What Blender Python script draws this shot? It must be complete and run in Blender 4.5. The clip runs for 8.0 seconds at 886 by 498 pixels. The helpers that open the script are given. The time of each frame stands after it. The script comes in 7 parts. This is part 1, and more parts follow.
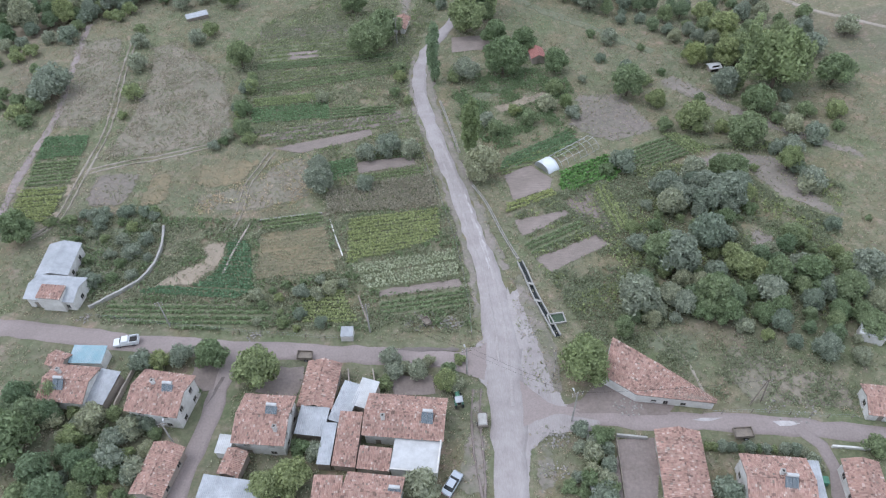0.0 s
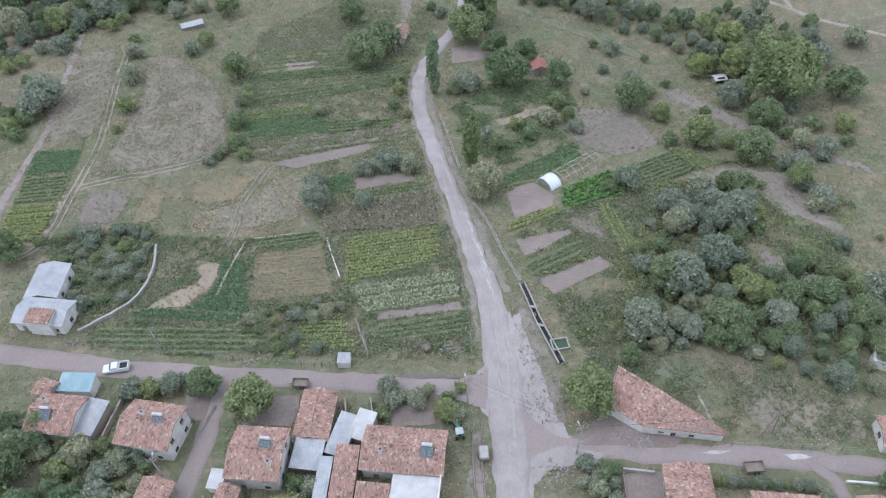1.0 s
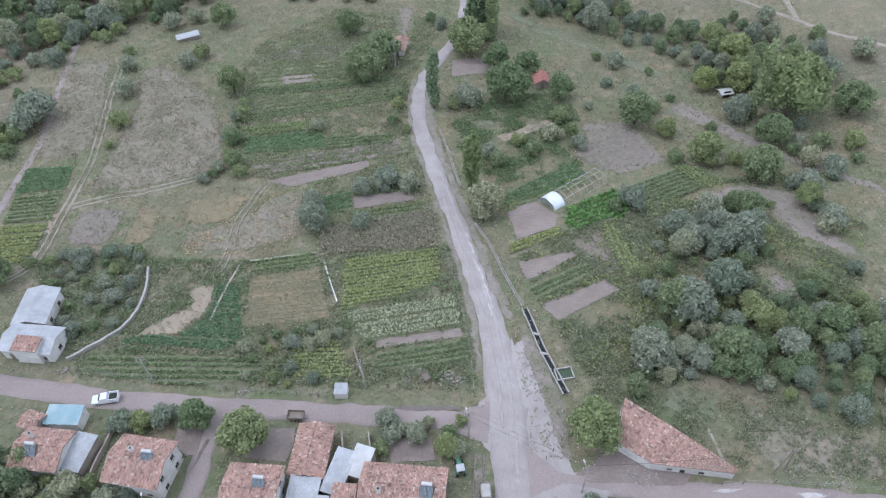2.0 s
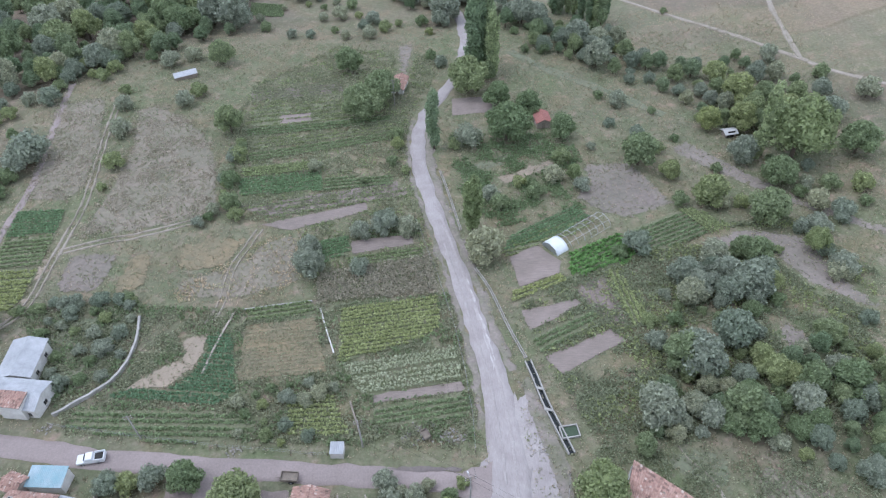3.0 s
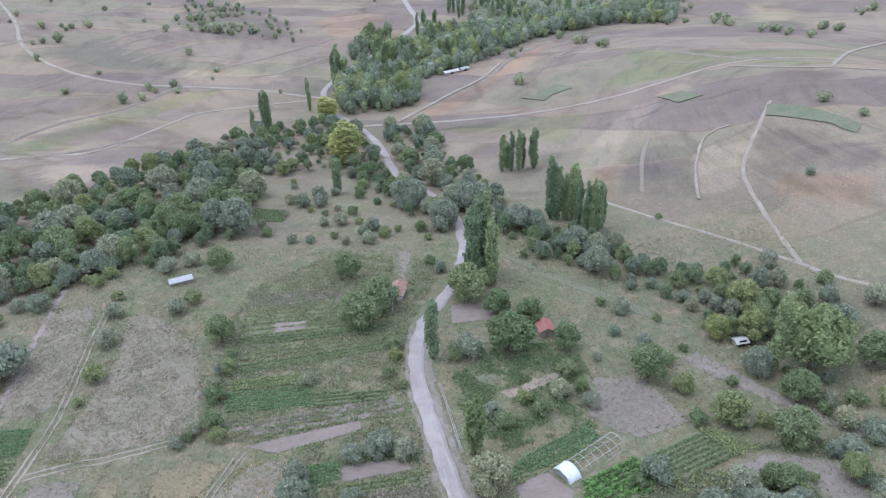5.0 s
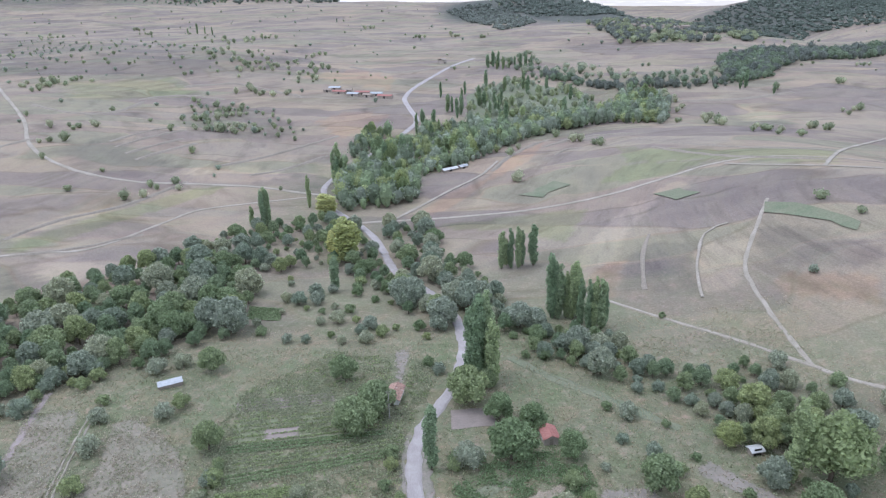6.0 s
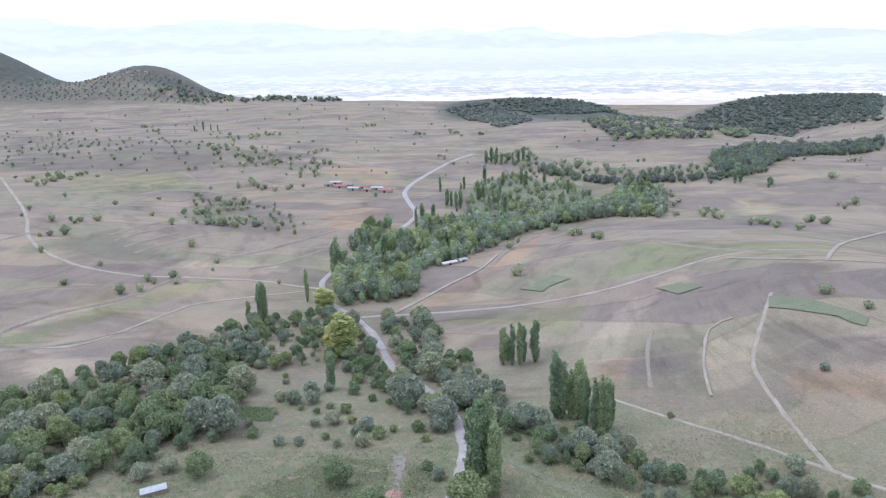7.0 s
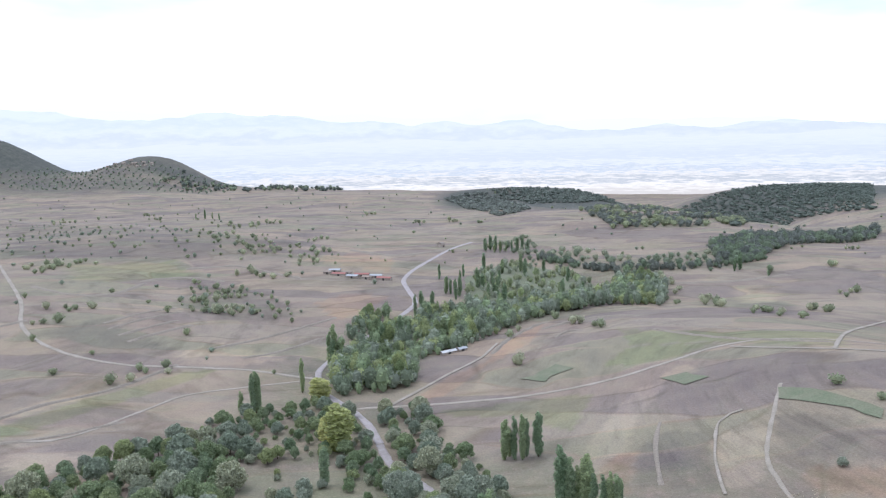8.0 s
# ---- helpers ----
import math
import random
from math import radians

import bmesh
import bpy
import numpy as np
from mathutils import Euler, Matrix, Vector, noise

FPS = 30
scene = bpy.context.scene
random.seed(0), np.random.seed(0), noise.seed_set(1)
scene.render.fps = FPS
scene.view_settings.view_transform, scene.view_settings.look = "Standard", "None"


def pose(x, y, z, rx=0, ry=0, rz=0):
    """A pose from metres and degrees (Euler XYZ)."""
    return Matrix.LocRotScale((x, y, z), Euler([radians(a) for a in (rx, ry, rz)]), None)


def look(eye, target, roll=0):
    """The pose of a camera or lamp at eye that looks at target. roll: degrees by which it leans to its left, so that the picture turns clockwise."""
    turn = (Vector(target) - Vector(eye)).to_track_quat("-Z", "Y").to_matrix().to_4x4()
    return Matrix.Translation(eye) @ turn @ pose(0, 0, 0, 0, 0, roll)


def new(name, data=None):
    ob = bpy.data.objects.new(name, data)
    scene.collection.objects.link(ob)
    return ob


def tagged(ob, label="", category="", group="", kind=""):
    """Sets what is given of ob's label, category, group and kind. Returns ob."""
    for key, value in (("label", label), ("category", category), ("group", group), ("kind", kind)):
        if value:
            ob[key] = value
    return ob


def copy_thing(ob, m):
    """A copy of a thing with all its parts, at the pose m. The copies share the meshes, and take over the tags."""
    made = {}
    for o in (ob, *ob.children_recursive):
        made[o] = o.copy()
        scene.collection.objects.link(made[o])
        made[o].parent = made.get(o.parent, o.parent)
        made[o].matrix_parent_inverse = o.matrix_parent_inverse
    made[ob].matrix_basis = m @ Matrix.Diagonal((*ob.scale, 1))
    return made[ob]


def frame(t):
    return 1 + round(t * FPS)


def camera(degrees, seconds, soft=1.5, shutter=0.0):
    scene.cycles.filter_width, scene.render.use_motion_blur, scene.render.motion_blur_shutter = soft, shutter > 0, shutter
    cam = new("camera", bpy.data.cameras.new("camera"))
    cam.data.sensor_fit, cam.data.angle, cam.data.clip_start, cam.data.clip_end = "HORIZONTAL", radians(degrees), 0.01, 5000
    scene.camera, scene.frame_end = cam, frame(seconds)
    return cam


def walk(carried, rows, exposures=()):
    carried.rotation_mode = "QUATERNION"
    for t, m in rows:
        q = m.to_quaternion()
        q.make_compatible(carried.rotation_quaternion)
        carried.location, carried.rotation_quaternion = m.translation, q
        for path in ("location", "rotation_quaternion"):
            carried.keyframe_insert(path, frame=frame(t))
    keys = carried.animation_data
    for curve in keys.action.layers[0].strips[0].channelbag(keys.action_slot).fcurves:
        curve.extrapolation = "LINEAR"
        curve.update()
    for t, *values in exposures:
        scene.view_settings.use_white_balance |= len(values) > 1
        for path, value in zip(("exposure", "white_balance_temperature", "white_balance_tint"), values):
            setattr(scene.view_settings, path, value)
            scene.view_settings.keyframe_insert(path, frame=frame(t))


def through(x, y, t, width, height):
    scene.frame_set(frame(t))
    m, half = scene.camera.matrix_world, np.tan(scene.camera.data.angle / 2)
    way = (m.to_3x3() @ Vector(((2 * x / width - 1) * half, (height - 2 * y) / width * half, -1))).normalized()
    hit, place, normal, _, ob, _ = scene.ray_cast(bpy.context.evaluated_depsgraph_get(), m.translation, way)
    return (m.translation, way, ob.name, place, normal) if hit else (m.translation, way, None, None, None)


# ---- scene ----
cam = camera(64.7, 8.0, 1.2)
METRES, EYE, TILT, LEAN, TURN = 43.0, 100.3, -4.5, 0.0, 0.0
ROWS = [
    (0.0, 0.0, 0.0, 0.0, -1.41, -42.98, 1.52),
    (0.5, 0.0019, 0.0673, 0.0051, -1.42, -42.99, 1.51),
    (1.0, 0.0021, 0.1355, 0.0101, -1.43, -42.99, 1.49),
    (1.5, 0.0031, 0.2048, 0.0152, -1.43, -42.99, 1.49),
    (3.0, 0.0064, 0.4194, 0.0388, -1.47, -40.87, 1.51),
    (3.5, 0.0057, 0.4838, 0.0445, -1.52, -37.16, 1.51),
    (4.0, 0.0032, 0.5467, 0.0481, -1.58, -33.37, 1.47),
    (4.5, 0.0043, 0.6079, 0.0505, -1.6, -29.57, 1.47),
    (6.0, 0.0071, 0.7821, 0.0617, -1.73, -18.22, 1.46),
    (6.5, 0.0081, 0.8376, 0.064, -1.76, -14.43, 1.44),
    (7.0, 0.0092, 0.8903, 0.0649, -1.78, -10.72, 1.44),
    (7.5, 0.01, 0.9466, 0.0639, -1.8, -6.98, 1.43),
    (8.0, 0.0109, 0.9958, 0.0531, -1.85, -3.55, 1.43),
]
walk(cam, [(t, pose(0, 0, EYE, TILT, LEAN, TURN) @ pose(METRES * x, METRES * y, METRES * z, 90 + pitch, roll, yaw)) for t, x, y, z, yaw, pitch, roll in ROWS],
     [(0.0, 0.28, 5850, 12), (4.5, 0.42, 5640, 14), (6.5, 0.46, 5640, 13), (8.0, 0.31, 5800, 13)])
# ---- sky and sun: high thin overcast, bright towards the horizon ----
world = bpy.data.worlds.new("world")
scene.world = world
world.use_nodes = True
wt = world.node_tree
for n in list(wt.nodes):
    wt.nodes.remove(n)
w_out = wt.nodes.new("ShaderNodeOutputWorld")
w_bg = wt.nodes.new("ShaderNodeBackground")
w_sky = wt.nodes.new("ShaderNodeTexSky")
w_sky.sky_type = "NISHITA"
w_sky.sun_disc = False
w_sky.sun_elevation, w_sky.sun_rotation = radians(65), radians(-84)
w_gain = wt.nodes.new("ShaderNodeVectorMath")
w_gain.operation = "SCALE"
w_gain.inputs["Scale"].default_value = 0.11
w_geo = wt.nodes.new("ShaderNodeTexCoord")
w_map = wt.nodes.new("ShaderNodeMapping")
w_map.inputs["Scale"].default_value = (1.2, 1.2, 5.0)
w_noise = wt.nodes.new("ShaderNodeTexNoise")
w_noise.inputs["Scale"].default_value = 1.6
w_noise.inputs["Detail"].default_value = 5
w_ramp = wt.nodes.new("ShaderNodeValToRGB")
w_ramp.color_ramp.elements[0].position, w_ramp.color_ramp.elements[0].color = 0.38, (0.45, 0.45, 0.45, 1)
w_ramp.color_ramp.elements[1].position, w_ramp.color_ramp.elements[1].color = 0.56, (0.97, 0.97, 0.97, 1)
w_mix = wt.nodes.new("ShaderNodeMixRGB")
w_mix.inputs[2].default_value = (0.95, 1.0, 1.06, 1)
wt.links.new(w_sky.outputs[0], w_gain.inputs[0])
wt.links.new(w_geo.outputs["Generated"], w_map.inputs[0])
wt.links.new(w_map.outputs[0], w_noise.inputs["Vector"])
wt.links.new(w_noise.outputs["Fac"], w_ramp.inputs[0])
wt.links.new(w_ramp.outputs[0], w_mix.inputs[0])
wt.links.new(w_gain.outputs[0], w_mix.inputs[1])
wt.links.new(w_mix.outputs[0], w_bg.inputs["Color"])
w_bg.inputs["Strength"].default_value = 1.18
wt.links.new(w_bg.outputs[0], w_out.inputs["Surface"])

sun = new("sun", bpy.data.lights.new("sun", "SUN"))
sun.data.energy, sun.data.angle, sun.data.color = 0.9, radians(30), (1.0, 0.97, 0.94)
sun.matrix_world = look((-45, 5, 100), (0, 0, 0))
# ---- lie of the land ----
SPINE = [(-5000, 260), (-1500, 90), (-200, 14), (0, 0), (75, -7.2), (125, -11), (180, -13.5), (230, -18), (300, -25), (400, -32), (480, -35),
         (700, -40), (1000, -40), (1500, -34), (2050, -24), (2300, -40), (2900, -160), (3400, -200), (6000, -200)]
HILLS = [(205, 330, 25, 70, 75), (240, 480, 14, 120, 80), (-330, 560, 26, 150, 150), (-420, 980, 30, 300, 160),
         (-90, 190, 2.0, 30, 40), (420, 150, 20, 140, 160), (50, 100, 1.5, 30, 22), (700, 1250, 20, 300, 240), (90, 205, -4.0, 26, 40), (0, 1350, 10, 500, 200),
         (600, 820, 14, 230, 90)]
FAR_HILLS = [(-1590, 2560, 285, 280, 300), (-925, 2640, 165, 150, 260), (-500, 2500, 50, 300, 200), (215, 1930, 16, 90, 90), (440, 1900, 16, 130, 110), (690, 1950, -95, 130, 500),
             (970, 1950, 4, 120, 160), (1400, 2000, -6, 330, 220), (2200, 2100, -10, 500, 300), (-2600, 2500, 160, 400, 500), (-200, 2000, 12, 400, 160)]


def spine(y):
    for (a, p), (b, q) in zip(SPINE, SPINE[1:]):
        if y <= b:
            f = (y - a) / (b - a)
            return p + (q - p) * f
    return SPINE[-1][1]


def smooth_spine(y):
    w = 12 if y < 600 else 90
    return (spine(y - w) + spine(y - w / 2) + spine(y) + spine(y + w / 2) + spine(y + w)) / 5


def swell(x, y):
    """Rolling of the open fields, which grows with the distance from the village."""
    a = min(1.0, max(0.0, (math.hypot(x, y - 130) - 120) / 350))
    return a * (2.6 * math.sin(x / 61 + 1.3 * math.sin(y / 143)) * math.cos(y / 83 + 0.7) + 4.0 * math.sin(x / 173 + y / 211 + 0.4) * math.sin(y / 137 - x / 310))


def height(x, y):
    z = smooth_spine(y) + swell(x, y)
    for cx, cy, a, sx, sy in HILLS + FAR_HILLS:
        u, v = (x - cx) / sx, (y - cy) / sy
        d = u * u + v * v
        if d < 16:
            z += a * math.exp(-0.5 * d)
    return z
# ---- materials ----
def material(name, rough=0.9, metal=0.0):
    m = bpy.data.materials.new(name)
    m.use_nodes = True
    b = m.node_tree.nodes["Principled BSDF"]
    b.inputs["Roughness"].default_value, b.inputs["Metallic"].default_value = rough, metal
    b.inputs["Specular IOR Level"].default_value = 0.25
    return m, m.node_tree, b


def noise_node(nt, scale, detail=4, rough=0.6, coord="world", stretch=None):
    if coord == "world":
        src = nt.nodes.new("ShaderNodeNewGeometry").outputs["Position"]
    else:
        src = nt.nodes.new("ShaderNodeTexCoord").outputs["Object"]
    if stretch:
        mp = nt.nodes.new("ShaderNodeMapping")
        mp.inputs["Scale"].default_value = stretch
        mp.inputs["Rotation"].default_value = (0, 0, 0.15)
        nt.links.new(src, mp.inputs[0])
        src = mp.outputs[0]
    n = nt.nodes.new("ShaderNodeTexNoise")
    n.inputs["Scale"].default_value, n.inputs["Detail"].default_value, n.inputs["Roughness"].default_value = scale, detail, rough
    nt.links.new(src, n.inputs["Vector"])
    return n.outputs["Fac"]


def ramp(nt, fac, *stops):
    r = nt.nodes.new("ShaderNodeValToRGB")
    e = r.color_ramp.elements
    while len(e) < len(stops):
        e.new(0.5)
    for k, (p, c) in zip(e, stops):
        k.position, k.color = p, (*c, 1)
    nt.links.new(fac, r.inputs[0])
    return r.outputs[0]


def mix(nt, fac, a, b, mode="MIX"):
    n = nt.nodes.new("ShaderNodeMixRGB")
    n.blend_type = mode
    for i, v in enumerate((fac, a, b)):
        if isinstance(v, (int, float)):
            n.inputs[i].default_value = v
        elif isinstance(v, tuple):
            n.inputs[i].default_value = (*v, 1)
        else:
            nt.links.new(v, n.inputs[i])
    return n.outputs[0]


def bump(nt, b, fac, strength=0.5, distance=0.1):
    n = nt.nodes.new("ShaderNodeBump")
    n.inputs["Strength"].default_value, n.inputs["Distance"].default_value = strength, distance
    nt.links.new(fac, n.inputs["Height"])
    nt.links.new(n.outputs[0], b.inputs["Normal"])


def shade(c, k):
    return tuple(min(1, v * k) for v in c)


def mottled(name, base, spread=0.25, fine=3.0, coarse=0.12, rough=0.92, metal=0.0, second=None, bump_h=0.06, coord="world", stretch=None):
    """A surface with two scales of variation round one base colour, and patches of a second one."""
    m, nt, b = material(name, rough, metal)
    second = second or shade(base, 0.75)
    f1 = noise_node(nt, coarse, 5, 0.62, coord)
    f2 = noise_node(nt, fine, 6, 0.7, coord, stretch)
    big = ramp(nt, f1, (0.36, base), (0.64, second))
    grain = ramp(nt, f2, (0.25, (1 - spread,) * 3), (0.75, (1 + spread * 0.6,) * 3))
    nt.links.new(mix(nt, 1.0, big, grain, "MULTIPLY"), b.inputs["Base Color"])
    bump(nt, b, f2, 0.6, bump_h)
    return m


def by_object(m, low=0.8, high=1.15, hue=0.0):
    """Lets the colour of each object differ a little."""
    nt = m.node_tree
    b = nt.nodes["Principled BSDF"]
    src = b.inputs["Base Color"].links[0].from_socket
    info = nt.nodes.new("ShaderNodeObjectInfo").outputs["Random"]
    tint = ramp(nt, info, (0.0, (low, low * (1 - hue), low)), (0.5, (1, 1, 1)), (1.0, (high * (1 + hue), high, high * (1 - hue))))
    nt.links.new(mix(nt, 1.0, src, tint, "MULTIPLY"), b.inputs["Base Color"])
    return m


def leafy(name, light, dark, through=0.25):
    """Foliage: every leaf differs a little, each plant as well; some light passes through the leaves."""
    m, nt, b = material(name, 0.75)
    geo = nt.nodes.new("ShaderNodeNewGeometry")
    info = nt.nodes.new("ShaderNodeObjectInfo")
    leaf = ramp(nt, geo.outputs["Random Per Island"], (0.0, dark), (0.55, light), (1.0, shade(light, 1.35)))
    tree = ramp(nt, info.outputs["Random"], (0.0, (0.8, 0.86, 0.82)), (0.5, (1, 1, 1)), (1.0, (1.25, 1.16, 1.0)))
    col = mix(nt, 1.0, leaf, tree, "MULTIPLY")
    nt.links.new(col, b.inputs["Base Color"])
    t = nt.nodes.new("ShaderNodeBsdfTranslucent")
    nt.links.new(col, t.inputs["Color"])
    s = nt.nodes.new("ShaderNodeMixShader")
    s.inputs[0].default_value = through
    nt.links.new(b.outputs[0], s.inputs[1])
    nt.links.new(t.outputs[0], s.inputs[2])
    nt.links.new(s.outputs[0], nt.nodes["Material Output"].inputs["Surface"])
    return m


def strip_fields(nt, base):
    """Old unfenced fields: long cells of differing tint, with grassy banks between them."""
    geo = nt.nodes.new("ShaderNodeNewGeometry")
    wob = nt.nodes.new("ShaderNodeTexNoise")
    wob.inputs["Scale"].default_value = 0.012
    nt.links.new(geo.outputs["Position"], wob.inputs["Vector"])
    off = nt.nodes.new("ShaderNodeVectorMath")
    off.operation = "MULTIPLY_ADD"
    off.inputs[1].default_value = (70, 70, 0)
    nt.links.new(wob.outputs["Color"], off.inputs[0])
    nt.links.new(geo.outputs["Position"], off.inputs[2])
    mp = nt.nodes.new("ShaderNodeMapping")
    mp.inputs["Scale"].default_value = (0.011, 0.034, 0.0)
    mp.inputs["Rotation"].default_value = (0, 0, 0.3)
    nt.links.new(off.outputs[0], mp.inputs[0])
    cell = nt.nodes.new("ShaderNodeTexVoronoi")
    edge = nt.nodes.new("ShaderNodeTexVoronoi")
    edge.feature = "DISTANCE_TO_EDGE"
    cell.feature = "SMOOTH_F1"
    cell.inputs["Smoothness"].default_value = 0.22
    for v in (cell, edge):
        v.inputs["Scale"].default_value = 1.0
        nt.links.new(mp.outputs[0], v.inputs["Vector"])
    sep = nt.nodes.new("ShaderNodeSeparateColor")
    nt.links.new(cell.outputs["Color"], sep.inputs[0])
    tint = ramp(nt, sep.outputs[0], (0.15, (0.82, 0.80, 0.83)), (0.35, (1.0, 0.94, 0.90)), (0.5, (1.06, 1.06, 1.0)), (0.65, (1.16, 1.08, 0.98)), (0.85, (0.90, 0.96, 0.84)))
    col = mix(nt, 1.0, base, tint, "MULTIPLY")
    bank = ramp(nt, edge.outputs["Distance"], (0.0, (0.74, 0.74, 0.70)), (0.05, (1, 1, 1)))
    broken = ramp(nt, noise_node(nt, 0.02, 4, 0.6), (0.42, (0, 0, 0)), (0.58, (1, 1, 1)))
    col = mix(nt, broken, col, mix(nt, 1.0, col, bank, "MULTIPLY"))
    steps = ramp(nt, noise_node(nt, 1.0, 5, 0.65, "world", (0.010, 0.016, 0.55)), (0.36, (0.80, 0.79, 0.78)), (0.46, (1.0, 1.0, 1.0)), (0.55, (1.05, 1.03, 1.0)), (0.66, (0.88, 0.88, 0.85)))
    return mix(nt, 1.0, col, steps, "MULTIPLY")


def ground_material():
    """Dry pasture, greener where the ground holds water, stubble and bare soil in drifts."""
    m, nt, b = material("pasture", 0.95)
    att = nt.nodes.new("ShaderNodeAttribute")
    att.attribute_name = "moist"
    wood = nt.nodes.new("ShaderNodeAttribute")
    wood.attribute_name = "scrub"
    fine = noise_node(nt, 1.3, 8, 0.75)
    tuft = noise_node(nt, 0.35, 6, 0.7)
    mid = noise_node(nt, 0.045, 6, 0.65)
    big = noise_node(nt, 0.009, 4, 0.6)
    dry = ramp(nt, big, (0.34, (0.258, 0.218, 0.183)), (0.5, (0.295, 0.250, 0.208)), (0.62, (0.215, 0.183, 0.158)))
    soil = ramp(nt, mid, (0.38, (0.22, 0.185, 0.17)), (0.66, (0.33, 0.295, 0.24)))
    dry = mix(nt, 0.45, dry, soil)
    dry = strip_fields(nt, dry)
    crop = nt.nodes.new("ShaderNodeAttribute")
    crop.attribute_name = "soil_tint"
    dry = mix(nt, 1.0, dry, crop.outputs["Color"], "MULTIPLY")
    green = ramp(nt, tuft, (0.30, (0.235, 0.195, 0.160)), (0.42, (0.140, 0.160, 0.092)), (0.54, (0.190, 0.195, 0.125)), (0.68, (0.300, 0.255, 0.205)))
    patch = ramp(nt, noise_node(nt, 0.11, 5, 0.6), (0.36, (1.16, 1.0, 0.95)), (0.5, (1.03, 1.0, 0.97)), (0.62, (0.86, 0.95, 0.80)))
    green = mix(nt, 1.0, green, patch, "MULTIPLY")
    f = nt.nodes.new("ShaderNodeMath")
    f.operation = "ADD"
    nt.links.new(att.outputs["Fac"], f.inputs[0])
    g = nt.nodes.new("ShaderNodeMath")
    g.operation = "MULTIPLY_ADD"
    g.inputs[1].default_value, g.inputs[2].default_value = 0.9, -0.45
    nt.links.new(mid, g.inputs[0])
    nt.links.new(g.outputs[0], f.inputs[1])
    f.use_clamp = True
    col = mix(nt, f.outputs[0], dry, green)
    brush = ramp(nt, noise_node(nt, 0.06, 6, 0.75), (0.40, (0.050, 0.060, 0.055)), (0.62, (0.105, 0.112, 0.095)))
    col = mix(nt, wood.outputs["Fac"], col, brush)
    grain = ramp(nt, fine, (0.28, (0.68,) * 3), (0.74, (1.22,) * 3))
    nt.links.new(mix(nt, 1.0, col, grain, "MULTIPLY"), b.inputs["Base Color"])
    bump(nt, b, fine, 0.7, 0.25)
    return m


PASTURE = ground_material()
GRAVEL = mottled("gravel_road", (0.325, 0.288, 0.278), 0.2, 4.0, 0.25, second=(0.40, 0.362, 0.35), stretch=(1.6, 0.25, 1))
PALE_GRAVEL = mottled("worn_gravel", (0.52, 0.485, 0.475), 0.22, 3.0, 0.6, second=(0.40, 0.362, 0.35))
WORN_GRAVEL = mottled("wheel_worn_gravel", (0.41, 0.372, 0.358), 0.2, 3.0, 0.3, second=(0.35, 0.312, 0.30))
DIRT = mottled("dirt_road", (0.335, 0.278, 0.262), 0.22, 3.0, 0.12, second=(0.275, 0.23, 0.215))
TRACK = mottled("pale_track", (0.37, 0.325, 0.275), 0.28, 1.5, 0.1, second=(0.29, 0.255, 0.205))
LEAF = leafy("tree_leaves", (0.282, 0.334, 0.186), (0.209, 0.251, 0.142), 0.4)
LEAF_DARK = leafy("dark_leaves", (0.255, 0.312, 0.190), (0.190, 0.236, 0.146), 0.4)
LEAF_GREY = leafy("grey_leaves", (0.334, 0.364, 0.282), (0.257, 0.284, 0.221), 0.4)
LEAF_POPLAR = leafy("poplar_leaves", (0.282, 0.35, 0.214), (0.216, 0.27, 0.167), 0.4)
LEAF_LIGHT = leafy("light_leaves", (0.300, 0.350, 0.175), (0.210, 0.250, 0.125), 0.4)
LEAF_YELLOW = leafy("yellow_leaves", (0.500, 0.500, 0.220), (0.360, 0.370, 0.160), 0.4)
BARK = mottled("bark", (0.16, 0.125, 0.095), 0.3, 9.0, 1.5, second=(0.11, 0.09, 0.07), coord="object")
CROP_GREEN = leafy("crop_leaves", (0.275, 0.335, 0.185), (0.190, 0.240, 0.130), 0.4)
CROP_DARK = leafy("beet_leaves", (0.200, 0.300, 0.175), (0.140, 0.220, 0.125), 0.4)
CROP_LUSH = leafy("lush_leaves", (0.180, 0.320, 0.125), (0.110, 0.205, 0.080), 0.4)
CROP_LIGHT = leafy("yellow_green_leaves", (0.365, 0.410, 0.215), (0.265, 0.310, 0.155), 0.4)
CROP_CORN = leafy("ripe_corn_leaves", (0.560, 0.560, 0.420), (0.360, 0.380, 0.250), 0.4)
DRY_GRASS = leafy("dry_grass", (0.440, 0.385, 0.300), (0.330, 0.285, 0.220), 0.4)
WEED = leafy("weeds", (0.345, 0.352, 0.238), (0.270, 0.282, 0.185), 0.4)
SOIL = mottled("tilled_soil", (0.30, 0.248, 0.222), 0.3, 2.2, 0.2, second=(0.24, 0.20, 0.175), bump_h=0.15, stretch=(0.25, 2.5, 1))
CROP_SOIL = mottled("garden_soil", (0.200, 0.200, 0.130), 0.3, 1.8, 0.25, second=(0.160, 0.180, 0.100), bump_h=0.1)
STRAW = mottled("straw_stubble", (0.345, 0.285, 0.22), 0.22, 2.0, 0.2, second=(0.285, 0.24, 0.185))
AMBER = mottled("amber_stubble", (0.265, 0.215, 0.135), 0.36, 1.2, 0.2, second=(0.215, 0.19, 0.125))
MAUVE = mottled("mauve_fallow", (0.250, 0.210, 0.185), 0.38, 1.1, 0.12, second=(0.205, 0.185, 0.150))
LAWN = mottled("meadow_grass", (0.160, 0.182, 0.115), 0.3, 1.3, 0.12, second=(0.205, 0.205, 0.14))
YARD = mottled("bare_yard", (0.275, 0.228, 0.208), 0.25, 2.0, 0.3, second=(0.22, 0.18, 0.16))
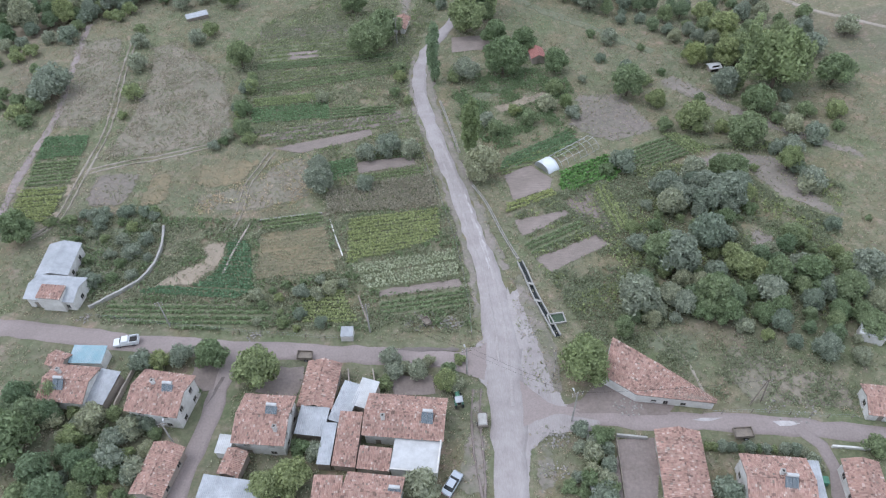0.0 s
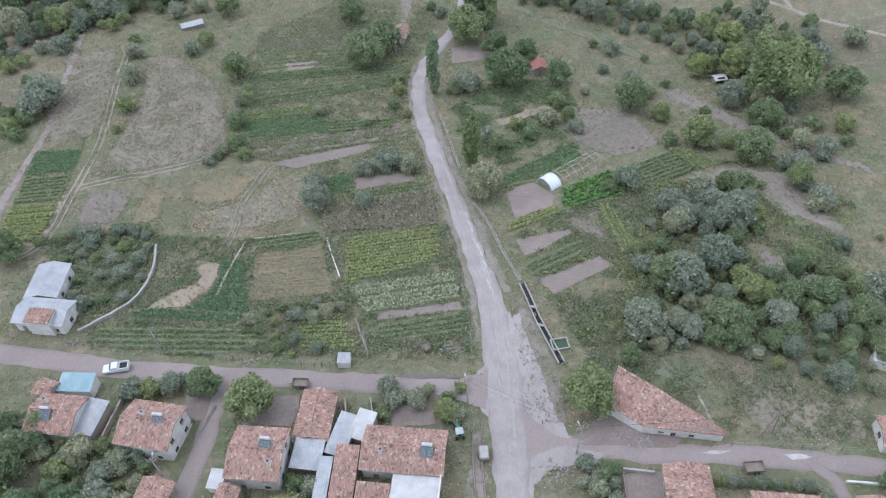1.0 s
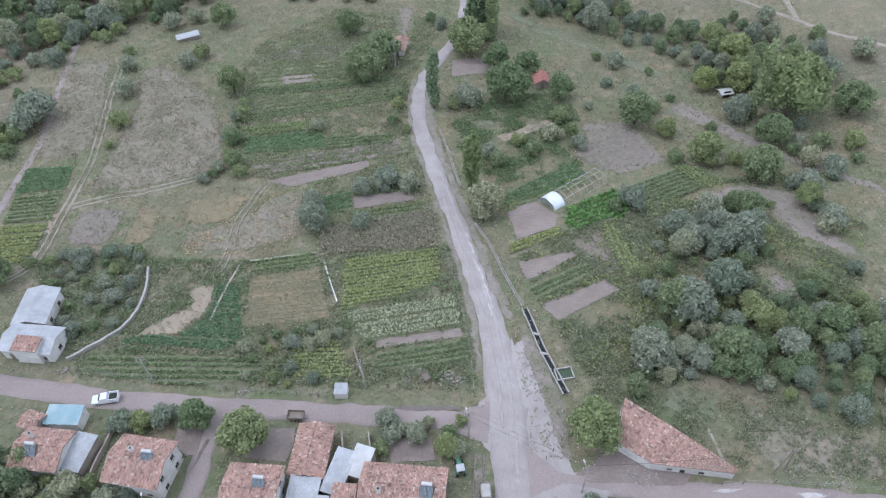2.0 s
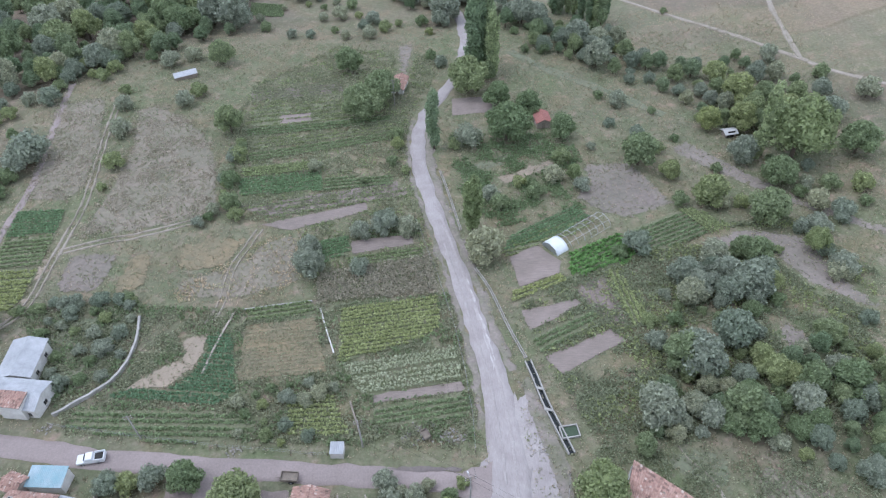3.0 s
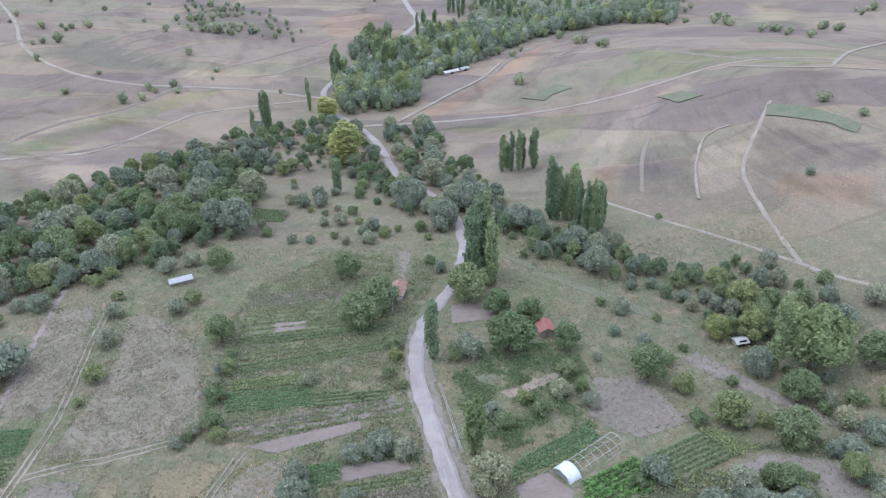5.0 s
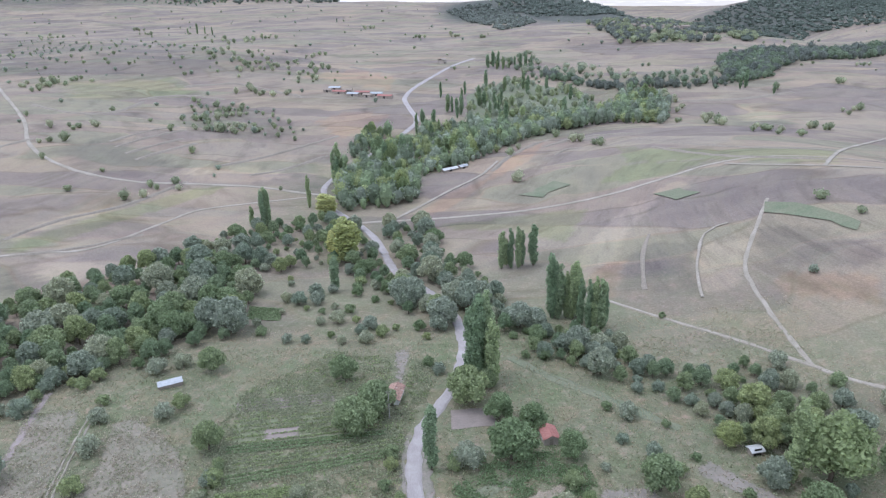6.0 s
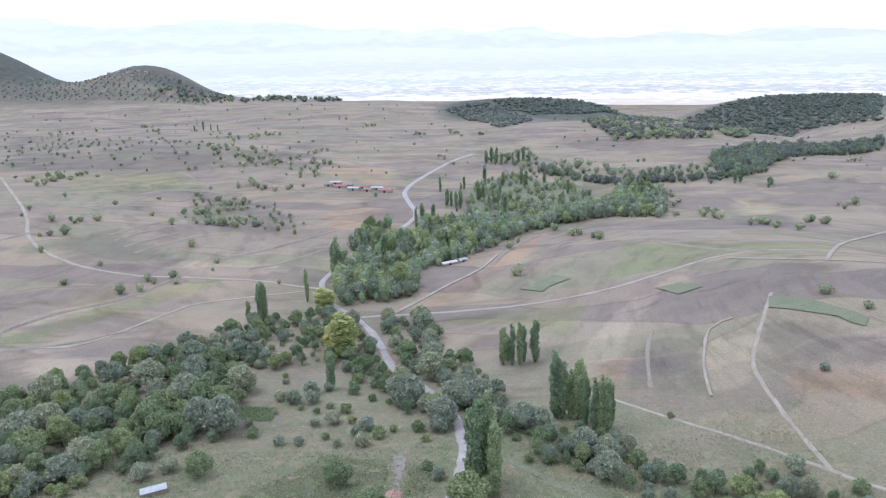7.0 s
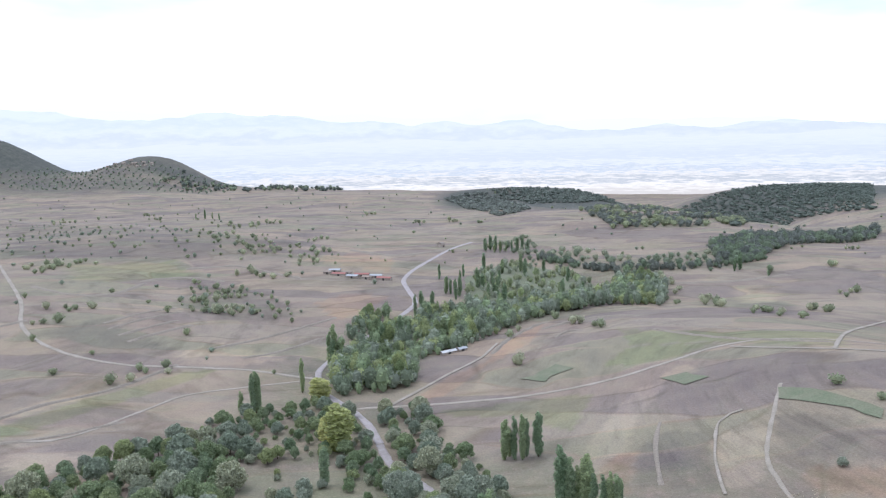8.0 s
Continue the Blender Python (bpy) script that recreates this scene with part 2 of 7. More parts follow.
VERGE = mottled("gravel_verge", (0.285, 0.245, 0.22), 0.32, 1.6, 0.3, second=(0.19, 0.185, 0.13))
PALE_FIELD = mottled("pale_fallow", (0.310, 0.263, 0.222), 0.2, 0.8, 0.03, second=(0.292, 0.247, 0.208))
RUST_FIELD = mottled("reddish_fallow", (0.305, 0.245, 0.205), 0.18, 0.8, 0.04, second=(0.28, 0.235, 0.195))
PLASTER = mottled("white_plaster", (0.72, 0.70, 0.67), 0.14, 3.0, 0.6, second=(0.58, 0.555, 0.52), bump_h=0.02)
CONCRETE = mottled("weathered_concrete", (0.43, 0.41, 0.385), 0.22, 3.0, 0.6, second=(0.32, 0.305, 0.28), bump_h=0.03)
MUDWALL = mottled("earth_plaster", (0.42, 0.36, 0.31), 0.2, 3.0, 0.4, second=(0.34, 0.29, 0.25), bump_h=0.03)
SHEET = mottled("galvanised_sheet", (0.46, 0.47, 0.49), 0.2, 1.2, 0.35, 0.55, 0.15, second=(0.36, 0.37, 0.385), bump_h=0.01)
WHITE_SHEET = mottled("white_sheet", (0.58, 0.58, 0.58), 0.14, 1.2, 0.45, 0.55, 0.0, second=(0.48, 0.475, 0.47), bump_h=0.01)
BLUE_SHEET = mottled("blue_sheet", (0.24, 0.38, 0.43), 0.15, 1.2, 0.4, 0.5, 0.0, second=(0.36, 0.45, 0.49), bump_h=0.01)
RED_SHEET = mottled("red_sheet", (0.36, 0.155, 0.13), 0.15, 1.2, 0.4, 0.5, 0.0, second=(0.30, 0.13, 0.11), bump_h=0.01)
WOOD = mottled("grey_wood", (0.30, 0.255, 0.21), 0.25, 6.0, 1.0, second=(0.22, 0.19, 0.16), bump_h=0.02, coord="object")
STONE = by_object(mottled("rubble_stone", (0.36, 0.335, 0.31), 0.25, 4.0, 1.0, second=(0.27, 0.25, 0.23), bump_h=0.04))
PLASTIC = mottled("greenhouse_film", (0.74, 0.76, 0.79), 0.08, 2.0, 0.5, 0.35, second=(0.62, 0.65, 0.68), bump_h=0.02)
DARK = mottled("dark_gap", (0.05, 0.048, 0.045), 0.3, 3.0, 0.5)
WET_MUD = mottled("wet_mud", (0.15, 0.125, 0.115), 0.2, 2.0, 0.6, 0.3, second=(0.20, 0.17, 0.155), bump_h=0.01)
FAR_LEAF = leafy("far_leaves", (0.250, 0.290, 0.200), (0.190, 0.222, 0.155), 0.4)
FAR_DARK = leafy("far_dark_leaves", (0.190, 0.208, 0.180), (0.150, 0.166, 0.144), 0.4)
BROWN = mottled("brown_slope", (0.285, 0.245, 0.215), 0.28, 1.4, 0.12, second=(0.225, 0.20, 0.165))
DRYLAND = mottled("dry_grassland", (0.270, 0.232, 0.186), 0.4, 1.0, 0.14, second=(0.225, 0.207, 0.155))
BANK_GRASS = mottled("bank_grass", (0.262, 0.227, 0.184), 0.35, 1.0, 0.08, second=(0.285, 0.243, 0.199), bump_h=0.15)
DRY_STALK = leafy("dry_stalks", (0.500, 0.435, 0.350), (0.380, 0.330, 0.265), 0.4)
WATER_DARK = mottled("still_water", (0.03, 0.035, 0.035), 0.2, 1.0, 0.4, 0.12, bump_h=0.005)
CAR_WHITE = mottled("white_car_paint", (0.75, 0.76, 0.78), 0.04, 2.0, 0.5, 0.3, coord="object", second=(0.70, 0.71, 0.73), bump_h=0.0)
CAR_SILVER = mottled("silver_car_paint", (0.50, 0.53, 0.57), 0.04, 2.0, 0.5, 0.3, 0.3, coord="object", second=(0.46, 0.49, 0.53), bump_h=0.0)
RUBBER = mottled("tyre_rubber", (0.035, 0.035, 0.035), 0.2, 4.0, 1.0, 0.8, coord="object")
POND = mottled("murky_water", (0.07, 0.10, 0.06), 0.2, 2.0, 0.6, 0.25, second=(0.05, 0.075, 0.05), bump_h=0.0)
PAINT_GREEN = mottled("green_paint", (0.10, 0.24, 0.16), 0.15, 3.0, 1.0, 0.5, coord="object")
GLASS_DARK, _nt, _b = material("window_glass", 0.08)
_b.inputs["Base Color"].default_value = (0.035, 0.04, 0.045, 1)
_b.inputs["Specular IOR Level"].default_value = 0.6
PANEL, _nt, _b = material("solar_glass", 0.15)
_b.inputs["Base Color"].default_value = (0.10, 0.125, 0.14, 1)
_b.inputs["Specular IOR Level"].default_value = 0.7


def feathered(m, grain):
    """The same ground cover, broken into tufts and bare spots towards the rim of its plot."""
    m = m.copy()
    nt = m.node_tree
    rim = nt.nodes.new("ShaderNodeAttribute")
    rim.attribute_name = "rim"
    a = nt.nodes.new("ShaderNodeMath")
    a.operation = "MULTIPLY_ADD"
    a.inputs[1].default_value = 0.8
    nt.links.new(rim.outputs["Fac"], a.inputs[0])
    nt.links.new(noise_node(nt, grain, 8, 0.78), a.inputs[2])
    b = nt.nodes.new("ShaderNodeMath")
    b.operation = "GREATER_THAN"
    b.inputs[1].default_value = 0.8
    nt.links.new(a.outputs[0], b.inputs[0])
    t = nt.nodes.new("ShaderNodeBsdfTransparent")
    s = nt.nodes.new("ShaderNodeMixShader")
    nt.links.new(b.outputs[0], s.inputs[0])
    nt.links.new(t.outputs[0], s.inputs[1])
    nt.links.new(nt.nodes["Principled BSDF"].outputs[0], s.inputs[2])
    nt.links.new(s.outputs[0], nt.nodes["Material Output"].inputs["Surface"])
    return m


SOFT = {}


def tile_material():
    """Clay roof tiles, each with its own tint: faded, red, lichened or replaced."""
    m, nt, b = material("clay_tiles", 0.85)
    geo = nt.nodes.new("ShaderNodeNewGeometry")
    own = ramp(nt, geo.outputs["Random Per Island"], (0.0, (0.20, 0.135, 0.115)), (0.12, (0.36, 0.225, 0.185)), (0.5, (0.43, 0.275, 0.225)), (0.9, (0.49, 0.335, 0.28)), (1.0, (0.60, 0.50, 0.44)))
    wear = ramp(nt, noise_node(nt, 0.6, 6, 0.75), (0.34, (0.70, 0.72, 0.72)), (0.62, (1.08, 1.05, 1.04)))
    nt.links.new(mix(nt, 1.0, own, wear, "MULTIPLY"), b.inputs["Base Color"])
    bump(nt, b, noise_node(nt, 9, 4, 0.6), 0.4, 0.02)
    return m


TILES = tile_material()


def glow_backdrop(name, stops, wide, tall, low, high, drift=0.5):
    """Glowing far distance: sunlight and haze painted in, lighter and darker in long level bands."""
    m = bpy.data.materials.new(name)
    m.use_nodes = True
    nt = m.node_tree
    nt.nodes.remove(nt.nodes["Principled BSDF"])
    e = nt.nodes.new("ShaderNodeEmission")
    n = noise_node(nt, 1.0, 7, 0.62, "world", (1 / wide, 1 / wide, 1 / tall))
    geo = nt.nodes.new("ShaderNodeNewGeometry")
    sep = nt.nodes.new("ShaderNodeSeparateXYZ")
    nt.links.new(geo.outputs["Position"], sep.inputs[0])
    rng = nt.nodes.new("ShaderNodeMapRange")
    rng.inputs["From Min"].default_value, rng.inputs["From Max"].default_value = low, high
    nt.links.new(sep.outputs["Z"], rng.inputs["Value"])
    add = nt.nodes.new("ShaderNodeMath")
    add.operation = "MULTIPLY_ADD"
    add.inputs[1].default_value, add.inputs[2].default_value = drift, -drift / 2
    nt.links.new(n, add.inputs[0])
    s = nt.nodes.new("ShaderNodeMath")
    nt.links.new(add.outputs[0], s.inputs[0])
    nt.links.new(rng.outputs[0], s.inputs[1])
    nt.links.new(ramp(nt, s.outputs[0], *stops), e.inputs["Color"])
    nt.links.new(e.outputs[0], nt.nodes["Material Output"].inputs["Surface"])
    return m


# emission colours hold the sunlight on the plain and the haze over the ranges
FAR_PLAIN = glow_backdrop("far_plain_haze_glow", [(0.18, (0.682, 0.638, 0.594)), (0.30, (0.880, 0.836, 0.781)), (0.38, (0.506, 0.528, 0.550)), (0.46, (0.814, 0.781, 0.737)), (0.53, (0.572, 0.616, 0.660)), (0.61, (0.748, 0.759, 0.781)), (0.72, (0.638, 0.671, 0.721)), (0.9, (0.704, 0.732, 0.770)), (1.0, (0.726, 0.748, 0.781))], 110, 11, -260, 150, 0.5)
FAR_RIDGE = glow_backdrop("far_ridge_haze_glow", [(0.0, (0.726, 0.748, 0.770)), (0.45, (0.726, 0.748, 0.781)), (0.62, (0.643, 0.682, 0.737)), (0.75, (0.726, 0.759, 0.808)), (0.88, (0.660, 0.710, 0.775)), (1.0, (0.726, 0.770, 0.836))], 170, 50, -40, 340, 0.6)
FAR_RIDGE_PALE = glow_backdrop("far_pale_ridge_haze_glow", [(0.0, (0.792, 0.825, 0.869)), (1.0, (0.858, 0.902, 0.950))], 500, 160, 0, 400)
# ---- the ground ----
def spread_axis(lo, hi, step, far, grow):
    v = [lo + i * step for i in range(int((hi - lo) / step) + 1)]
    s = step
    while v[-1] < far:
        s = min(s * grow, 110)
        v.append(v[-1] + s)
    s = step
    while v[0] > -far:
        s = min(s * grow, 160)
        v.insert(0, v[0] - s)
    return v


GX = spread_axis(-150, 150, 3.0, 4700, 1.05)
GY = spread_axis(15, 345, 3.0, 4700, 1.035)
GZ = np.array([[height(x, y) for x in GX] for y in GY])
GXA, GYA = np.array(GX), np.array(GY)


def ground_z(x, y):
    """Height of the ground sheet itself, on its own triangles."""
    i = min(max(int(np.searchsorted(GXA, x)) - 1, 0), len(GX) - 2)
    j = min(max(int(np.searchsorted(GYA, y)) - 1, 0), len(GY) - 2)
    u, v = (x - GX[i]) / (GX[i + 1] - GX[i]), (y - GY[j]) / (GY[j + 1] - GY[j])
    a, b, c, d = GZ[j, i], GZ[j, i + 1], GZ[j + 1, i + 1], GZ[j + 1, i]
    return float(a + u * (b - a) + v * (c - b)) if u >= v else float(a + v * (d - a) + u * (c - d))


def near_line(x, y, line):
    best = 1e9
    for (ax, ay), (bx, by) in zip(line, line[1:]):
        dx, dy = bx - ax, by - ay
        f = max(0, min(1, ((x - ax) * dx + (y - ay) * dy) / (dx * dx + dy * dy + 1e-9)))
        best = min(best, math.hypot(x - ax - f * dx, y - ay - f * dy))
    return best


CREEK = [(-40, 330), (-60, 440), (-20, 520), (60, 620), (130, 720), (240, 800), (420, 900), (700, 1150), (1300, 1400)]


SCRUB = [(150, 1760, 100, 230, 1.0), (330, 1690, 130, 300, 1.0), (500, 1640, 140, 300, 1.0), (900, 1850, 240, 330, 1.0), (1330, 1900, 400, 330, 1.0), (1900, 2000, 500, 350, 1.0),
         (-1430, 2480, 330, 280, 1.0), (-985, 2560, 190, 220, 0.8), (-780, 2420, 170, 120, 0.8), (-1200, 2200, 500, 130, 0.6)]


def mesh_object(name, verts, faces, mat, parent=None, smooth=False):
    me = bpy.data.meshes.new(name)
    me.from_pydata(verts, [], faces)
    me.materials.append(mat)
    if smooth:
        me.polygons.foreach_set("use_smooth", [True] * len(me.polygons))
    ob = new(name, me)
    ob.parent = parent
    return ob


def build_ground():
    nx, ny = len(GX), len(GY)
    verts = [(x, y, GZ[j, i]) for j, y in enumerate(GY) for i, x in enumerate(GX)]
    faces = []
    for j in range(ny - 1):
        for i in range(nx - 1):
            a = j * nx + i
            faces += [(a, a + 1, a + nx + 1), (a, a + nx + 1, a + nx)]
    ob = mesh_object("ground", verts, faces, PASTURE, smooth=True)
    moist, scrub = [], []
    for x, y, z in verts:
        e = math.hypot(x / 150, (y - 110) / 150)
        m = max(0.0, min(0.85, 1.9 - 1.3 * e)) if y < 330 else 0.0
        m = max(m, 0.55 * max(0, 1 - near_line(x, y, CREEK) / 60) if -200 < x < 1500 and 250 < y < 1500 else 0)
        moist.append(m)
        s = 0.0
        for cx, cy, sx, sy, k in SCRUB:
            u, v = (x - cx) / sx, (y - cy) / sy
            s = max(s, k * min(1.0, 2.2 - 1.7 * math.hypot(u, v)))
        scrub.append(min(0.9, max(0.0, s)) if y > 1250 else 0.0)
    for key, vals in (("moist", moist), ("scrub", scrub)):
        ob.data.attributes.new(key, "FLOAT", "POINT").data.foreach_set("value", vals)
    return tagged(ob, "dry rolling pasture and greener valley ground", "ground", kind="structure")


ground = build_ground()


def spline(points, step):
    """Points every step metres or so along a smooth line through the given ones."""
    out = []
    p = [points[0]] + list(points) + [points[-1]]
    for k in range(1, len(p) - 2):
        a, b, c, d = (np.array(q, float) for q in p[k - 1:k + 3])
        n = max(1, int(np.linalg.norm(c - b) / step))
        for i in range(n):
            t = i / n
            out.append(0.5 * (2 * b + (c - a) * t + (2 * a - 5 * b + 4 * c - d) * t * t + (3 * b - a - 3 * c + d) * t ** 3))
    out.append(np.array(points[-1], float))
    return out


def lane(name, points, width, mat, label, lift=0.07, step=2.5, category="road", ragged=0.35, seed=1):
    """A strip of road laid over the ground, with ragged edges and a thin rim that goes down into the earth."""
    rnd = random.Random(seed)
    line = spline(points, step)
    verts, faces = [], []
    for k, p in enumerate(line):
        q = line[min(k + 1, len(line) - 1)] - line[max(k - 1, 0)]
        q = q[:2] / np.linalg.norm(q[:2])
        side = np.array((q[1], -q[0]))
        w = (p[2] if len(p) > 2 else width) / 2
        wl, wr = w + rnd.uniform(-ragged, ragged), w + rnd.uniform(-ragged, ragged)
        for f, up in ((-wl, -0.25), (-wl + 0.12, 0), (-wl * 0.5, 0.02), (0, 0.03), (wr * 0.5, 0.02), (wr - 0.12, 0), (wr, -0.25)):
            x, y = p[0] + side[0] * f, p[1] + side[1] * f
            verts.append((x, y, ground_z(x, y) + lift + up))
        if k:
            a = (k - 1) * 7
            faces += [(a + i, a + i + 1, a + i + 8, a + i + 7) for i in range(6)]
    ob = mesh_object(name, verts, faces, mat, smooth=True)
    return tagged(ob, label, category, kind="structure")


MAIN = [(-6, -160, 5.6), (0, -80, 5.6), (5, -20, 5.6), (7.5, 15, 5.6), (8.6, 35, 5.6), (9.0, 43.7, 5.6), (9.5, 51.6, 5.6), (10.0, 60.2, 6.4), (10.2, 69.8, 7.0), (9.9, 80.5, 6.3), (8.8, 92.6, 5.2), (6.9, 103.0, 4.3),
        (4.4, 116.7, 4.0), (1.6, 129.9, 4.0), (-1.7, 144.4, 4.0), (-4.3, 157.6, 4.1), (-4.9, 171.0, 4.0), (-3.6, 181.9, 3.8), (-1.0, 189.5, 3.8), (4.2, 200.8, 3.8),
        (8.7, 216.4, 3.8), (10.7, 235.7, 3.8), (8, 262, 3.8), (-2, 286, 3.8), (-13.3, 305.4, 3.8), (-19.7, 329.1, 3.8)]
MAIN_FAR = [(-19.7, 329.1, 3.8), (-24.4, 348.2, 3.8), (-34, 372, 4), (-52, 405, 4), (-62.2, 441.5, 4.2), (-61.6, 466.6, 4.4), (-50, 510, 4.6), (-30, 565, 4.6), (-15.4, 606.0, 4.8),
            (-6.2, 644.1, 4.8), (-14.6, 700.1, 4.8), (-17.6, 746.1, 4.8), (-0.7, 827.7, 5), (32.1, 926.1, 5.2), (70, 1000, 5.5)]
lane("road", MAIN, 5, GRAVEL, "pale grey gravel village road with worn ragged edges", 0.09)
lane("road", MAIN_FAR, 4, GRAVEL, "pale grey gravel road running down the valley", 0.25, 8)
lane("road", [(-140, 90), (-100, 85), (-86.3, 82.6), (-72.3, 80.3), (-59.5, 77.5), (-47.6, 76.0), (-32.4, 74.3), (-14.6, 72.6), (-1.1, 71.2), (8, 69.0)], 4.2, DIRT,
     "brown dirt lane between gardens and houses", 0.06, seed=2)
lane("road", [(9, 61.5), (15, 60.0), (23.1, 57.9), (33.1, 56.3), (46.8, 55.3), (55.6, 54.2), (67.4, 52.1), (90, 49)], 3.6, DIRT, "brown dirt lane past the barn", 0.06, seed=3)
lane("road", [(56.0, 54.2), (59.0, 50.5), (59.5, 46), (58.3, 41.9), (57, 30)], 2.6, DIRT, "narrow dirt side lane", 0.075, seed=4)
lane("road", [(-39.6, 73.8), (-40.3, 66), (-40.8, 60.6), (-41.6, 53.8), (-42.8, 46.0), (-44, 36)], 3.6, DIRT, "muddy dirt alley between houses", 0.075, seed=5)
lane("path", [(-456, 806), (-329.6, 616.2), (-272.6, 517.0), (-227.7, 472.1), (-182.7, 454.7), (-146.6, 456.0), (-105.8, 454.7), (-72.2, 440), (-60, 436)], 3.0, TRACK,
     "pale dirt track across dry fields", 0.3, 6, "track", 0.3, 6)
lane("path", [(-40, 376), (-28.7, 378.9), (13.7, 380.6), (59.7, 383), (101.4, 390), (135, 402), (165, 415), (200, 420), (260, 405), (330, 400)], 2.8, TRACK,
     "pale dirt track over the open hill", 0.3, 6, "track", 0.3, 7)
lane("path", [(52, 278), (64.9, 264.7), (80.0, 248.2), (95.8, 231.9), (109.1, 213.8), (120.2, 196.3), (140, 175)], 1.6, TRACK, "pale dirt track at the hill foot", 0.12, 4, "track", 0.25, 8)
lane("path", [(154.0, 329.0), (130.0, 290.6), (119.6, 270.2), (115.3, 242.8), (113.9, 222.8), (112.7, 208.6)], 1.8, TRACK, "pale wheel track over dry pasture", 0.12, 4, "track", 0.25, 9)
lane("path", [(-240, 320), (-184.1, 337.3), (-158.3, 343.5), (-138.8, 382.7), (-127.0, 406.2), (-97.8, 421.3), (-70, 432)], 2.0, TRACK, "pale dirt track beside stubble fields", 0.3, 6, "track", 0.3, 10)
# ---- glowing distance with painted haze: the plain beyond the plateau and two ranges of mountains ----
def ring(name, radius, low, top, mat, label):
    verts, faces = [], []
    n = 720
    for i in range(n):
        a = 2 * math.pi * i / n
        az = math.degrees(math.atan2(math.sin(a), math.cos(a)))
        x, y = radius * math.sin(a), 43 + radius * math.cos(a)
        verts += [(x, y, low), (x * 1.0, y, top(az))]
    for i in range(n):
        b = 2 * i
        c = 2 * ((i + 1) % n)
        faces.append((b, c, c + 1, b + 1))
    return tagged(mesh_object(name, verts, faces, mat), label, "backdrop", kind="structure")


def crest(az, left, fall, rough, seed):
    """Skyline of a range: falling from the west, with broad shoulders and small peaks."""
    e = left - fall * (az + 30) / 64 if abs(az) < 70 else left * 0.6
    e += rough * (0.5 * noise.noise((az / 9, seed, 0)) + 0.3 * noise.noise((az / 3.6, seed, 5)) + 0.10 * noise.noise((az / 1.1, seed, 9)))
    return e


ring("backdrop", 4560, -420, lambda az: 99 + 4560 * math.tan(radians(0.75 + 0.35 * noise.noise((az / 4, 1.7, 0)))), FAR_PLAIN, "glowing plain far beyond the plateau, sunlight and haze painted in")
ring("backdrop", 4600, -100, lambda az: 99 + 4600 * math.tan(radians(crest(az, 3.1, 2.0, 1.5, 3.3))), FAR_RIDGE, "glowing mountain range with pale blue haze painted in")
ring("backdrop", 4640, -100, lambda az: 99 + 4640 * math.tan(radians(crest(az, 3.6, 2.1, 0.9, 8.1))), FAR_RIDGE_PALE, "glowing farthest mountain range under white sky, paler haze painted in")
# ---- outlines of garden plots and fields ----
LIGHT_PLOTS = [
    [(-20.6, 110.5), (-0.8, 113.1), (-0.6, 104.7), (-4.5, 101.3), (-20.0, 96.6)],
    [(-28.2, 87.7), (-20.2, 89.0), (-18.3, 83.4), (-16.4, 80.2), (-27.3, 80.4)],
    [(-99.1, 125.4), (-88.7, 126.0), (-88.6, 116.9), (-90.2, 113.3), (-96.7, 113.9), (-98.9, 119.3)],
    [(-50.2, 160.5), (-30.3, 163.2), (-29.2, 160.0), (-49.4, 157.0)],
    [(55.9, 138.4), (60.0, 138.2), (65.7, 131.6), (60.8, 129.6)],
    [(14.9, 113.3), (25.5, 117.7), (26.0, 115.3), (14.2, 110.1)],
    [(35.2, 118.4), (37.8, 116.3), (40.4, 103.5), (36.8, 101.3)],
]
CORN_PLOTS = [
    [(-19.1, 95.7), (2.3, 98.8), (3.1, 91.2), (-15.0, 88.4)],
]
BARE_PLOTS = [
    [(-13.2, 88.9), (3.1, 90.7), (3.8, 88.8), (-12.8, 86.7)],
    [(-41.9, 138.5), (-17.9, 145.7), (-16.8, 142.7), (-34.3, 136.3)],
    [(-20.3, 131.8), (-6.6, 133.2), (-5.8, 129.9), (-19.7, 127.4)],
    [(-44.2, 186.0), (-35.7, 187.3), (-35.1, 182.8), (-43.3, 181.3)],
    [(15.1, 124.2), (21.7, 127.6), (26.0, 122.0), (25.0, 118.1), (16.1, 114.5)],
    [(15.8, 107.6), (27.4, 110.0), (28.1, 108.5), (16.9, 102.1)],
    [(18.9, 95.3), (32.3, 101.3), (34.7, 98.2), (21.7, 91.0)],
    [(5.1, 193.0), (18.3, 193.7), (15.8, 184.4), (4.7, 183.7)],
]
GREEN_PLOTS = [
    [(-13.1, 86.1), (3.0, 88.3), (4.4, 84.5), (2.5, 82.5), (-12.1, 81.8)],
    [(-40.4, 111.6), (-27.1, 113.0), (-26.3, 109.8), (-39.7, 107.9)],
    [(-66.8, 88.2), (-41.5, 86.7), (-33.5, 83.7), (-33.6, 81.0), (-47.3, 79.9), (-66.9, 83.6)],
    [(-100.1, 135.8), (-89.3, 136.8), (-88.8, 127.2), (-99.4, 126.2)],
    [(-49.5, 166.9), (-12.2, 175.8), (-12.1, 172.1), (-48.7, 163.4)],
    [(-28.6, 155.5), (-11.5, 156.4), (-11.1, 152.4), (-28.4, 150.5)],
    [(-20.7, 125.9), (-4.0, 128.4), (-3.6, 125.8), (-19.9, 122.7)],
    [(-52.1, 179.2), (-12.6, 184.9), (-12.4, 181.4), (-51.2, 175.2)],
]
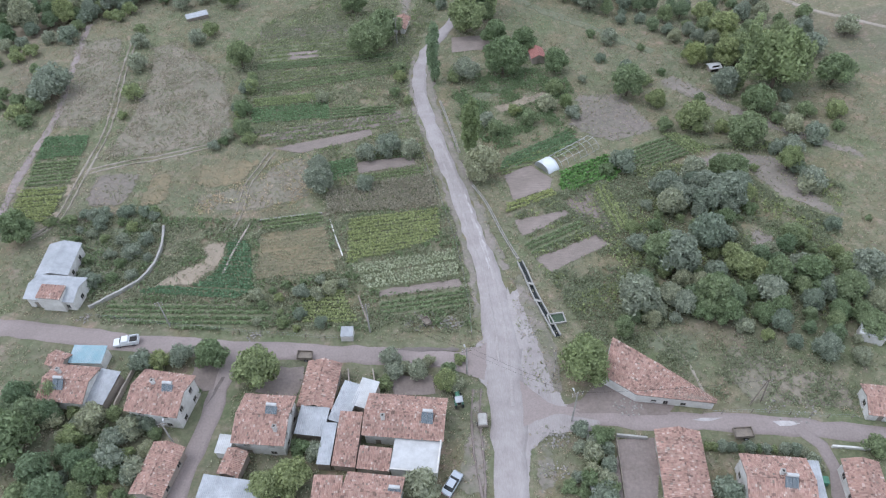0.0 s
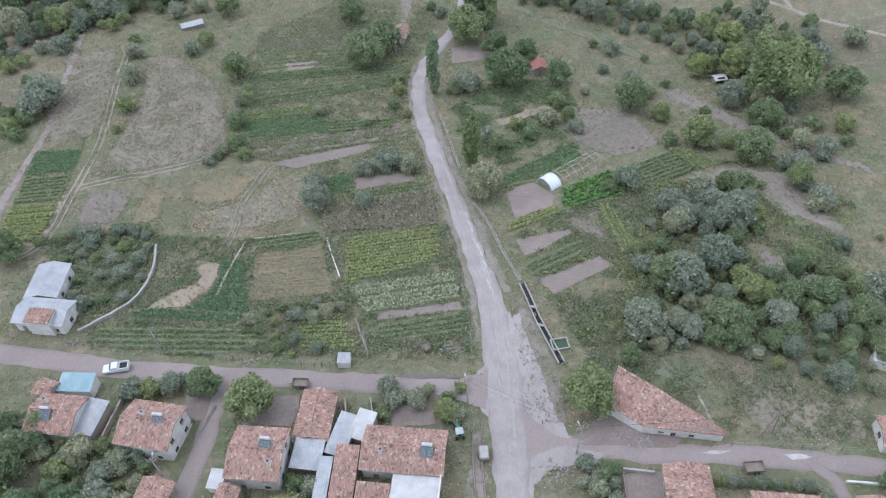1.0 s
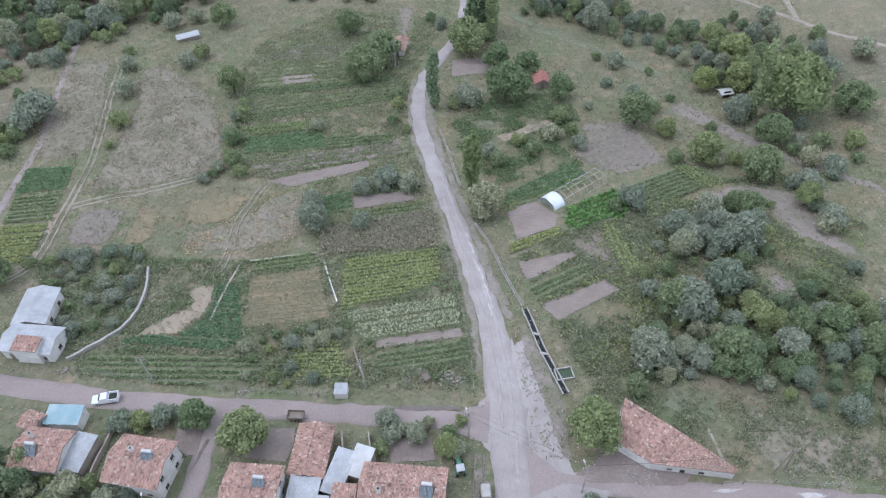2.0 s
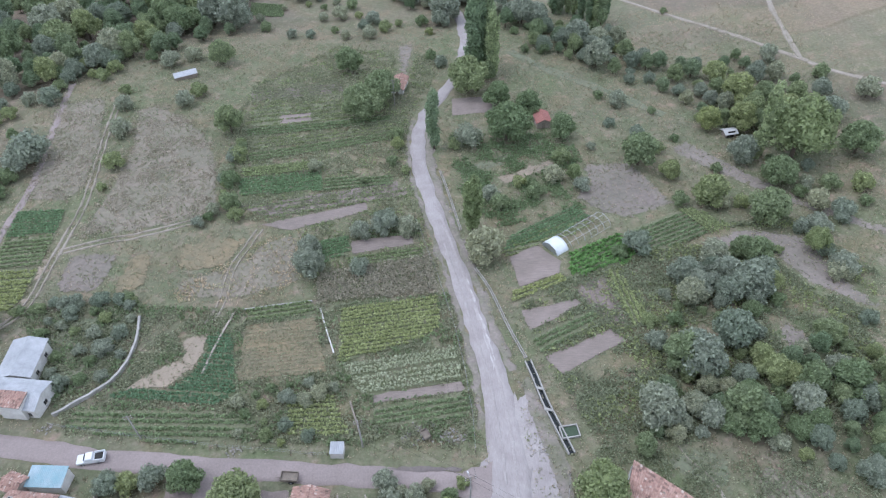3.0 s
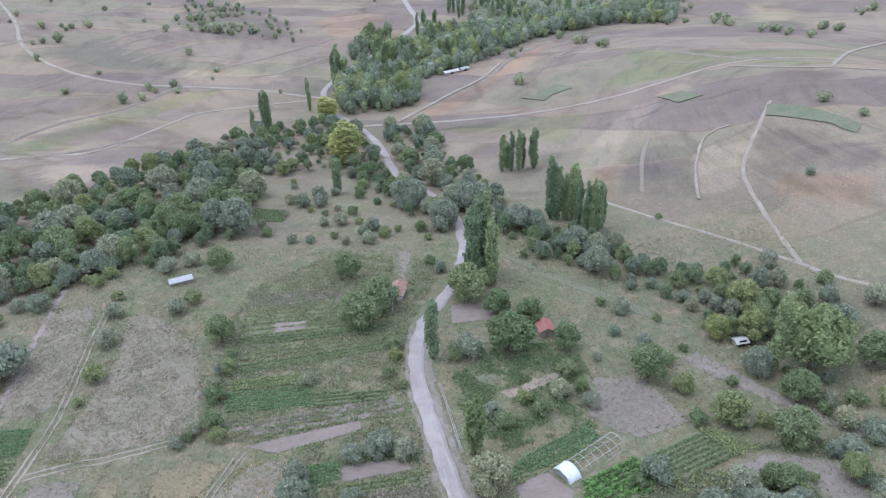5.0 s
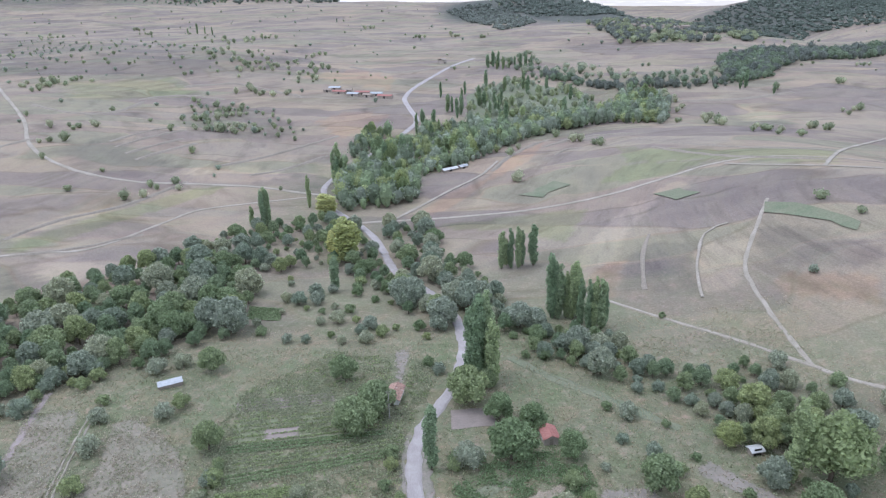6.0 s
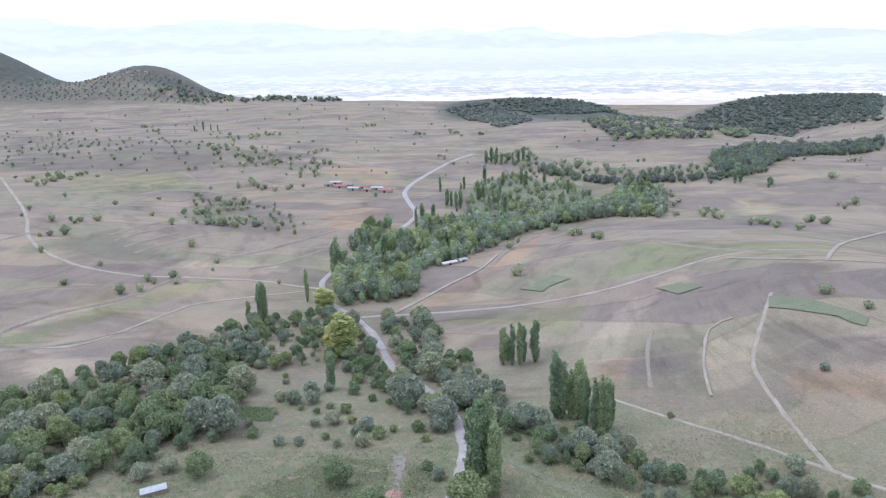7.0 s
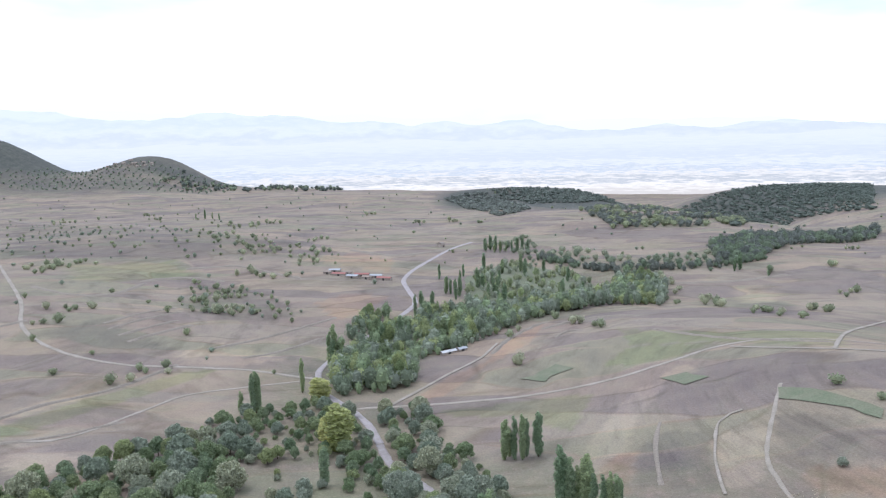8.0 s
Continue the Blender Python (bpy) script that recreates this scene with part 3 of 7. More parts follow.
GREEN_PLOTS_B = [
    [(-68.0, 272.2), (-54.9, 269.2), (-54.0, 258.0), (-66.3, 260.2)],
    [(43.0, 131.4), (56.5, 137.9), (60.1, 129.0), (47.5, 123.7), (43.2, 126.1)],
    [(16.7, 100.3), (29.2, 106.6), (30.5, 103.4), (18.5, 96.4)],
]
DRYROWS_PLOTS = [
    [(-39.6, 107.0), (-26.1, 108.7), (-22.0, 94.6), (-38.6, 93.1)],
]
DARK_PLOTS = [
    [(-46.6, 105.0), (-41.8, 104.8), (-38.5, 90.4), (-41.5, 87.8), (-62.1, 90.5), (-57.8, 92.3), (-51.0, 91.7), (-47.1, 95.9), (-45.8, 100.5)],
    [(-101.2, 146.0), (-90.0, 146.2), (-89.3, 137.6), (-100.4, 136.6)],
    [(-50.1, 155.9), (-29.7, 158.9), (-29.1, 155.6), (-28.7, 150.9), (-48.7, 149.7)],
    [(-28.8, 132.2), (-21.0, 134.2), (-20.2, 127.8), (-25.5, 124.9)],
    [(15.9, 131.2), (32.1, 141.2), (35.1, 136.9), (26.8, 130.8), (14.2, 126.3)],
]
STRAW_PLOTS = [
    [(-52.4, 104.8), (-47.1, 105.2), (-46.2, 100.5), (-47.5, 96.2), (-51.3, 92.0), (-59.5, 92.4), (-56.5, 95.6), (-50.3, 99.4)],
    [(14.4, 153.0), (30.0, 161.0), (30.1, 157.5), (16.8, 150.2)],
    [(-86.7, 133.0), (-87.5, 114.2), (-88.8, 114.2), (-89.3, 129.1)],
]
GRASS_PLOTS = [
    [(-81.5, 110.4), (-63.7, 113.4), (-61.7, 107.8), (-61.2, 99.3), (-64.8, 92.9), (-69.8, 91.4), (-76.2, 97.3)],
    [(3.8, 159.0), (31.7, 170.8), (31.1, 166.7), (17.6, 157.6), (3.5, 153.2)],
    [(21.9, 88.5), (31.8, 90.2), (33.2, 85.3), (25.6, 79.0), (22.1, 81.8)],
    [(31.9, 73.0), (40.0, 76.5), (46.7, 74.1), (46.0, 61.8), (38.9, 68.2)],
]
AMBER_PLOTS = [
    [(-69.9, 131.0), (-63.3, 131.4), (-62.4, 116.6), (-71.9, 116.6)],
    [(-60.8, 133.5), (-41.6, 136.5), (-44.4, 129.1), (-47.3, 123.7), (-58.2, 122.3)],
]
MAUVE_PLOTS = [
    [(-84.8, 131.5), (-70.4, 131.0), (-72.1, 116.8), (-83.5, 117.4)],
    [(34.0, 149.1), (49.0, 154.9), (55.0, 140.2), (39.9, 135.3), (31.8, 143.1)],
]
WEEDY_PLOTS = [
    [(-42.5, 146.3), (-10.1, 153.7), (-9.7, 150.3), (-40.7, 142.4)],
    [(-55.0, 200.1), (-28.9, 205.8), (-27.6, 200.0), (-53.7, 194.0)],
    [(27.8, 112.9), (34.0, 116.8), (36.3, 101.3), (33.0, 101.9), (29.8, 106.9)],
]
LUSH_PLOTS = [
    [(28.3, 123.9), (40.4, 129.8), (42.3, 122.4), (39.8, 120.1), (27.2, 116.4)],
]
YARD_PLOTS = [
    [(19.6, 59.5), (27.5, 64.9), (31.9, 61.4), (38.7, 59.7), (36.2, 57.6), (22.2, 57.9)],
    [(-10.2, 67.3), (-3.0, 67.5), (-1.8, 63.3), (-9.1, 63.2)],
    [(27.0, 53.1), (33.3, 53.1), (31.2, 42.1), (23.8, 42.4)],
    [(-46.1, 72.6), (-39.3, 69.7), (-40.6, 66.1), (-45.8, 65.1)],
    [(-30.8, 70.6), (-25.7, 70.4), (-26.4, 64.2), (-34.0, 65.2)],
]
VERGE_PLOTS = [
    [(3.3, 67.4), (7.3, 68.0), (6.8, 43.1), (-1.3, 43.4), (1.8, 56.2)],
    [(13.8, 54.6), (18.6, 55.9), (17.0, 42.7), (11.1, 42.9)],
]
DRYLAND_PLOTS = [
    [(-79.1, 194.1), (-62.3, 177.7), (-56.2, 163.8), (-51.9, 143.2), (-62.7, 138.6), (-72.8, 136.0), (-85.0, 135.3), (-82.7, 151.0), (-82.1, 169.6), (-86.5, 190.9)],
    [(-111.8, 195.0), (-96.3, 200.7), (-89.1, 172.7), (-87.0, 154.7), (-90.3, 148.0), (-101.4, 149.2)],
    [(-58.5, 121.0), (-44.3, 127.1), (-41.3, 133.1), (-32.4, 136.9), (-30.5, 126.4), (-29.0, 118.6), (-42.0, 113.8), (-55.6, 114.4)],
    [(47.7, 74.0), (60.5, 67.1), (69.2, 64.2), (68.8, 55.2), (49.6, 58.3), (47.9, 61.7)],
]
BROWN_PLOTS = [
    [(53.2, 125.7), (68.1, 131.5), (81.5, 128.5), (84.6, 111.9), (90.3, 101.9), (83.3, 103.9), (74.7, 111.4), (70.2, 122.6), (62.7, 123.0)],
    [(58.7, 163.6), (84.6, 136.3), (100.6, 122.8), (103.1, 127.9), (86.9, 142.2), (66.4, 169.4)],
    [(35.2, 158.9), (50.2, 159.6), (57.1, 140.2), (42.7, 134.1), (37.5, 139.0)],
    [(63.2, 103.0), (70.5, 101.0), (69.1, 91.7), (63.2, 90.5)],
    [(-12.9, 233.2), (-5.1, 232.5), (-7.8, 207.0), (-11.7, 188.9)],
]
MEADOW_PLOTS = [
    [(53.9, 410.5), (76.5, 430.7), (82.9, 419.5), (63.4, 402.7)],
    [(118.2, 374.0), (130.7, 374.9), (134.3, 359.7), (121.7, 355.1)],
    [(151.8, 326.4), (160.5, 315.0), (171.3, 286.1), (167.8, 280.8), (161.9, 294.3), (147.3, 314.5)],
    [(46.0, 756.6), (94.6, 791.2), (149.3, 756.4), (152.6, 671.8), (93.7, 575.1), (47.7, 558.7), (40.0, 631.1)],
]
CREEK_MEADOW = [(44.5, 750.5), (99.2, 840.5), (152.5, 779.5), (169.9, 700.9), (124.2, 636.8), (38.6, 621.2)]
GREEN_SHRUBS = [(-37.4, 88.2), (-29.3, 92.1), (-19.3, 91.5), (-20.2, 88.7), (-30.7, 86.5), (-26.8, 81.0), (-19.4, 78.7), (-23.4, 78.3), (-37.0, 80.2)]
SLOPE_SHRUBS = [(37.4, 101.2), (49.4, 116.6), (71.4, 125.8), (91.9, 105.2), (85.0, 91.1), (78.3, 105.8), (63.2, 103.0), (49.8, 109.0), (37.9, 93.4)]
UPPER_SHRUBS = [(32.1, 160.8), (53.2, 159.9), (71.6, 152.3), (96.2, 131.9), (109.7, 155.3), (80.6, 175.1), (54.7, 194.1)]
YARD_SHRUBS = [(-69.0, 66.1), (-54.4, 60.9), (-46.7, 57.2), (-49.9, 52.1), (-50.8, 46.3), (-61.5, 46.7), (-67.3, 59.2)]
YARD_SHRUBS_B = [(21.2, 54.7), (26.1, 54.0), (23.5, 43.1), (18.8, 43.3)]
EDGE_SHRUBS = [(-13.4, 71.0), (2.9, 70.2), (2.1, 64.1), (-1.3, 64.2), (-3.2, 68.0), (-12.3, 68.4)]
NECK_SHRUBS = [(-66.3, 243.4), (-57.8, 301.3), (-16.7, 291.7), (5.2, 246.1), (2.3, 211.1), (-8.8, 237.6), (-32.1, 237.1), (-55.5, 238.2)]
SLOPE_EDGE = [(32.7, 84.6), (40.3, 96.6), (49.0, 103.0), (46.1, 111.0), (37.2, 98.5), (29.0, 79.2)]
LEFT_EDGE = [(-146.6, 215.5), (-131.2, 222.3), (-105.7, 224.0), (-94.0, 210.2), (-109.3, 198.3), (-113.1, 177.7), (-106.8, 153.7), (-111.0, 136.5)]
# ---- garden plots, fields and their crops ----
def line_distance(px, py, line):
    best = np.full(len(px), 1e9)
    for (ax, ay), (bx, by) in zip(line, line[1:]):
        dx, dy = bx - ax, by - ay
        f = np.clip(((px - ax) * dx + (py - ay) * dy) / (dx * dx + dy * dy + 1e-9), 0, 1)
        best = np.minimum(best, np.hypot(px - ax - f * dx, py - ay - f * dy))
    return best


def drape(name, outline, mat, label, lift=0.05, step=3.0, ragged=0.25, category="field", seed=0, feather=0.0):
    """A patch of ground cover with a slightly wavering edge, laid over the ground sheet; it thins out over feather metres."""
    if feather:
        key = mat.name
        if key not in SOFT:
            SOFT[key] = feathered(mat, 0.7)
        mat = SOFT[key]
    rnd = random.Random(seed)
    edge = []
    for (ax, ay), (bx, by) in zip(outline, outline[1:] + outline[:1]):
        n = max(1, int(math.hypot(bx - ax, by - ay) / (step * 0.8)))
        for k in range(n):
            f = k / n
            edge.append((ax + (bx - ax) * f + rnd.uniform(-ragged, ragged), ay + (by - ay) * f + rnd.uniform(-ragged, ragged)))
    bm = bmesh.new()
    bm.faces.new([bm.verts.new((x, y, 0)) for x, y in edge])
    bmesh.ops.triangulate(bm, faces=bm.faces[:])
    for axis in (0, 1):
        vals = [e[axis] for e in edge]
        c = math.ceil(min(vals) / step) * step
        while c < max(vals):
            co, no = [0, 0, 0], [0, 0, 0]
            co[axis], no[axis] = c, 1
            bmesh.ops.bisect_plane(bm, geom=bm.verts[:] + bm.edges[:] + bm.faces[:], plane_co=co, plane_no=no)
            c += step
    for v in bm.verts:
        v.co.z = ground_z(v.co.x, v.co.y) + lift
    for f in bm.faces:
        f.smooth = True
        if f.normal.z < 0:
            f.normal_flip()
    me = bpy.data.meshes.new(name)
    rims = []
    if feather:
        co = np.array([v.co[:2] for v in bm.verts])
        rims = np.minimum(1.0, line_distance(co[:, 0], co[:, 1], outline + outline[:1]) / feather).tolist()
    bm.to_mesh(me)
    bm.free()
    me.materials.append(mat)
    if feather:
        me.attributes.new("rim", "FLOAT", "POINT").data.foreach_set("value", rims)
    return tagged(new(name, me), label, category, kind="structure")


def plant_rows(outline, gap, step, size, tall, mat, label, seed, name="crop", leaves=4, skip=0.06):
    """Plants in rows along the longest side of a plot."""
    rng = np.random.default_rng(seed)
    sides = [(math.hypot(b[0] - a[0], b[1] - a[1]), a, b) for a, b in zip(outline, outline[1:] + outline[:1])]
    _, a, b = max(sides)
    u = np.array((b[0] - a[0], b[1] - a[1]))
    u /= np.linalg.norm(u)
    v = np.array((-u[1], u[0]))
    o = np.array(outline)
    us, vs = o @ u, o @ v
    pts, nrm = [], []
    for r in np.arange(vs.min() + gap * 0.4, vs.max(), gap):
        lean = rng.normal(0, 0.08)
        for s in np.arange(us.min(), us.max(), step):
            if rng.random() < skip:
                continue
            x, y = u * (s + rng.normal(0, step * 0.2)) + v * (r + lean + rng.normal(0, 0.06))
            if inside(x, y, outline):
                z = ground_z(x, y)
                k = rng.uniform(0.7, 1.2)
                for _ in range(leaves):
                    pts.append((x + rng.normal(0, size * 0.36), y + rng.normal(0, size * 0.36), z + 0.08 + tall * k * rng.uniform(0.35, 1.0)))
                    nrm.append((rng.normal(0, 0.5), rng.normal(0, 0.5), 0.8))
    if not pts:
        return
    verts, faces = leaf_cards(rng, np.array(pts), np.array(nrm), size * 0.62)
    tagged(mesh_object(name, verts.tolist(), faces, mat), label, "crop", kind="stuff")


def inside(x, y, poly):
    c = False
    for (ax, ay), (bx, by) in zip(poly, poly[1:] + poly[:1]):
        if (ay > y) != (by > y) and x < (bx - ax) * (y - ay) / (by - ay) + ax:
            c = not c
    return c


def leaf_cards(rng, pts, nrm, size, jitter=0.35):
    """Many small leaf clumps: one four-cornered bent leaf at each point, turned at random about its outward side."""
    n = len(pts)
    nrm = nrm + rng.normal(0, 0.7, (n, 3))
    nrm /= np.linalg.norm(nrm, axis=1)[:, None]
    a = np.cross(nrm, rng.normal(0, 1, (n, 3)))
    a /= np.linalg.norm(a, axis=1)[:, None]
    b = np.cross(nrm, a)
    s = (size * rng.uniform(1 - jitter, 1 + jitter, n))[:, None]
    v = np.stack([pts - a * s, pts - b * s * 0.6 + nrm * s * 0.25, pts + a * s, pts + b * s * 0.6 + nrm * s * 0.25], 1).reshape(-1, 3)
    f = [(4 * i, 4 * i + 1, 4 * i + 2, 4 * i + 3) for i in range(n)]
    return v, f


SEED = 100
for plots, soil, crop, gap, step, size, tall, leaves, words in (
        (LIGHT_PLOTS, CROP_SOIL, CROP_LIGHT, 0.95, 0.28, 0.40, 0.6, 7, "yellow-green crop rows in a garden plot"),
        (CORN_PLOTS, CROP_SOIL, CROP_CORN, 1.15, 0.42, 0.36, 1.3, 8, "ripe pale corn plants in rows"),
        (GREEN_PLOTS + GREEN_PLOTS_B, CROP_SOIL, CROP_GREEN, 1.3, 0.28, 0.42, 0.5, 6, "green vegetable rows in a garden plot"),
        (DARK_PLOTS, CROP_SOIL, CROP_DARK, 0.85, 0.32, 0.42, 0.4, 6, "dense dark green crop rows"),
        (LUSH_PLOTS, CROP_SOIL, CROP_LUSH, 1.3, 0.5, 0.62, 0.7, 8, "lush broad-leaved crop beside the greenhouse"),
        (DRYROWS_PLOTS, AMBER, WEED, 0.8, 0.3, 0.22, 0.4, 3, "withered greyish crop rows in a walled plot"),
        (WEEDY_PLOTS, YARD, WEED, 1.3, 0.7, 0.36, 0.3, 3, "sparse weedy rows on bare soil")):
    for outline in plots:
        SEED += 1
        drape("field", outline, soil, "garden soil under " + words, 0.13, seed=SEED)
        plant_rows(outline, gap, step, size, tall, crop, words, SEED, leaves=leaves)
for plots, mat, words, lift, step, rag in (
        (BARE_PLOTS, SOIL, "bare reddish tilled soil plot", 0.12, 3, 0.25),
        (STRAW_PLOTS, STRAW, "pale dry straw stubble patch", 0.115, 3, 0.5),
        (GRASS_PLOTS, LAWN, "green meadow grass patch", 0.08, 3, 0.6),
        (AMBER_PLOTS, AMBER, "amber dry stubble field", 0.14, 3, 0.6),
        (MAUVE_PLOTS, MAUVE, "greyish mauve fallow field", 0.125, 3, 0.6),
        (DRYLAND_PLOTS, DRYLAND, "dry tussocky grassland between hedges", 0.07, 3, 1.2),
        (BROWN_PLOTS, BROWN, "brown bare grazed slope", 0.06, 3, 1.2),
        (YARD_PLOTS, YARD, "bare trodden earth yard", 0.09, 3, 0.4),
        (VERGE_PLOTS, VERGE, "stony grass and gravel road verge", 0.055, 2, 0.9),
        (MEADOW_PLOTS, LAWN, "green irrigated field in dry land", 0.4, 9, 1.5)):
    for outline in plots:
        SEED += 1
        drape("field", outline, mat, words, lift, step, rag, seed=SEED, feather=0.0 if mat is SOIL or mat is YARD or step > 5 else 0.9 if mat is STRAW else 4.0)


LANES = [[p[:2] for p in MAIN], [(-140, 90), (-86, 82.6), (-59.5, 77.5), (-32.4, 74.3), (-1.1, 71.2), (8, 69)], [(9, 61.5), (23, 57.9), (47, 55.3), (67, 52.1), (90, 49)],
         [(-40, 74), (-41, 60), (-43, 46)], [(56, 54.2), (59.5, 46), (57, 30)]]


def tufts(mat, count, size, tall, x0, x1, y0, y1, seed, label, name="grass"):
    """Grass and weeds in drifts, off the roads and the bare plots."""
    rng = np.random.default_rng(seed)
    px, py = rng.uniform(x0, x1, count * 3), rng.uniform(y0, y1, count * 3)
    dens = np.array([noise.noise((x / 9, y / 9, seed)) + 0.6 * noise.noise((x / 2.7, y / 2.7, seed)) for x, y in zip(px, py)])
    keep = dens * 0.45 + rng.normal(0, 0.3, len(px)) > 0.05
    for line in LANES:
        keep &= line_distance(px, py, line) > 3.3
    for outline in BARE_PLOTS + YARD_PLOTS:
        o = np.array(outline)
        near = keep & (px > o[:, 0].min()) & (px < o[:, 0].max()) & (py > o[:, 1].min()) & (py < o[:, 1].max())
        for i in np.nonzero(near)[0]:
            keep[i] = not inside(px[i], py[i], outline)
    px, py = px[keep][:count], py[keep][:count]
    pts, nrm = [], []
    for x, y in zip(px, py):
        z = ground_z(x, y)
        for _ in range(3):
            pts.append((x + rng.normal(0, 0.22), y + rng.normal(0, 0.22), z + tall * rng.uniform(0.15, 0.8)))
            nrm.append((rng.normal(0, 0.9), rng.normal(0, 0.9), 0.6))
    v, f = leaf_cards(rng, np.array(pts), np.array(nrm), size)
    tagged(mesh_object(name, v.tolist(), f, mat), label, "grass", kind="stuff")


tufts(DRY_GRASS, 30000, 0.17, 0.3, -125, 125, 32, 250, 5, "dry straw-coloured grass tufts on pasture")
tufts(WEED, 34000, 0.19, 0.4, -115, 115, 32, 235, 6, "greyish green weeds between the plots")


KEPT_PLOTS = BARE_PLOTS + CORN_PLOTS + YARD_PLOTS + LIGHT_PLOTS + DARK_PLOTS + STRAW_PLOTS + DRYROWS_PLOTS + GREEN_PLOTS + GREEN_PLOTS_B + LUSH_PLOTS + MAUVE_PLOTS + BROWN_PLOTS


def inside_many(px, py, poly):
    c = np.zeros(len(px), bool)
    for (ax, ay), (bx, by) in zip(poly, poly[1:] + poly[:1]):
        if ay != by:
            c ^= ((ay > py) != (by > py)) & (px < (bx - ax) * (py - ay) / (by - ay) + ax)
    return c


def weeds(outline, count, size, tall, mat, seed, label, drift=7.0, bare=-0.1, cards=3):
    """Rank growth over an outline, in drifts, off the roads and the tended plots."""
    rng = np.random.default_rng(seed)
    o = np.array(outline)
    px, py = rng.uniform(o[:, 0].min(), o[:, 0].max(), count * 3), rng.uniform(o[:, 1].min(), o[:, 1].max(), count * 3)
    ok = inside_many(px, py, outline)
    for line in LANES:
        ok &= line_distance(px, py, line) > 3.2
    for plot in KEPT_PLOTS:
        ok &= ~inside_many(px, py, plot)
    pts, made = [], 0
    for x, y in zip(px[ok].tolist(), py[ok].tolist()):
        if made >= count:
            break
        if noise.noise((x / drift, y / drift, seed)) + 0.5 * noise.noise((x / 2, y / 2, seed)) < bare + rng.normal(0, 0.15):
            continue
        made += 1
        z, k = ground_z(x, y), rng.uniform(0.5, 1.3)
        pts += [(x, y, z + 0.12, tall * k)] * cards
    q = np.array(pts)
    n = len(q)
    at = np.stack([q[:, 0] + rng.normal(0, size, n), q[:, 1] + rng.normal(0, size, n), q[:, 2] + q[:, 3] * rng.uniform(0.1, 0.9, n)], 1)
    up = np.stack([rng.normal(0, 0.8, n), rng.normal(0, 0.8, n), np.full(n, 0.7)], 1)
    v, f = leaf_cards(rng, at, up, size)
    tagged(mesh_object("weeds", v.tolist(), f, mat), label, "weeds", kind="stuff")


UPPER_GARDENS = [(-57.4, 176.7), (-54.8, 204.1), (-31.7, 232.0), (4.2, 220.5), (-6.5, 183.5), (-7.8, 161.8), (-2.3, 135.2), (-0.2, 117.0), (-25.4, 112.2), (-33.5, 137.0), (-50.0, 141.6)]
ROAD_SLOPE = [(3.6, 174.0), (34.7, 172.0), (41.4, 140.3), (29.3, 139.0), (13.1, 134.1), (3.5, 151.6)]
ROUGH_SLOPE = [(16.5, 109.4), (33.5, 121.3), (57.1, 131.2), (79.9, 134.1), (91.0, 114.6), (70.5, 76.3), (24.8, 78.5), (18.9, 95.1)]
LOWER_GARDENS = [(-86.9, 112.1), (-62.5, 114.0), (-42.4, 111.6), (-25.4, 112.2), (2.1, 113.6), (5.5, 79.9), (5.0, 76.5), (-66.9, 83.0)]
STALK_PLOT = [(-26.4, 120.3), (-17.1, 124.1), (-2.4, 126.7), (-0.8, 113.8), (-21.0, 113.2), (-26.0, 112.2)]
BANK_FOOT = [(19.5, 66.5), (28.0, 80.0), (46, 76), (70, 66), (69, 56), (46, 60), (31, 73), (26, 70)]
weeds(UPPER_GARDENS, 11000, 0.24, 0.35, WEED, 501, "green weeds between the upper garden strips", 5.0)
weeds(UPPER_GARDENS, 4000, 0.26, 0.45, CROP_GREEN, 502, "rank green growth among the garden strips", 4.0, 0.15)
weeds(ROAD_SLOPE, 4500, 0.26, 0.5, CROP_GREEN, 503, "rank green growth on the slope by the road", 6.0, 0.0)
weeds(ROUGH_SLOPE, 11000, 0.26, 0.5, WEED, 504, "weeds and seedlings on the rough slope", 6.0)
weeds(ROUGH_SLOPE, 3500, 0.3, 0.7, LEAF, 505, "low leafy undergrowth on the rough slope", 8.0, 0.12)
weeds(LOWER_GARDENS, 9000, 0.24, 0.4, WEED, 506, "green weeds round the lower garden plots", 4.0)
weeds(LOWER_GARDENS, 3500, 0.3, 0.7, LEAF, 507, "leafy garden growth along the plot edges", 5.0, 0.15)
weeds(STALK_PLOT, 2600, 0.24, 0.9, DRY_STALK, 508, "tall withered brown stalks in a plot", 9.0, -0.6)
weeds(BANK_FOOT, 3000, 0.22, 0.35, WEED, 509, "short weeds on the grass below the thicket", 6.0, 0.0)
for k, outline in enumerate(DRYLAND_PLOTS[:3]):
    weeds(outline, (3000, 1500, 800)[k], 0.18, 0.3, DRY_STALK, 511 + k, "withered pale grass on fallow land", 5.0, 0.1)
    weeds(outline, (900, 600, 400)[k], 0.2, 0.3, WEED, 521 + k, "grey-green weeds on fallow land", 7.0, 0.15)
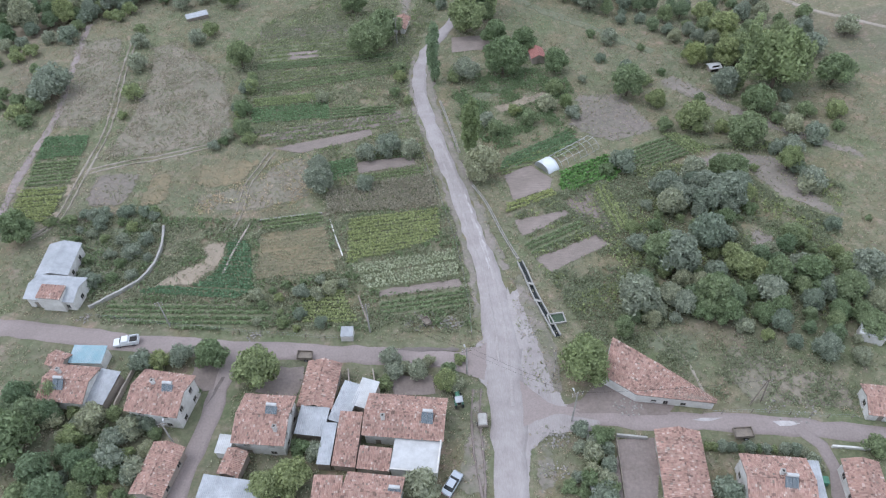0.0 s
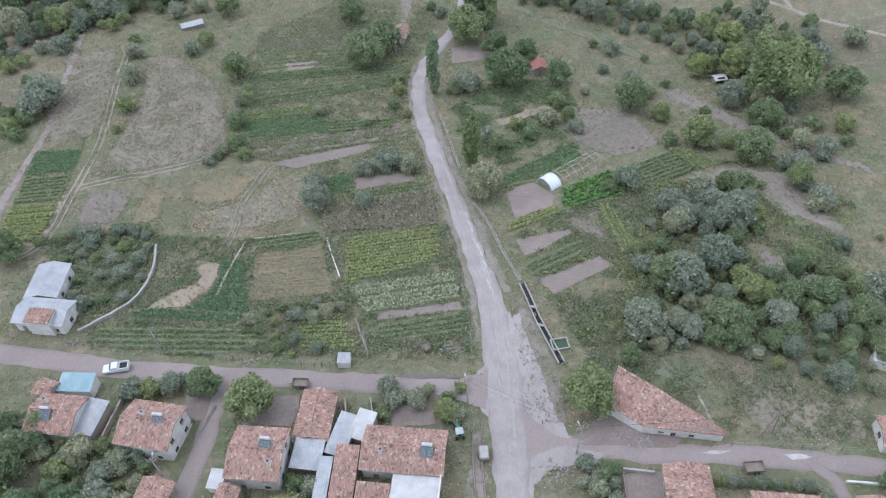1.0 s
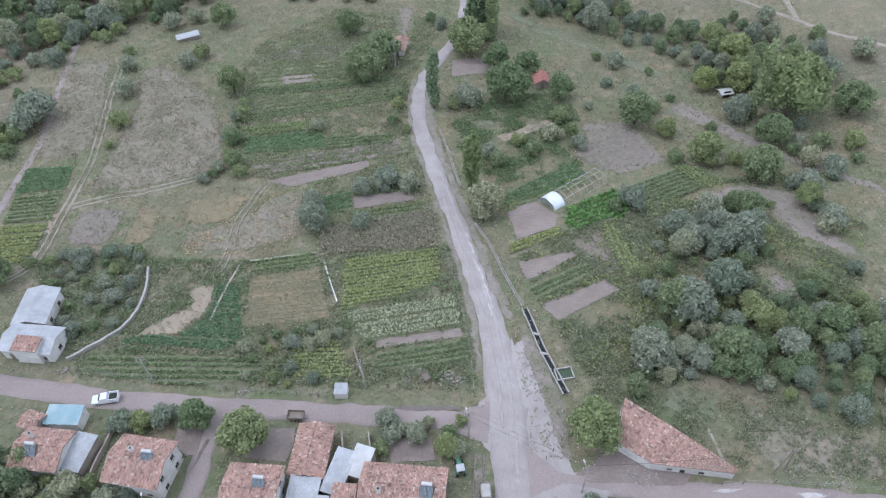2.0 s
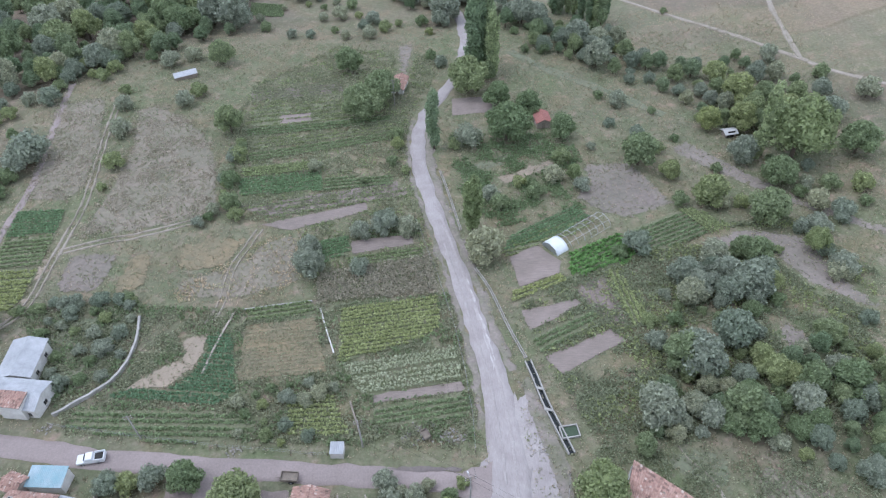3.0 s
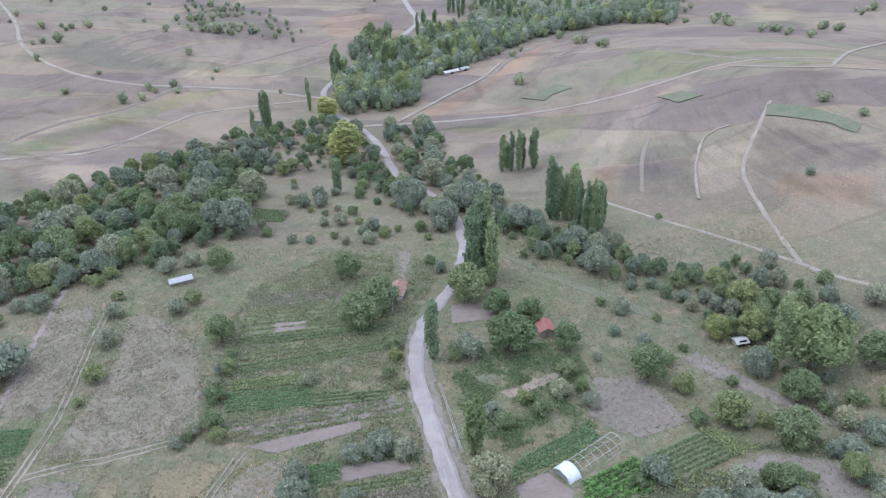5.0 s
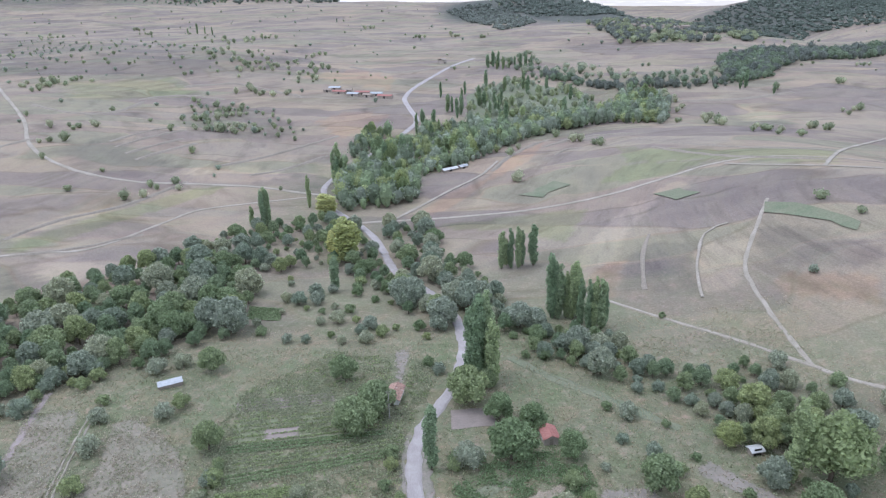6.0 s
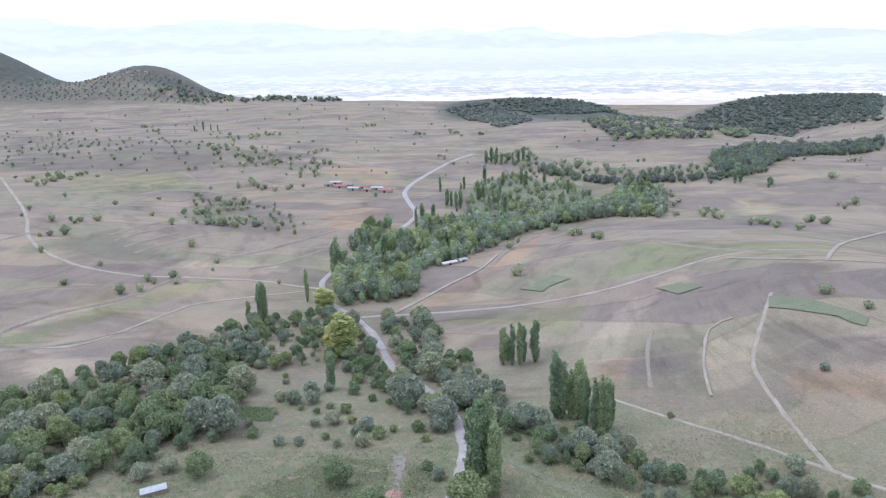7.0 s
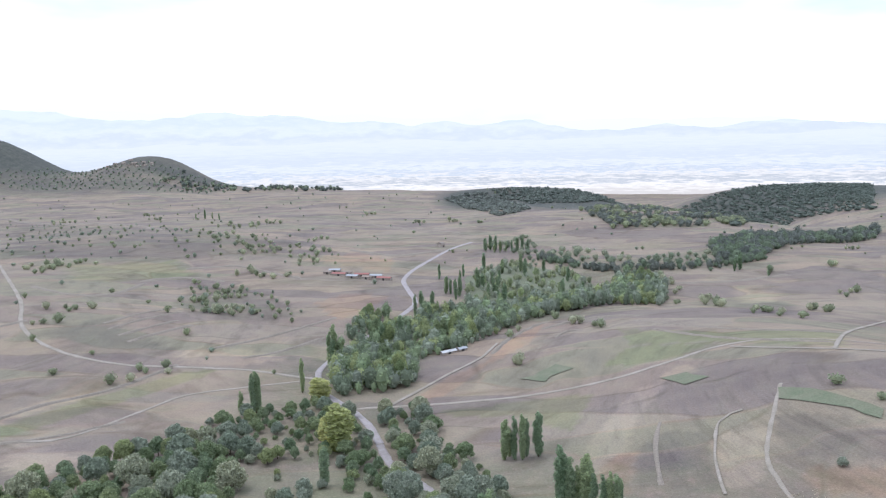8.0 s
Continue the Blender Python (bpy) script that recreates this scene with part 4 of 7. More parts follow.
# more strips of the upper gardens
for k, (outline, soil, crop, gap, size, tall, words) in enumerate((
        ([(-54.5, 202.2), (-29.4, 207.1), (-21.7, 196.9), (-51.2, 193.5)], CROP_SOIL, WEED, 1.7, 0.36, 0.35, "thin weedy rows in a garden strip"),
        ([(-53.0, 190.2), (-28.2, 194.5), (-12.9, 183.9), (-33.0, 179.0), (-51.9, 180.1)], CROP_SOIL, CROP_GREEN, 2.6, 0.40, 0.4, "widely spaced green rows in a garden strip"),
        ([(-50.3, 146.1), (-29.5, 147.6), (-7.0, 151.8), (-7.3, 147.4), (-23.7, 144.1), (-40.6, 140.5)], SOIL, CROP_GREEN, 2.2, 0.38, 0.35, "sparse green rows on reddish soil"),
        ([(-16.5, 136.1), (-4.2, 138.3), (-4.9, 133.0), (-17.6, 132.7)], CROP_SOIL, CROP_GREEN, 1.5, 0.4, 0.5, "green vegetable rows in a small plot"),
        ([(-48.5, 173.8), (-12.0, 180.0), (-12.2, 176.6), (-49.3, 168.2)], CROP_SOIL, CROP_LIGHT, 1.8, 0.36, 0.4, "pale green rows in a garden strip"),
        ([(12.4, 126.6), (23.3, 133.4), (36.7, 136.5), (33.2, 131.7), (22.5, 127.7), (14.6, 123.7)], CROP_SOIL, CROP_GREEN, 1.4, 0.38, 0.4, "green rows beside the greenhouse"))):
    drape("field", outline, soil, "garden soil under " + words, 0.10, 1.5, 0.6, seed=600 + k, feather=1.5)
    plant_rows(outline, gap, 0.34, size, tall, crop, words, 600 + k, leaves=5, skip=0.2)


# ---- fields, banks and tracks of the open country ----
def bank(line, width, rise, label, seed, mat=BANK_GRASS):
    """A grassy terrace bank: a low ridge with one steep and one gentle side."""
    rnd = random.Random(seed)
    pts = spline(line, 7.0)
    verts, faces = [], []
    for k, p in enumerate(pts):
        q = pts[min(k + 1, len(pts) - 1)] - pts[max(k - 1, 0)]
        q = q / np.linalg.norm(q)
        n = np.array((q[1], -q[0]))
        end = 0.15 if k in (0, len(pts) - 1) else 1.0
        w, h = width * rnd.uniform(0.7, 1.3), rise * rnd.uniform(0.6, 1.2) * end
        for u, up in ((-0.5, -0.5), (-0.32, 0.25), (-0.05, h), (0.18, h * 0.8), (0.5, -0.5)):
            x, y = p[0] + n[0] * u * w, p[1] + n[1] * u * w
            verts.append((x, y, ground_z(x, y) + up))
        if k:
            a = (k - 1) * 5
            faces += [(a + i, a + i + 1, a + i + 6, a + i + 5) for i in range(4)]
    return tagged(mesh_object("bank", verts, faces, mat), label, "bank", kind="structure")


# soils of the open fields, each against the common dry pasture
MAUVE_SOIL, STRAW_SOIL, PALE_SOIL, GREEN_SOIL, RUDDY_SOIL, SCRUB_SOIL = (0.76, 0.75, 0.78), (1.26, 1.22, 1.13), (1.20, 1.17, 1.14), (0.86, 0.94, 0.76), (1.10, 0.97, 0.89), (0.76, 0.77, 0.77)


def soil_tints(fields):
    gx, gy = (a.ravel() for a in np.meshgrid(GXA, GYA))
    tint = np.ones((len(gx), 4))
    tint[:, :3] = (0.97, 0.955, 0.945)
    for soil, outline in fields:
        tint[inside_many(gx, gy, outline), :3] = soil
    ground.data.attributes.new("soil_tint", "FLOAT_COLOR", "POINT").data.foreach_set("color", tint.ravel())


soil_tints((
    (MAUVE_SOIL, [(-254.5, 514.9), (-232.9, 555.8), (-172.4, 497.6), (-157.3, 484.7), (-184.2, 460.1), (-219.1, 469.4)]),
    (STRAW_SOIL, [(-207.7, 359.5), (-198.2, 389.3), (-176.3, 414.6), (-168.9, 407.6), (-190.3, 379.1), (-201.4, 348.1)]),
    (PALE_SOIL, [(-177.3, 336.8), (-156.0, 329.3), (-140.3, 318.6), (-149.4, 300.0), (-170.4, 311.8)]),
    (GREEN_SOIL, [(-200.5, 346.6), (-188.2, 374.8), (-171.8, 403.5), (-144.3, 442.6), (-125.2, 459.5), (-127.1, 441.2), (-158.2, 391.9), (-178.2, 354.2), (-194.4, 335.7)]),
    (STRAW_SOIL, [(-157.3, 484.7), (-138.0, 509.6), (-87.0, 483.2), (-112.1, 463.6), (-147.2, 463.3)]),
    (MAUVE_SOIL, [(-185.5, 319.9), (-171.6, 311.9), (-149.9, 298.8), (-150.9, 294.1), (-168.0, 289.0)]),
    (RUDDY_SOIL, [(-137.8, 867.6), (-76.1, 925.4), (-31.4, 859.6), (-35.0, 781.9), (-93.9, 827.6)]),
    (RUDDY_SOIL, [(-94.3, 644.6), (-68.6, 688.7), (-30.4, 662.9), (-51.9, 608.3), (-68.3, 586.1)]),
    (GREEN_SOIL, [(-374.0, 786.7), (-281.8, 827.8), (-233.3, 767.0), (-273.3, 719.7), (-335.4, 715.2)]),
    (SCRUB_SOIL, [(-862.1, 1527.5), (-418.8, 1235.6), (-254.9, 1027.1), (-145.2, 1017.7), (-185.2, 874.7), (-311.2, 823.7), (-475.9, 843.6)]),
    (SCRUB_SOIL, [(-227.3, 710.0), (-174.7, 714.1), (-125.9, 655.8), (-95.5, 602.8), (-124.3, 575.2), (-156.3, 580.9), (-201.9, 614.2)]),
    (PALE_SOIL, [(53.1, 280.9), (71.1, 321.0), (91.6, 350.7), (108.0, 369.1), (116.6, 364.9), (90.1, 326.4), (68.9, 278.1)]),
    (RUDDY_SOIL, [(56.1, 274.6), (74.4, 299.7), (82.5, 299.5), (68.1, 263.2)]),
    (MAUVE_SOIL, [(71.9, 271.1), (84.2, 301.9), (100.9, 312.8), (110.7, 300.3), (97.7, 259.7)]),
    (RUDDY_SOIL, [(126.9, 264.3), (156.4, 248.9), (146.9, 233.3), (123.4, 248.8)]),
    (GREEN_SOIL, [(131.2, 497.5), (184.1, 456.4), (261.6, 459.0), (209.7, 372.9), (167.3, 432.3), (125.2, 449.7)]),
    (STRAW_SOIL, [(116.9, 379.4), (135.2, 389.5), (136.3, 372.7), (123.4, 364.3)]),
    (MAUVE_SOIL, [(139.6, 303.3), (155.5, 289.8), (168.1, 267.9), (159.5, 253.8), (128.8, 270.5), (131.3, 287.4)]),
    (GREEN_SOIL, [(4.3, 368.9), (60.7, 376.7), (83.2, 371.7), (62.5, 328.1), (40.2, 355.8), (18.1, 359.3)]),
    (RUDDY_SOIL, [(-11.8, 383.2), (15.6, 428.5), (37.9, 453.4), (58.4, 505.3), (89.1, 546.7), (74.8, 496.9), (37.0, 443.0), (11.1, 396.6), (-4.4, 382.0)]),
    (MAUVE_SOIL, [(249.8, 590.8), (301.6, 600.3), (279.6, 540.8), (229.5, 534.7)]),
    (STRAW_SOIL, [(286.4, 664.1), (319.3, 645.5), (289.4, 594.9), (264.5, 602.8)]),
    (GREEN_SOIL, [(124.1, 445.5), (165.3, 427.4), (142.5, 410.0), (118.8, 405.1), (99.2, 414.9)]),
    (PALE_SOIL, [(112.6, 299.1), (130.8, 293.6), (111.2, 258.5), (99.4, 259.0)])))
drape("field", CREEK_MEADOW, LAWN, "green valley meadow between trees", 0.45, 9, 1.6, seed=727)
for k, (w, h, line) in enumerate((
        (5, 1.0, [(-217.8, 523.4), (-206.8, 557.9), (-190.5, 592.4)]), (5, 1.0, [(-206.0, 510.0), (-194.8, 535.6), (-183.1, 562.1)]), (5, 1.0, [(-194.8, 497.9), (-181.9, 526.6), (-169.4, 551.2)]),
        (5, 1.0, [(-227.6, 537.9), (-215.6, 576.5), (-199.6, 607.0)]), (4.5, 1.0, [(-205.6, 355.6), (-193.3, 385.2), (-170.3, 411.3), (-155.3, 445.5), (-150.1, 461.5)]),
        (6, 1.2, [(-290.9, 511.9), (-281.1, 537.3)]), (5, 1.0, [(-141.7, 495.0), (-114.4, 526.7), (-88.0, 566.9), (-69.2, 595.1)]), (5, 0.9, [(-115.9, 480.2), (-96.8, 496.2), (-71.1, 535.6)]),
        (7, 1.2, [(-353.5, 677.9), (-300.6, 639.8), (-270.7, 647.9), (-265.5, 712.8)]), (9, 1.5, [(-252.2, 791.3), (-203.3, 811.4), (-147.3, 773.3), (-120.2, 750.3)]),
        (14, 2.6, [(-890.8, 1579.5), (-718.7, 1467.1), (-570.2, 1375.3), (-402.5, 1162.2)]), (8, 1.4, [(-273.3, 719.7), (-240.1, 751.4), (-197.4, 739.4)]), (4, 0.8, [(-193.2, 333.6), (-165.5, 344.1), (-141.9, 364.4)]),
        (12, 2.0, [(-186.5, 1318.0), (-41.6, 1185.4), (62.5, 1097.5)]), (10, 1.5, [(-92.3, 948.0), (-32.8, 902.7), (31.1, 935.3)]), (6, 1.2, [(85.4, 525.3), (128.6, 551.4), (160.4, 542.3)]),
        (5, 1.2, [(43.0, 468.9), (58.4, 505.3), (84.1, 542.2), (94.2, 551.5)]), (5, 0.9, [(150.4, 523.2), (198.0, 463.7), (258.1, 453.1)]), (5, 0.9, [(150.7, 485.8), (182.4, 428.4), (220.8, 396.5)]),
        (2.6, 0.5, [(98.7, 321.2), (89.5, 299.4), (81.4, 269.5)]), (9, 1.5, [(237.1, 704.3), (294.2, 695.2), (362.9, 711.6)]), (4, 1.1, [(87.8, 493.5), (98.2, 507.0), (110.7, 510.2)]))):
    bank(line, w, h, "low grassy bank between dry fields", 800 + k)
for k, (w, words, line) in enumerate((
        (2.2, "ruddy dirt track up the slope", [(-19.1, 379.2), (-4.4, 402.8), (12.2, 429.4), (35.0, 461.6), (49.4, 495.3)]), (1.2, "faint pale wheel track over dry pasture", [(98.7, 257.2), (105.0, 280.3), (118.4, 308.3), (130.1, 313.7)]),
        (2.4, "pale dirt track along the hill", [(168.3, 410), (189.3, 380), (203.4, 364), (220.1, 352)]), (2.4, "pale dirt track along the hill", [(201.2, 368.4), (266.4, 460.8), (336.9, 523.2)]))):
    lane("path", line, w, TRACK, words, 0.45, 6, "track", 0.3, 60 + k)
# ---- where plants stand: x, y and crown width or height ----
VILLAGE_TREES = [(23.5, 65.8, 10.0), (-70.7, 63.3, 10.8), (-61.5, 48.8, 12.7), (-33.2, 68.1, 9.3), (-42.3, 72.0, 6.5), (-92.4, 108.1, 8.5), (-0.2, 64.9, 4.8),
                 (-71.4, 55.3, 9.0), (-24.6, 47.3, 7.7), (-28.1, 45.9, 5.1), (-56.6, 49.6, 6.1)]
VILLAGE_BUSHES = [(-11.0, 65.4, 3.7), (-54.8, 56.2, 5.5), (-52.3, 59.5, 4.7), (-60.0, 59.9, 4.7), (-54.4, 52.1, 5.4), (24.3, 53.2, 4.5), (22.5, 50.2, 3.6),
                  (21.2, 45.9, 3.9), (23.8, 43.8, 4.2), (41.1, 42.7, 5.0), (66.5, 49.4, 4.8), (-4.6, 45.3, 5.1), (-51.9, 71.9, 5.1), (-48.2, 72.7, 4.1),
                  (-55.0, 71.6, 4.6), (18.0, 44.7, 3.4), (-21.4, 52.1, 3.6), (-24.2, 53.2, 4.1), (-62.3, 56.5, 5.5), (-44.1, 65.5, 2.5), (-49.5, 50.1, 4.4),
                  (-9.1, 67.7, 4.0), (-5.2, 67.6, 3.5)]
GARDEN_TREES = [(-56.1, 177.4, 13.0), (-26.5, 212.7, 7.4), (-15.4, 192.7, 9.9), (-20.6, 183.9, 9.6), (9.4, 196.5, 11.1), (18.8, 170.2, 10.1), (33.4, 170.3, 8.2),
                (25.6, 182.5, 7.0), (50.9, 157.1, 9.0), (63.8, 140.7, 9.5), (74.4, 133.2, 8.7), (57.0, 151.5, 6.1), (87.0, 177.9, 12.1), (94.0, 174.0, 8.9),
                (106.5, 158.3, 8.8), (82.4, 147.4, 7.8), (-67.3, 219.8, 7.5), (85.8, 187.2, 9.5), (15.8, 204.3, 10.1), (17.7, 188.2, 7.1)]
GARDEN_LIGHT_TREES = [(90.5, 158.3, 13.0), (73.6, 174.2, 7.5), (33.8, 152.5, 4.3), (57.8, 151.6, 4.6), (80.7, 122.1, 4.5)]
GARDEN_GREY_TREES = [(9.5, 124.1, 9.5), (-28.9, 127.9, 6.5), (-28.0, 121.3, 5.6), (58.3, 113.6, 8.5), (51.0, 109.8, 8.3), (62.0, 109.8, 7.2), (77.2, 157.8, 6.1)]
GARDEN_BUSHES = [(-18.1, 133.5, 5.1), (-12.3, 135.4, 5.6), (-7.2, 134.3, 5.6), (-10.5, 173.0, 5.0), (-51.4, 164.9, 5.7), (-51.7, 154.3, 5.9), (-49.8, 145.3, 5.7),
                 (-48.0, 141.1, 4.5), (31.6, 159.2, 6.1), (23.4, 145.5, 5.7), (14.5, 141.8, 5.6), (12.3, 145.4, 4.7), (8.5, 168.1, 6.7), (4.8, 167.3, 4.3),
                 (-83.4, 153.1, 3.5), (-91.8, 200.4, 4.3), (-89.1, 190.8, 5.7), (-85.5, 177.2, 6.3), (-82.7, 162.2, 7.0), (-104.8, 166.5, 9.9), (-106.1, 163.0, 8.4),
                 (-71.8, 191.7, 5.8), (-69.4, 197.8, 6.6), (-17.5, 121.4, 3.8), (113.7, 196.5, 5.6), (103.6, 210.8, 5.3), (80.9, 247.3, 3.2), (138.6, 258.6, 3.7)]
SLOPE_BUSHES = [(120.2, 182.4, 7.7), (84.1, 128.4, 5.2), (82.3, 120.4, 4.1), (83.1, 114.6, 6.5), (81.0, 129.0, 4.3), (81.6, 113.6, 5.4), (42.6, 124.3, 5.7),
                (38.8, 122.6, 4.5), (56.8, 140.5, 5.1), (65.8, 139.0, 5.0), (70.9, 139.0, 4.5), (85.9, 142.3, 4.4), (87.9, 137.7, 5.0), (91.6, 133.3, 5.4),
                (101.2, 143.8, 6.4), (93.9, 144.7, 6.5), (34.8, 147.4, 3.9), (20.0, 150.0, 4.8), (28.2, 151.3, 5.3), (-10.4, 168.3, 4.4), (-11.6, 161.2, 4.2),
                (-8.0, 157.0, 3.3), (-18.1, 153.5, 2.7), (-31.0, 159.3, 3.3), (-83.3, 218.2, 5.4), (-76.7, 222.8, 4.7), (51.9, 187.1, 4.8), (47.3, 191.3, 3.6)]
POPLARS = [(7.6, 133.5, 16.8), (-0.6, 167.3, 19.6), (13.7, 210.1, 22.5), (16.1, 211.5, 22.7), (11.5, 211.8, 19.0), (17.7, 206.0, 17.6), (42.8, 251.9, 18.8),
           (45.4, 251.6, 17.3), (48.0, 251.3, 16.6), (50.3, 250.1, 17.6), (51.9, 246.0, 16.4), (53.8, 242.1, 16.9), (55.7, 241.1, 18.1), (57.7, 240.9, 16.2),
           (-83.8, 373.0, 18.9), (-89.6, 373.3, 11.8), (-82.9, 375.9, 17.1), (-66.1, 410.3, 17.6), (31.4, 304.9, 14.0), (34.9, 304.2, 16.4), (38.0, 303.5, 18.1),
           (44.7, 305.2, 15.2), (-58.3, 465.0, 19.6), (-55.5, 464.8, 21.3), (-37.2, 287.0, 12.3), (81.6, 158.9, 18.0)]
YELLOW_POPLARS = [(-42.8, 330.5, 16.1), (-39.5, 325.8, 18.5), (-36.3, 324.1, 19.0), (-54.8, 396.5, 11.7)]
GREY_TREES = [(-4.9, 301.1, 8.1), (1.0, 294.9, 9.3), (6.6, 287.7, 9.1), (12.0, 282.0, 8.1), (-5.8, 270.9, 8.7), (-0.5, 263.4, 9.3), (4.4, 249.6, 8.9),
              (-9.1, 268.5, 6.5), (24.3, 257.2, 7.5), (27.7, 250.5, 8.1), (31.1, 245.1, 7.9), (35.9, 243.7, 6.7), (41.9, 227.2, 8.2), (46.3, 225.8, 7.4),
              (50.8, 220.8, 8.0), (55.6, 221.6, 7.3), (14.3, 263.8, 9.7), (18.6, 265.0, 8.5), (9.1, 266.3, 8.5), (35.5, 222.2, 7.3)]
BELT = [(20.0, 254.7), (36.3, 252.7), (46.7, 241.7), (62.3, 232.1), (62.6, 217.9), (73.2, 210.4), (95.4, 213.1), (103.9, 200.1), (111.1, 184.7), (104.7, 166.2),
        (90.8, 158.1), (82.8, 169.3), (72.6, 178.4), (69.9, 189.4), (56.5, 201.1), (41.7, 214.1), (29.8, 218.7), (26.0, 234.2)]
LEFT_WOOD = [(-172.8, 262.1), (-153.9, 274.7), (-147.6, 295.4), (-130.0, 311.1), (-109.4, 324.2), (-82.4, 316.1), (-72.8, 298.8), (-67.5, 267.6), (-66.9, 245.9),
             (-78.2, 236.4), (-88.4, 221.2), (-104.5, 216.2), (-114.0, 209.6), (-126.5, 197.1), (-133.2, 191.5)]
MID_WOOD = [(-109.8, 339.3), (-100.2, 359.9), (-75.3, 377.5), (-59.7, 391.7), (-27.9, 364.0), (-24.7, 330.6), (-14.7, 301.4), (-16.2, 278.9), (-34.3, 306.5),
            (-49.9, 314.4), (-63.7, 308.3), (-84.9, 316.2), (-104.3, 324.0)]
MID_WOOD_2 = [(-22.4, 368.0), (0.6, 374.1), (7.8, 326.8), (21.0, 296.7), (27.2, 264.7), (16.4, 235.2), (7.0, 240.9), (-0.8, 257.2), (-13.5, 264.0), (-9.9, 300.9)]
CREEK_WOOD = [(-47.1, 391.7), (-6.1, 416.2), (-4.6, 467.3), (38.5, 503.5), (83.9, 568.7), (158.3, 614.6), (194.2, 591.9), (233.0, 692.1), (210.4, 746.9), (161.3, 665.6),
              (125.3, 642.1), (72.0, 616.9), (38.1, 613.1), (4.5, 601.5), (-13.5, 558.6), (-28.2, 603.9), (-53.0, 565.8), (-58.0, 490.6)]
THICKET = [(30.5, 73.7), (35.3, 78.8), (36.3, 85.9), (46.0, 96.2), (55.0, 99.1), (58.2, 90.6), (74.8, 98.2), (81.9, 88.0), (80.9, 76.4), (72.2, 66.5), (61.5, 69.5),
           (48.6, 77.3), (40.0, 76.5)]
THICKET_2 = [(46.9, 114.0), (59.1, 120.9), (67.6, 122.7), (67.0, 109.8), (58.6, 95.5), (54.4, 100.9), (49.5, 104.8)]
FAR_BELT = [(91.7, 942.6), (153.2, 1055.5), (149.7, 893.8), (204.8, 951.4), (249.1, 828.2), (380.4, 871.3), (356.4, 818.4), (242.3, 768.0), (168.5, 849.0),
            (130.4, 820.6)]
FAR_WOOD = [(368.4, 918.3), (456.6, 1004.3), (725.9, 1125.9), (675.5, 1046.9), (462.5, 907.0), (354.0, 779.3), (325.9, 785.5)]
FAR_CREEK = [(141.0, 855.9), (198.7, 775), (237.5, 778.4), (313.8, 766), (364.9, 796.5)]
HILL_WOODS = [[(63.7, 1810.0), (152.6, 1873.4), (209.2, 1746.4), (222.4, 1442.5), (145.4, 1304.0)],
              [(181.0, 1870.2), (270.0, 1888.7), (446.7, 1893.4), (560, 1900), (380.8, 1614.8), (253.8, 1603.5)],
              [(785.5, 2137.7), (975.4, 2142.8), (1422.7, 2212.3), (893.7, 1389.2), (807.1, 1525.4), (485.1, 1105.7)]]
ORCHARD = [(-1253.1, 2264.5), (-1088.2, 2370.9), (-849.1, 2340), (-700, 2290), (-889.4, 2170.3), (-1211.6, 2178.2)]
FAR_VILLAGE_WOOD = [(198.8, 1228.1), (320.0, 1324.4), (772.7, 2111.6), (818.1, 1769.7), (512.4, 1123.1), (390.1, 1085.0), (289.3, 1095.6), (200.1, 1180.2)]
HEDGE_1 = [(-51.9, 171.4), (-53.2, 158.6), (-51.8, 146.3), (-56.0, 139.0)]
HEDGE_2 = [(-88.1, 112.5), (-75.3, 114.5), (-63.7, 114.8)]
# ---- trees and bushes ----
def ball(c, r, rng, seg=7, rings=5):
    v, f = [], []
    for j in range(rings + 1):
        th = math.pi * j / rings
        for i in range(seg):
            ph = 2 * math.pi * (i + 0.5 * (j % 2)) / seg
            k = rng.uniform(0.8, 1.08)
            v.append((c[0] + r[0] * k * math.sin(th) * math.cos(ph), c[1] + r[1] * k * math.sin(th) * math.sin(ph), c[2] + r[2] * k * math.cos(th)))
    for j in range(rings):
        for i in range(seg):
            a, b = j * seg + i, j * seg + (i + 1) % seg
            f.append((a, b, b + seg, a + seg))
    return v, f


def crown_mesh(name, lobes, count, size, mat, seed):
    """A crown of overlapping lobes: leaves on the outside of each, and a ragged leafy core."""
    rng = np.random.default_rng(seed)
    lobes = np.array(lobes)
    weight = lobes[:, 3] * lobes[:, 4]
    pick = rng.choice(len(lobes), int(count * 1.9), p=weight / weight.sum())
    d = rng.normal(0, 1, (len(pick), 3))
    d /= np.linalg.norm(d, axis=1)[:, None]
    c, r = lobes[pick, :3], lobes[pick][:, [3, 3, 4]]
    p = c + d * r * rng.uniform(0.72, 1.2, len(pick))[:, None]
    keep = np.ones(len(p), bool)
    for k, (x, y, z, rh, rv) in enumerate(lobes):
        q = (p - (x, y, z)) / (rh, rh, rv)
        keep &= ~(((q ** 2).sum(1) < 0.62) & (pick != k))
    p, d = p[keep][:count], d[keep][:count]
    verts, faces = leaf_cards(rng, p, d, size)
    verts = verts.tolist()
    for x, y, z, rh, rv in lobes:
        v, f = ball((x, y, z), (rh * 0.70, rh * 0.70, rv * 0.70), rng)
        o = len(verts)
        verts += v
        faces += [tuple(i + o for i in q) for q in f]
    me = bpy.data.meshes.new(name)
    me.from_pydata(verts, [], faces)
    me.materials.append(mat)
    return me


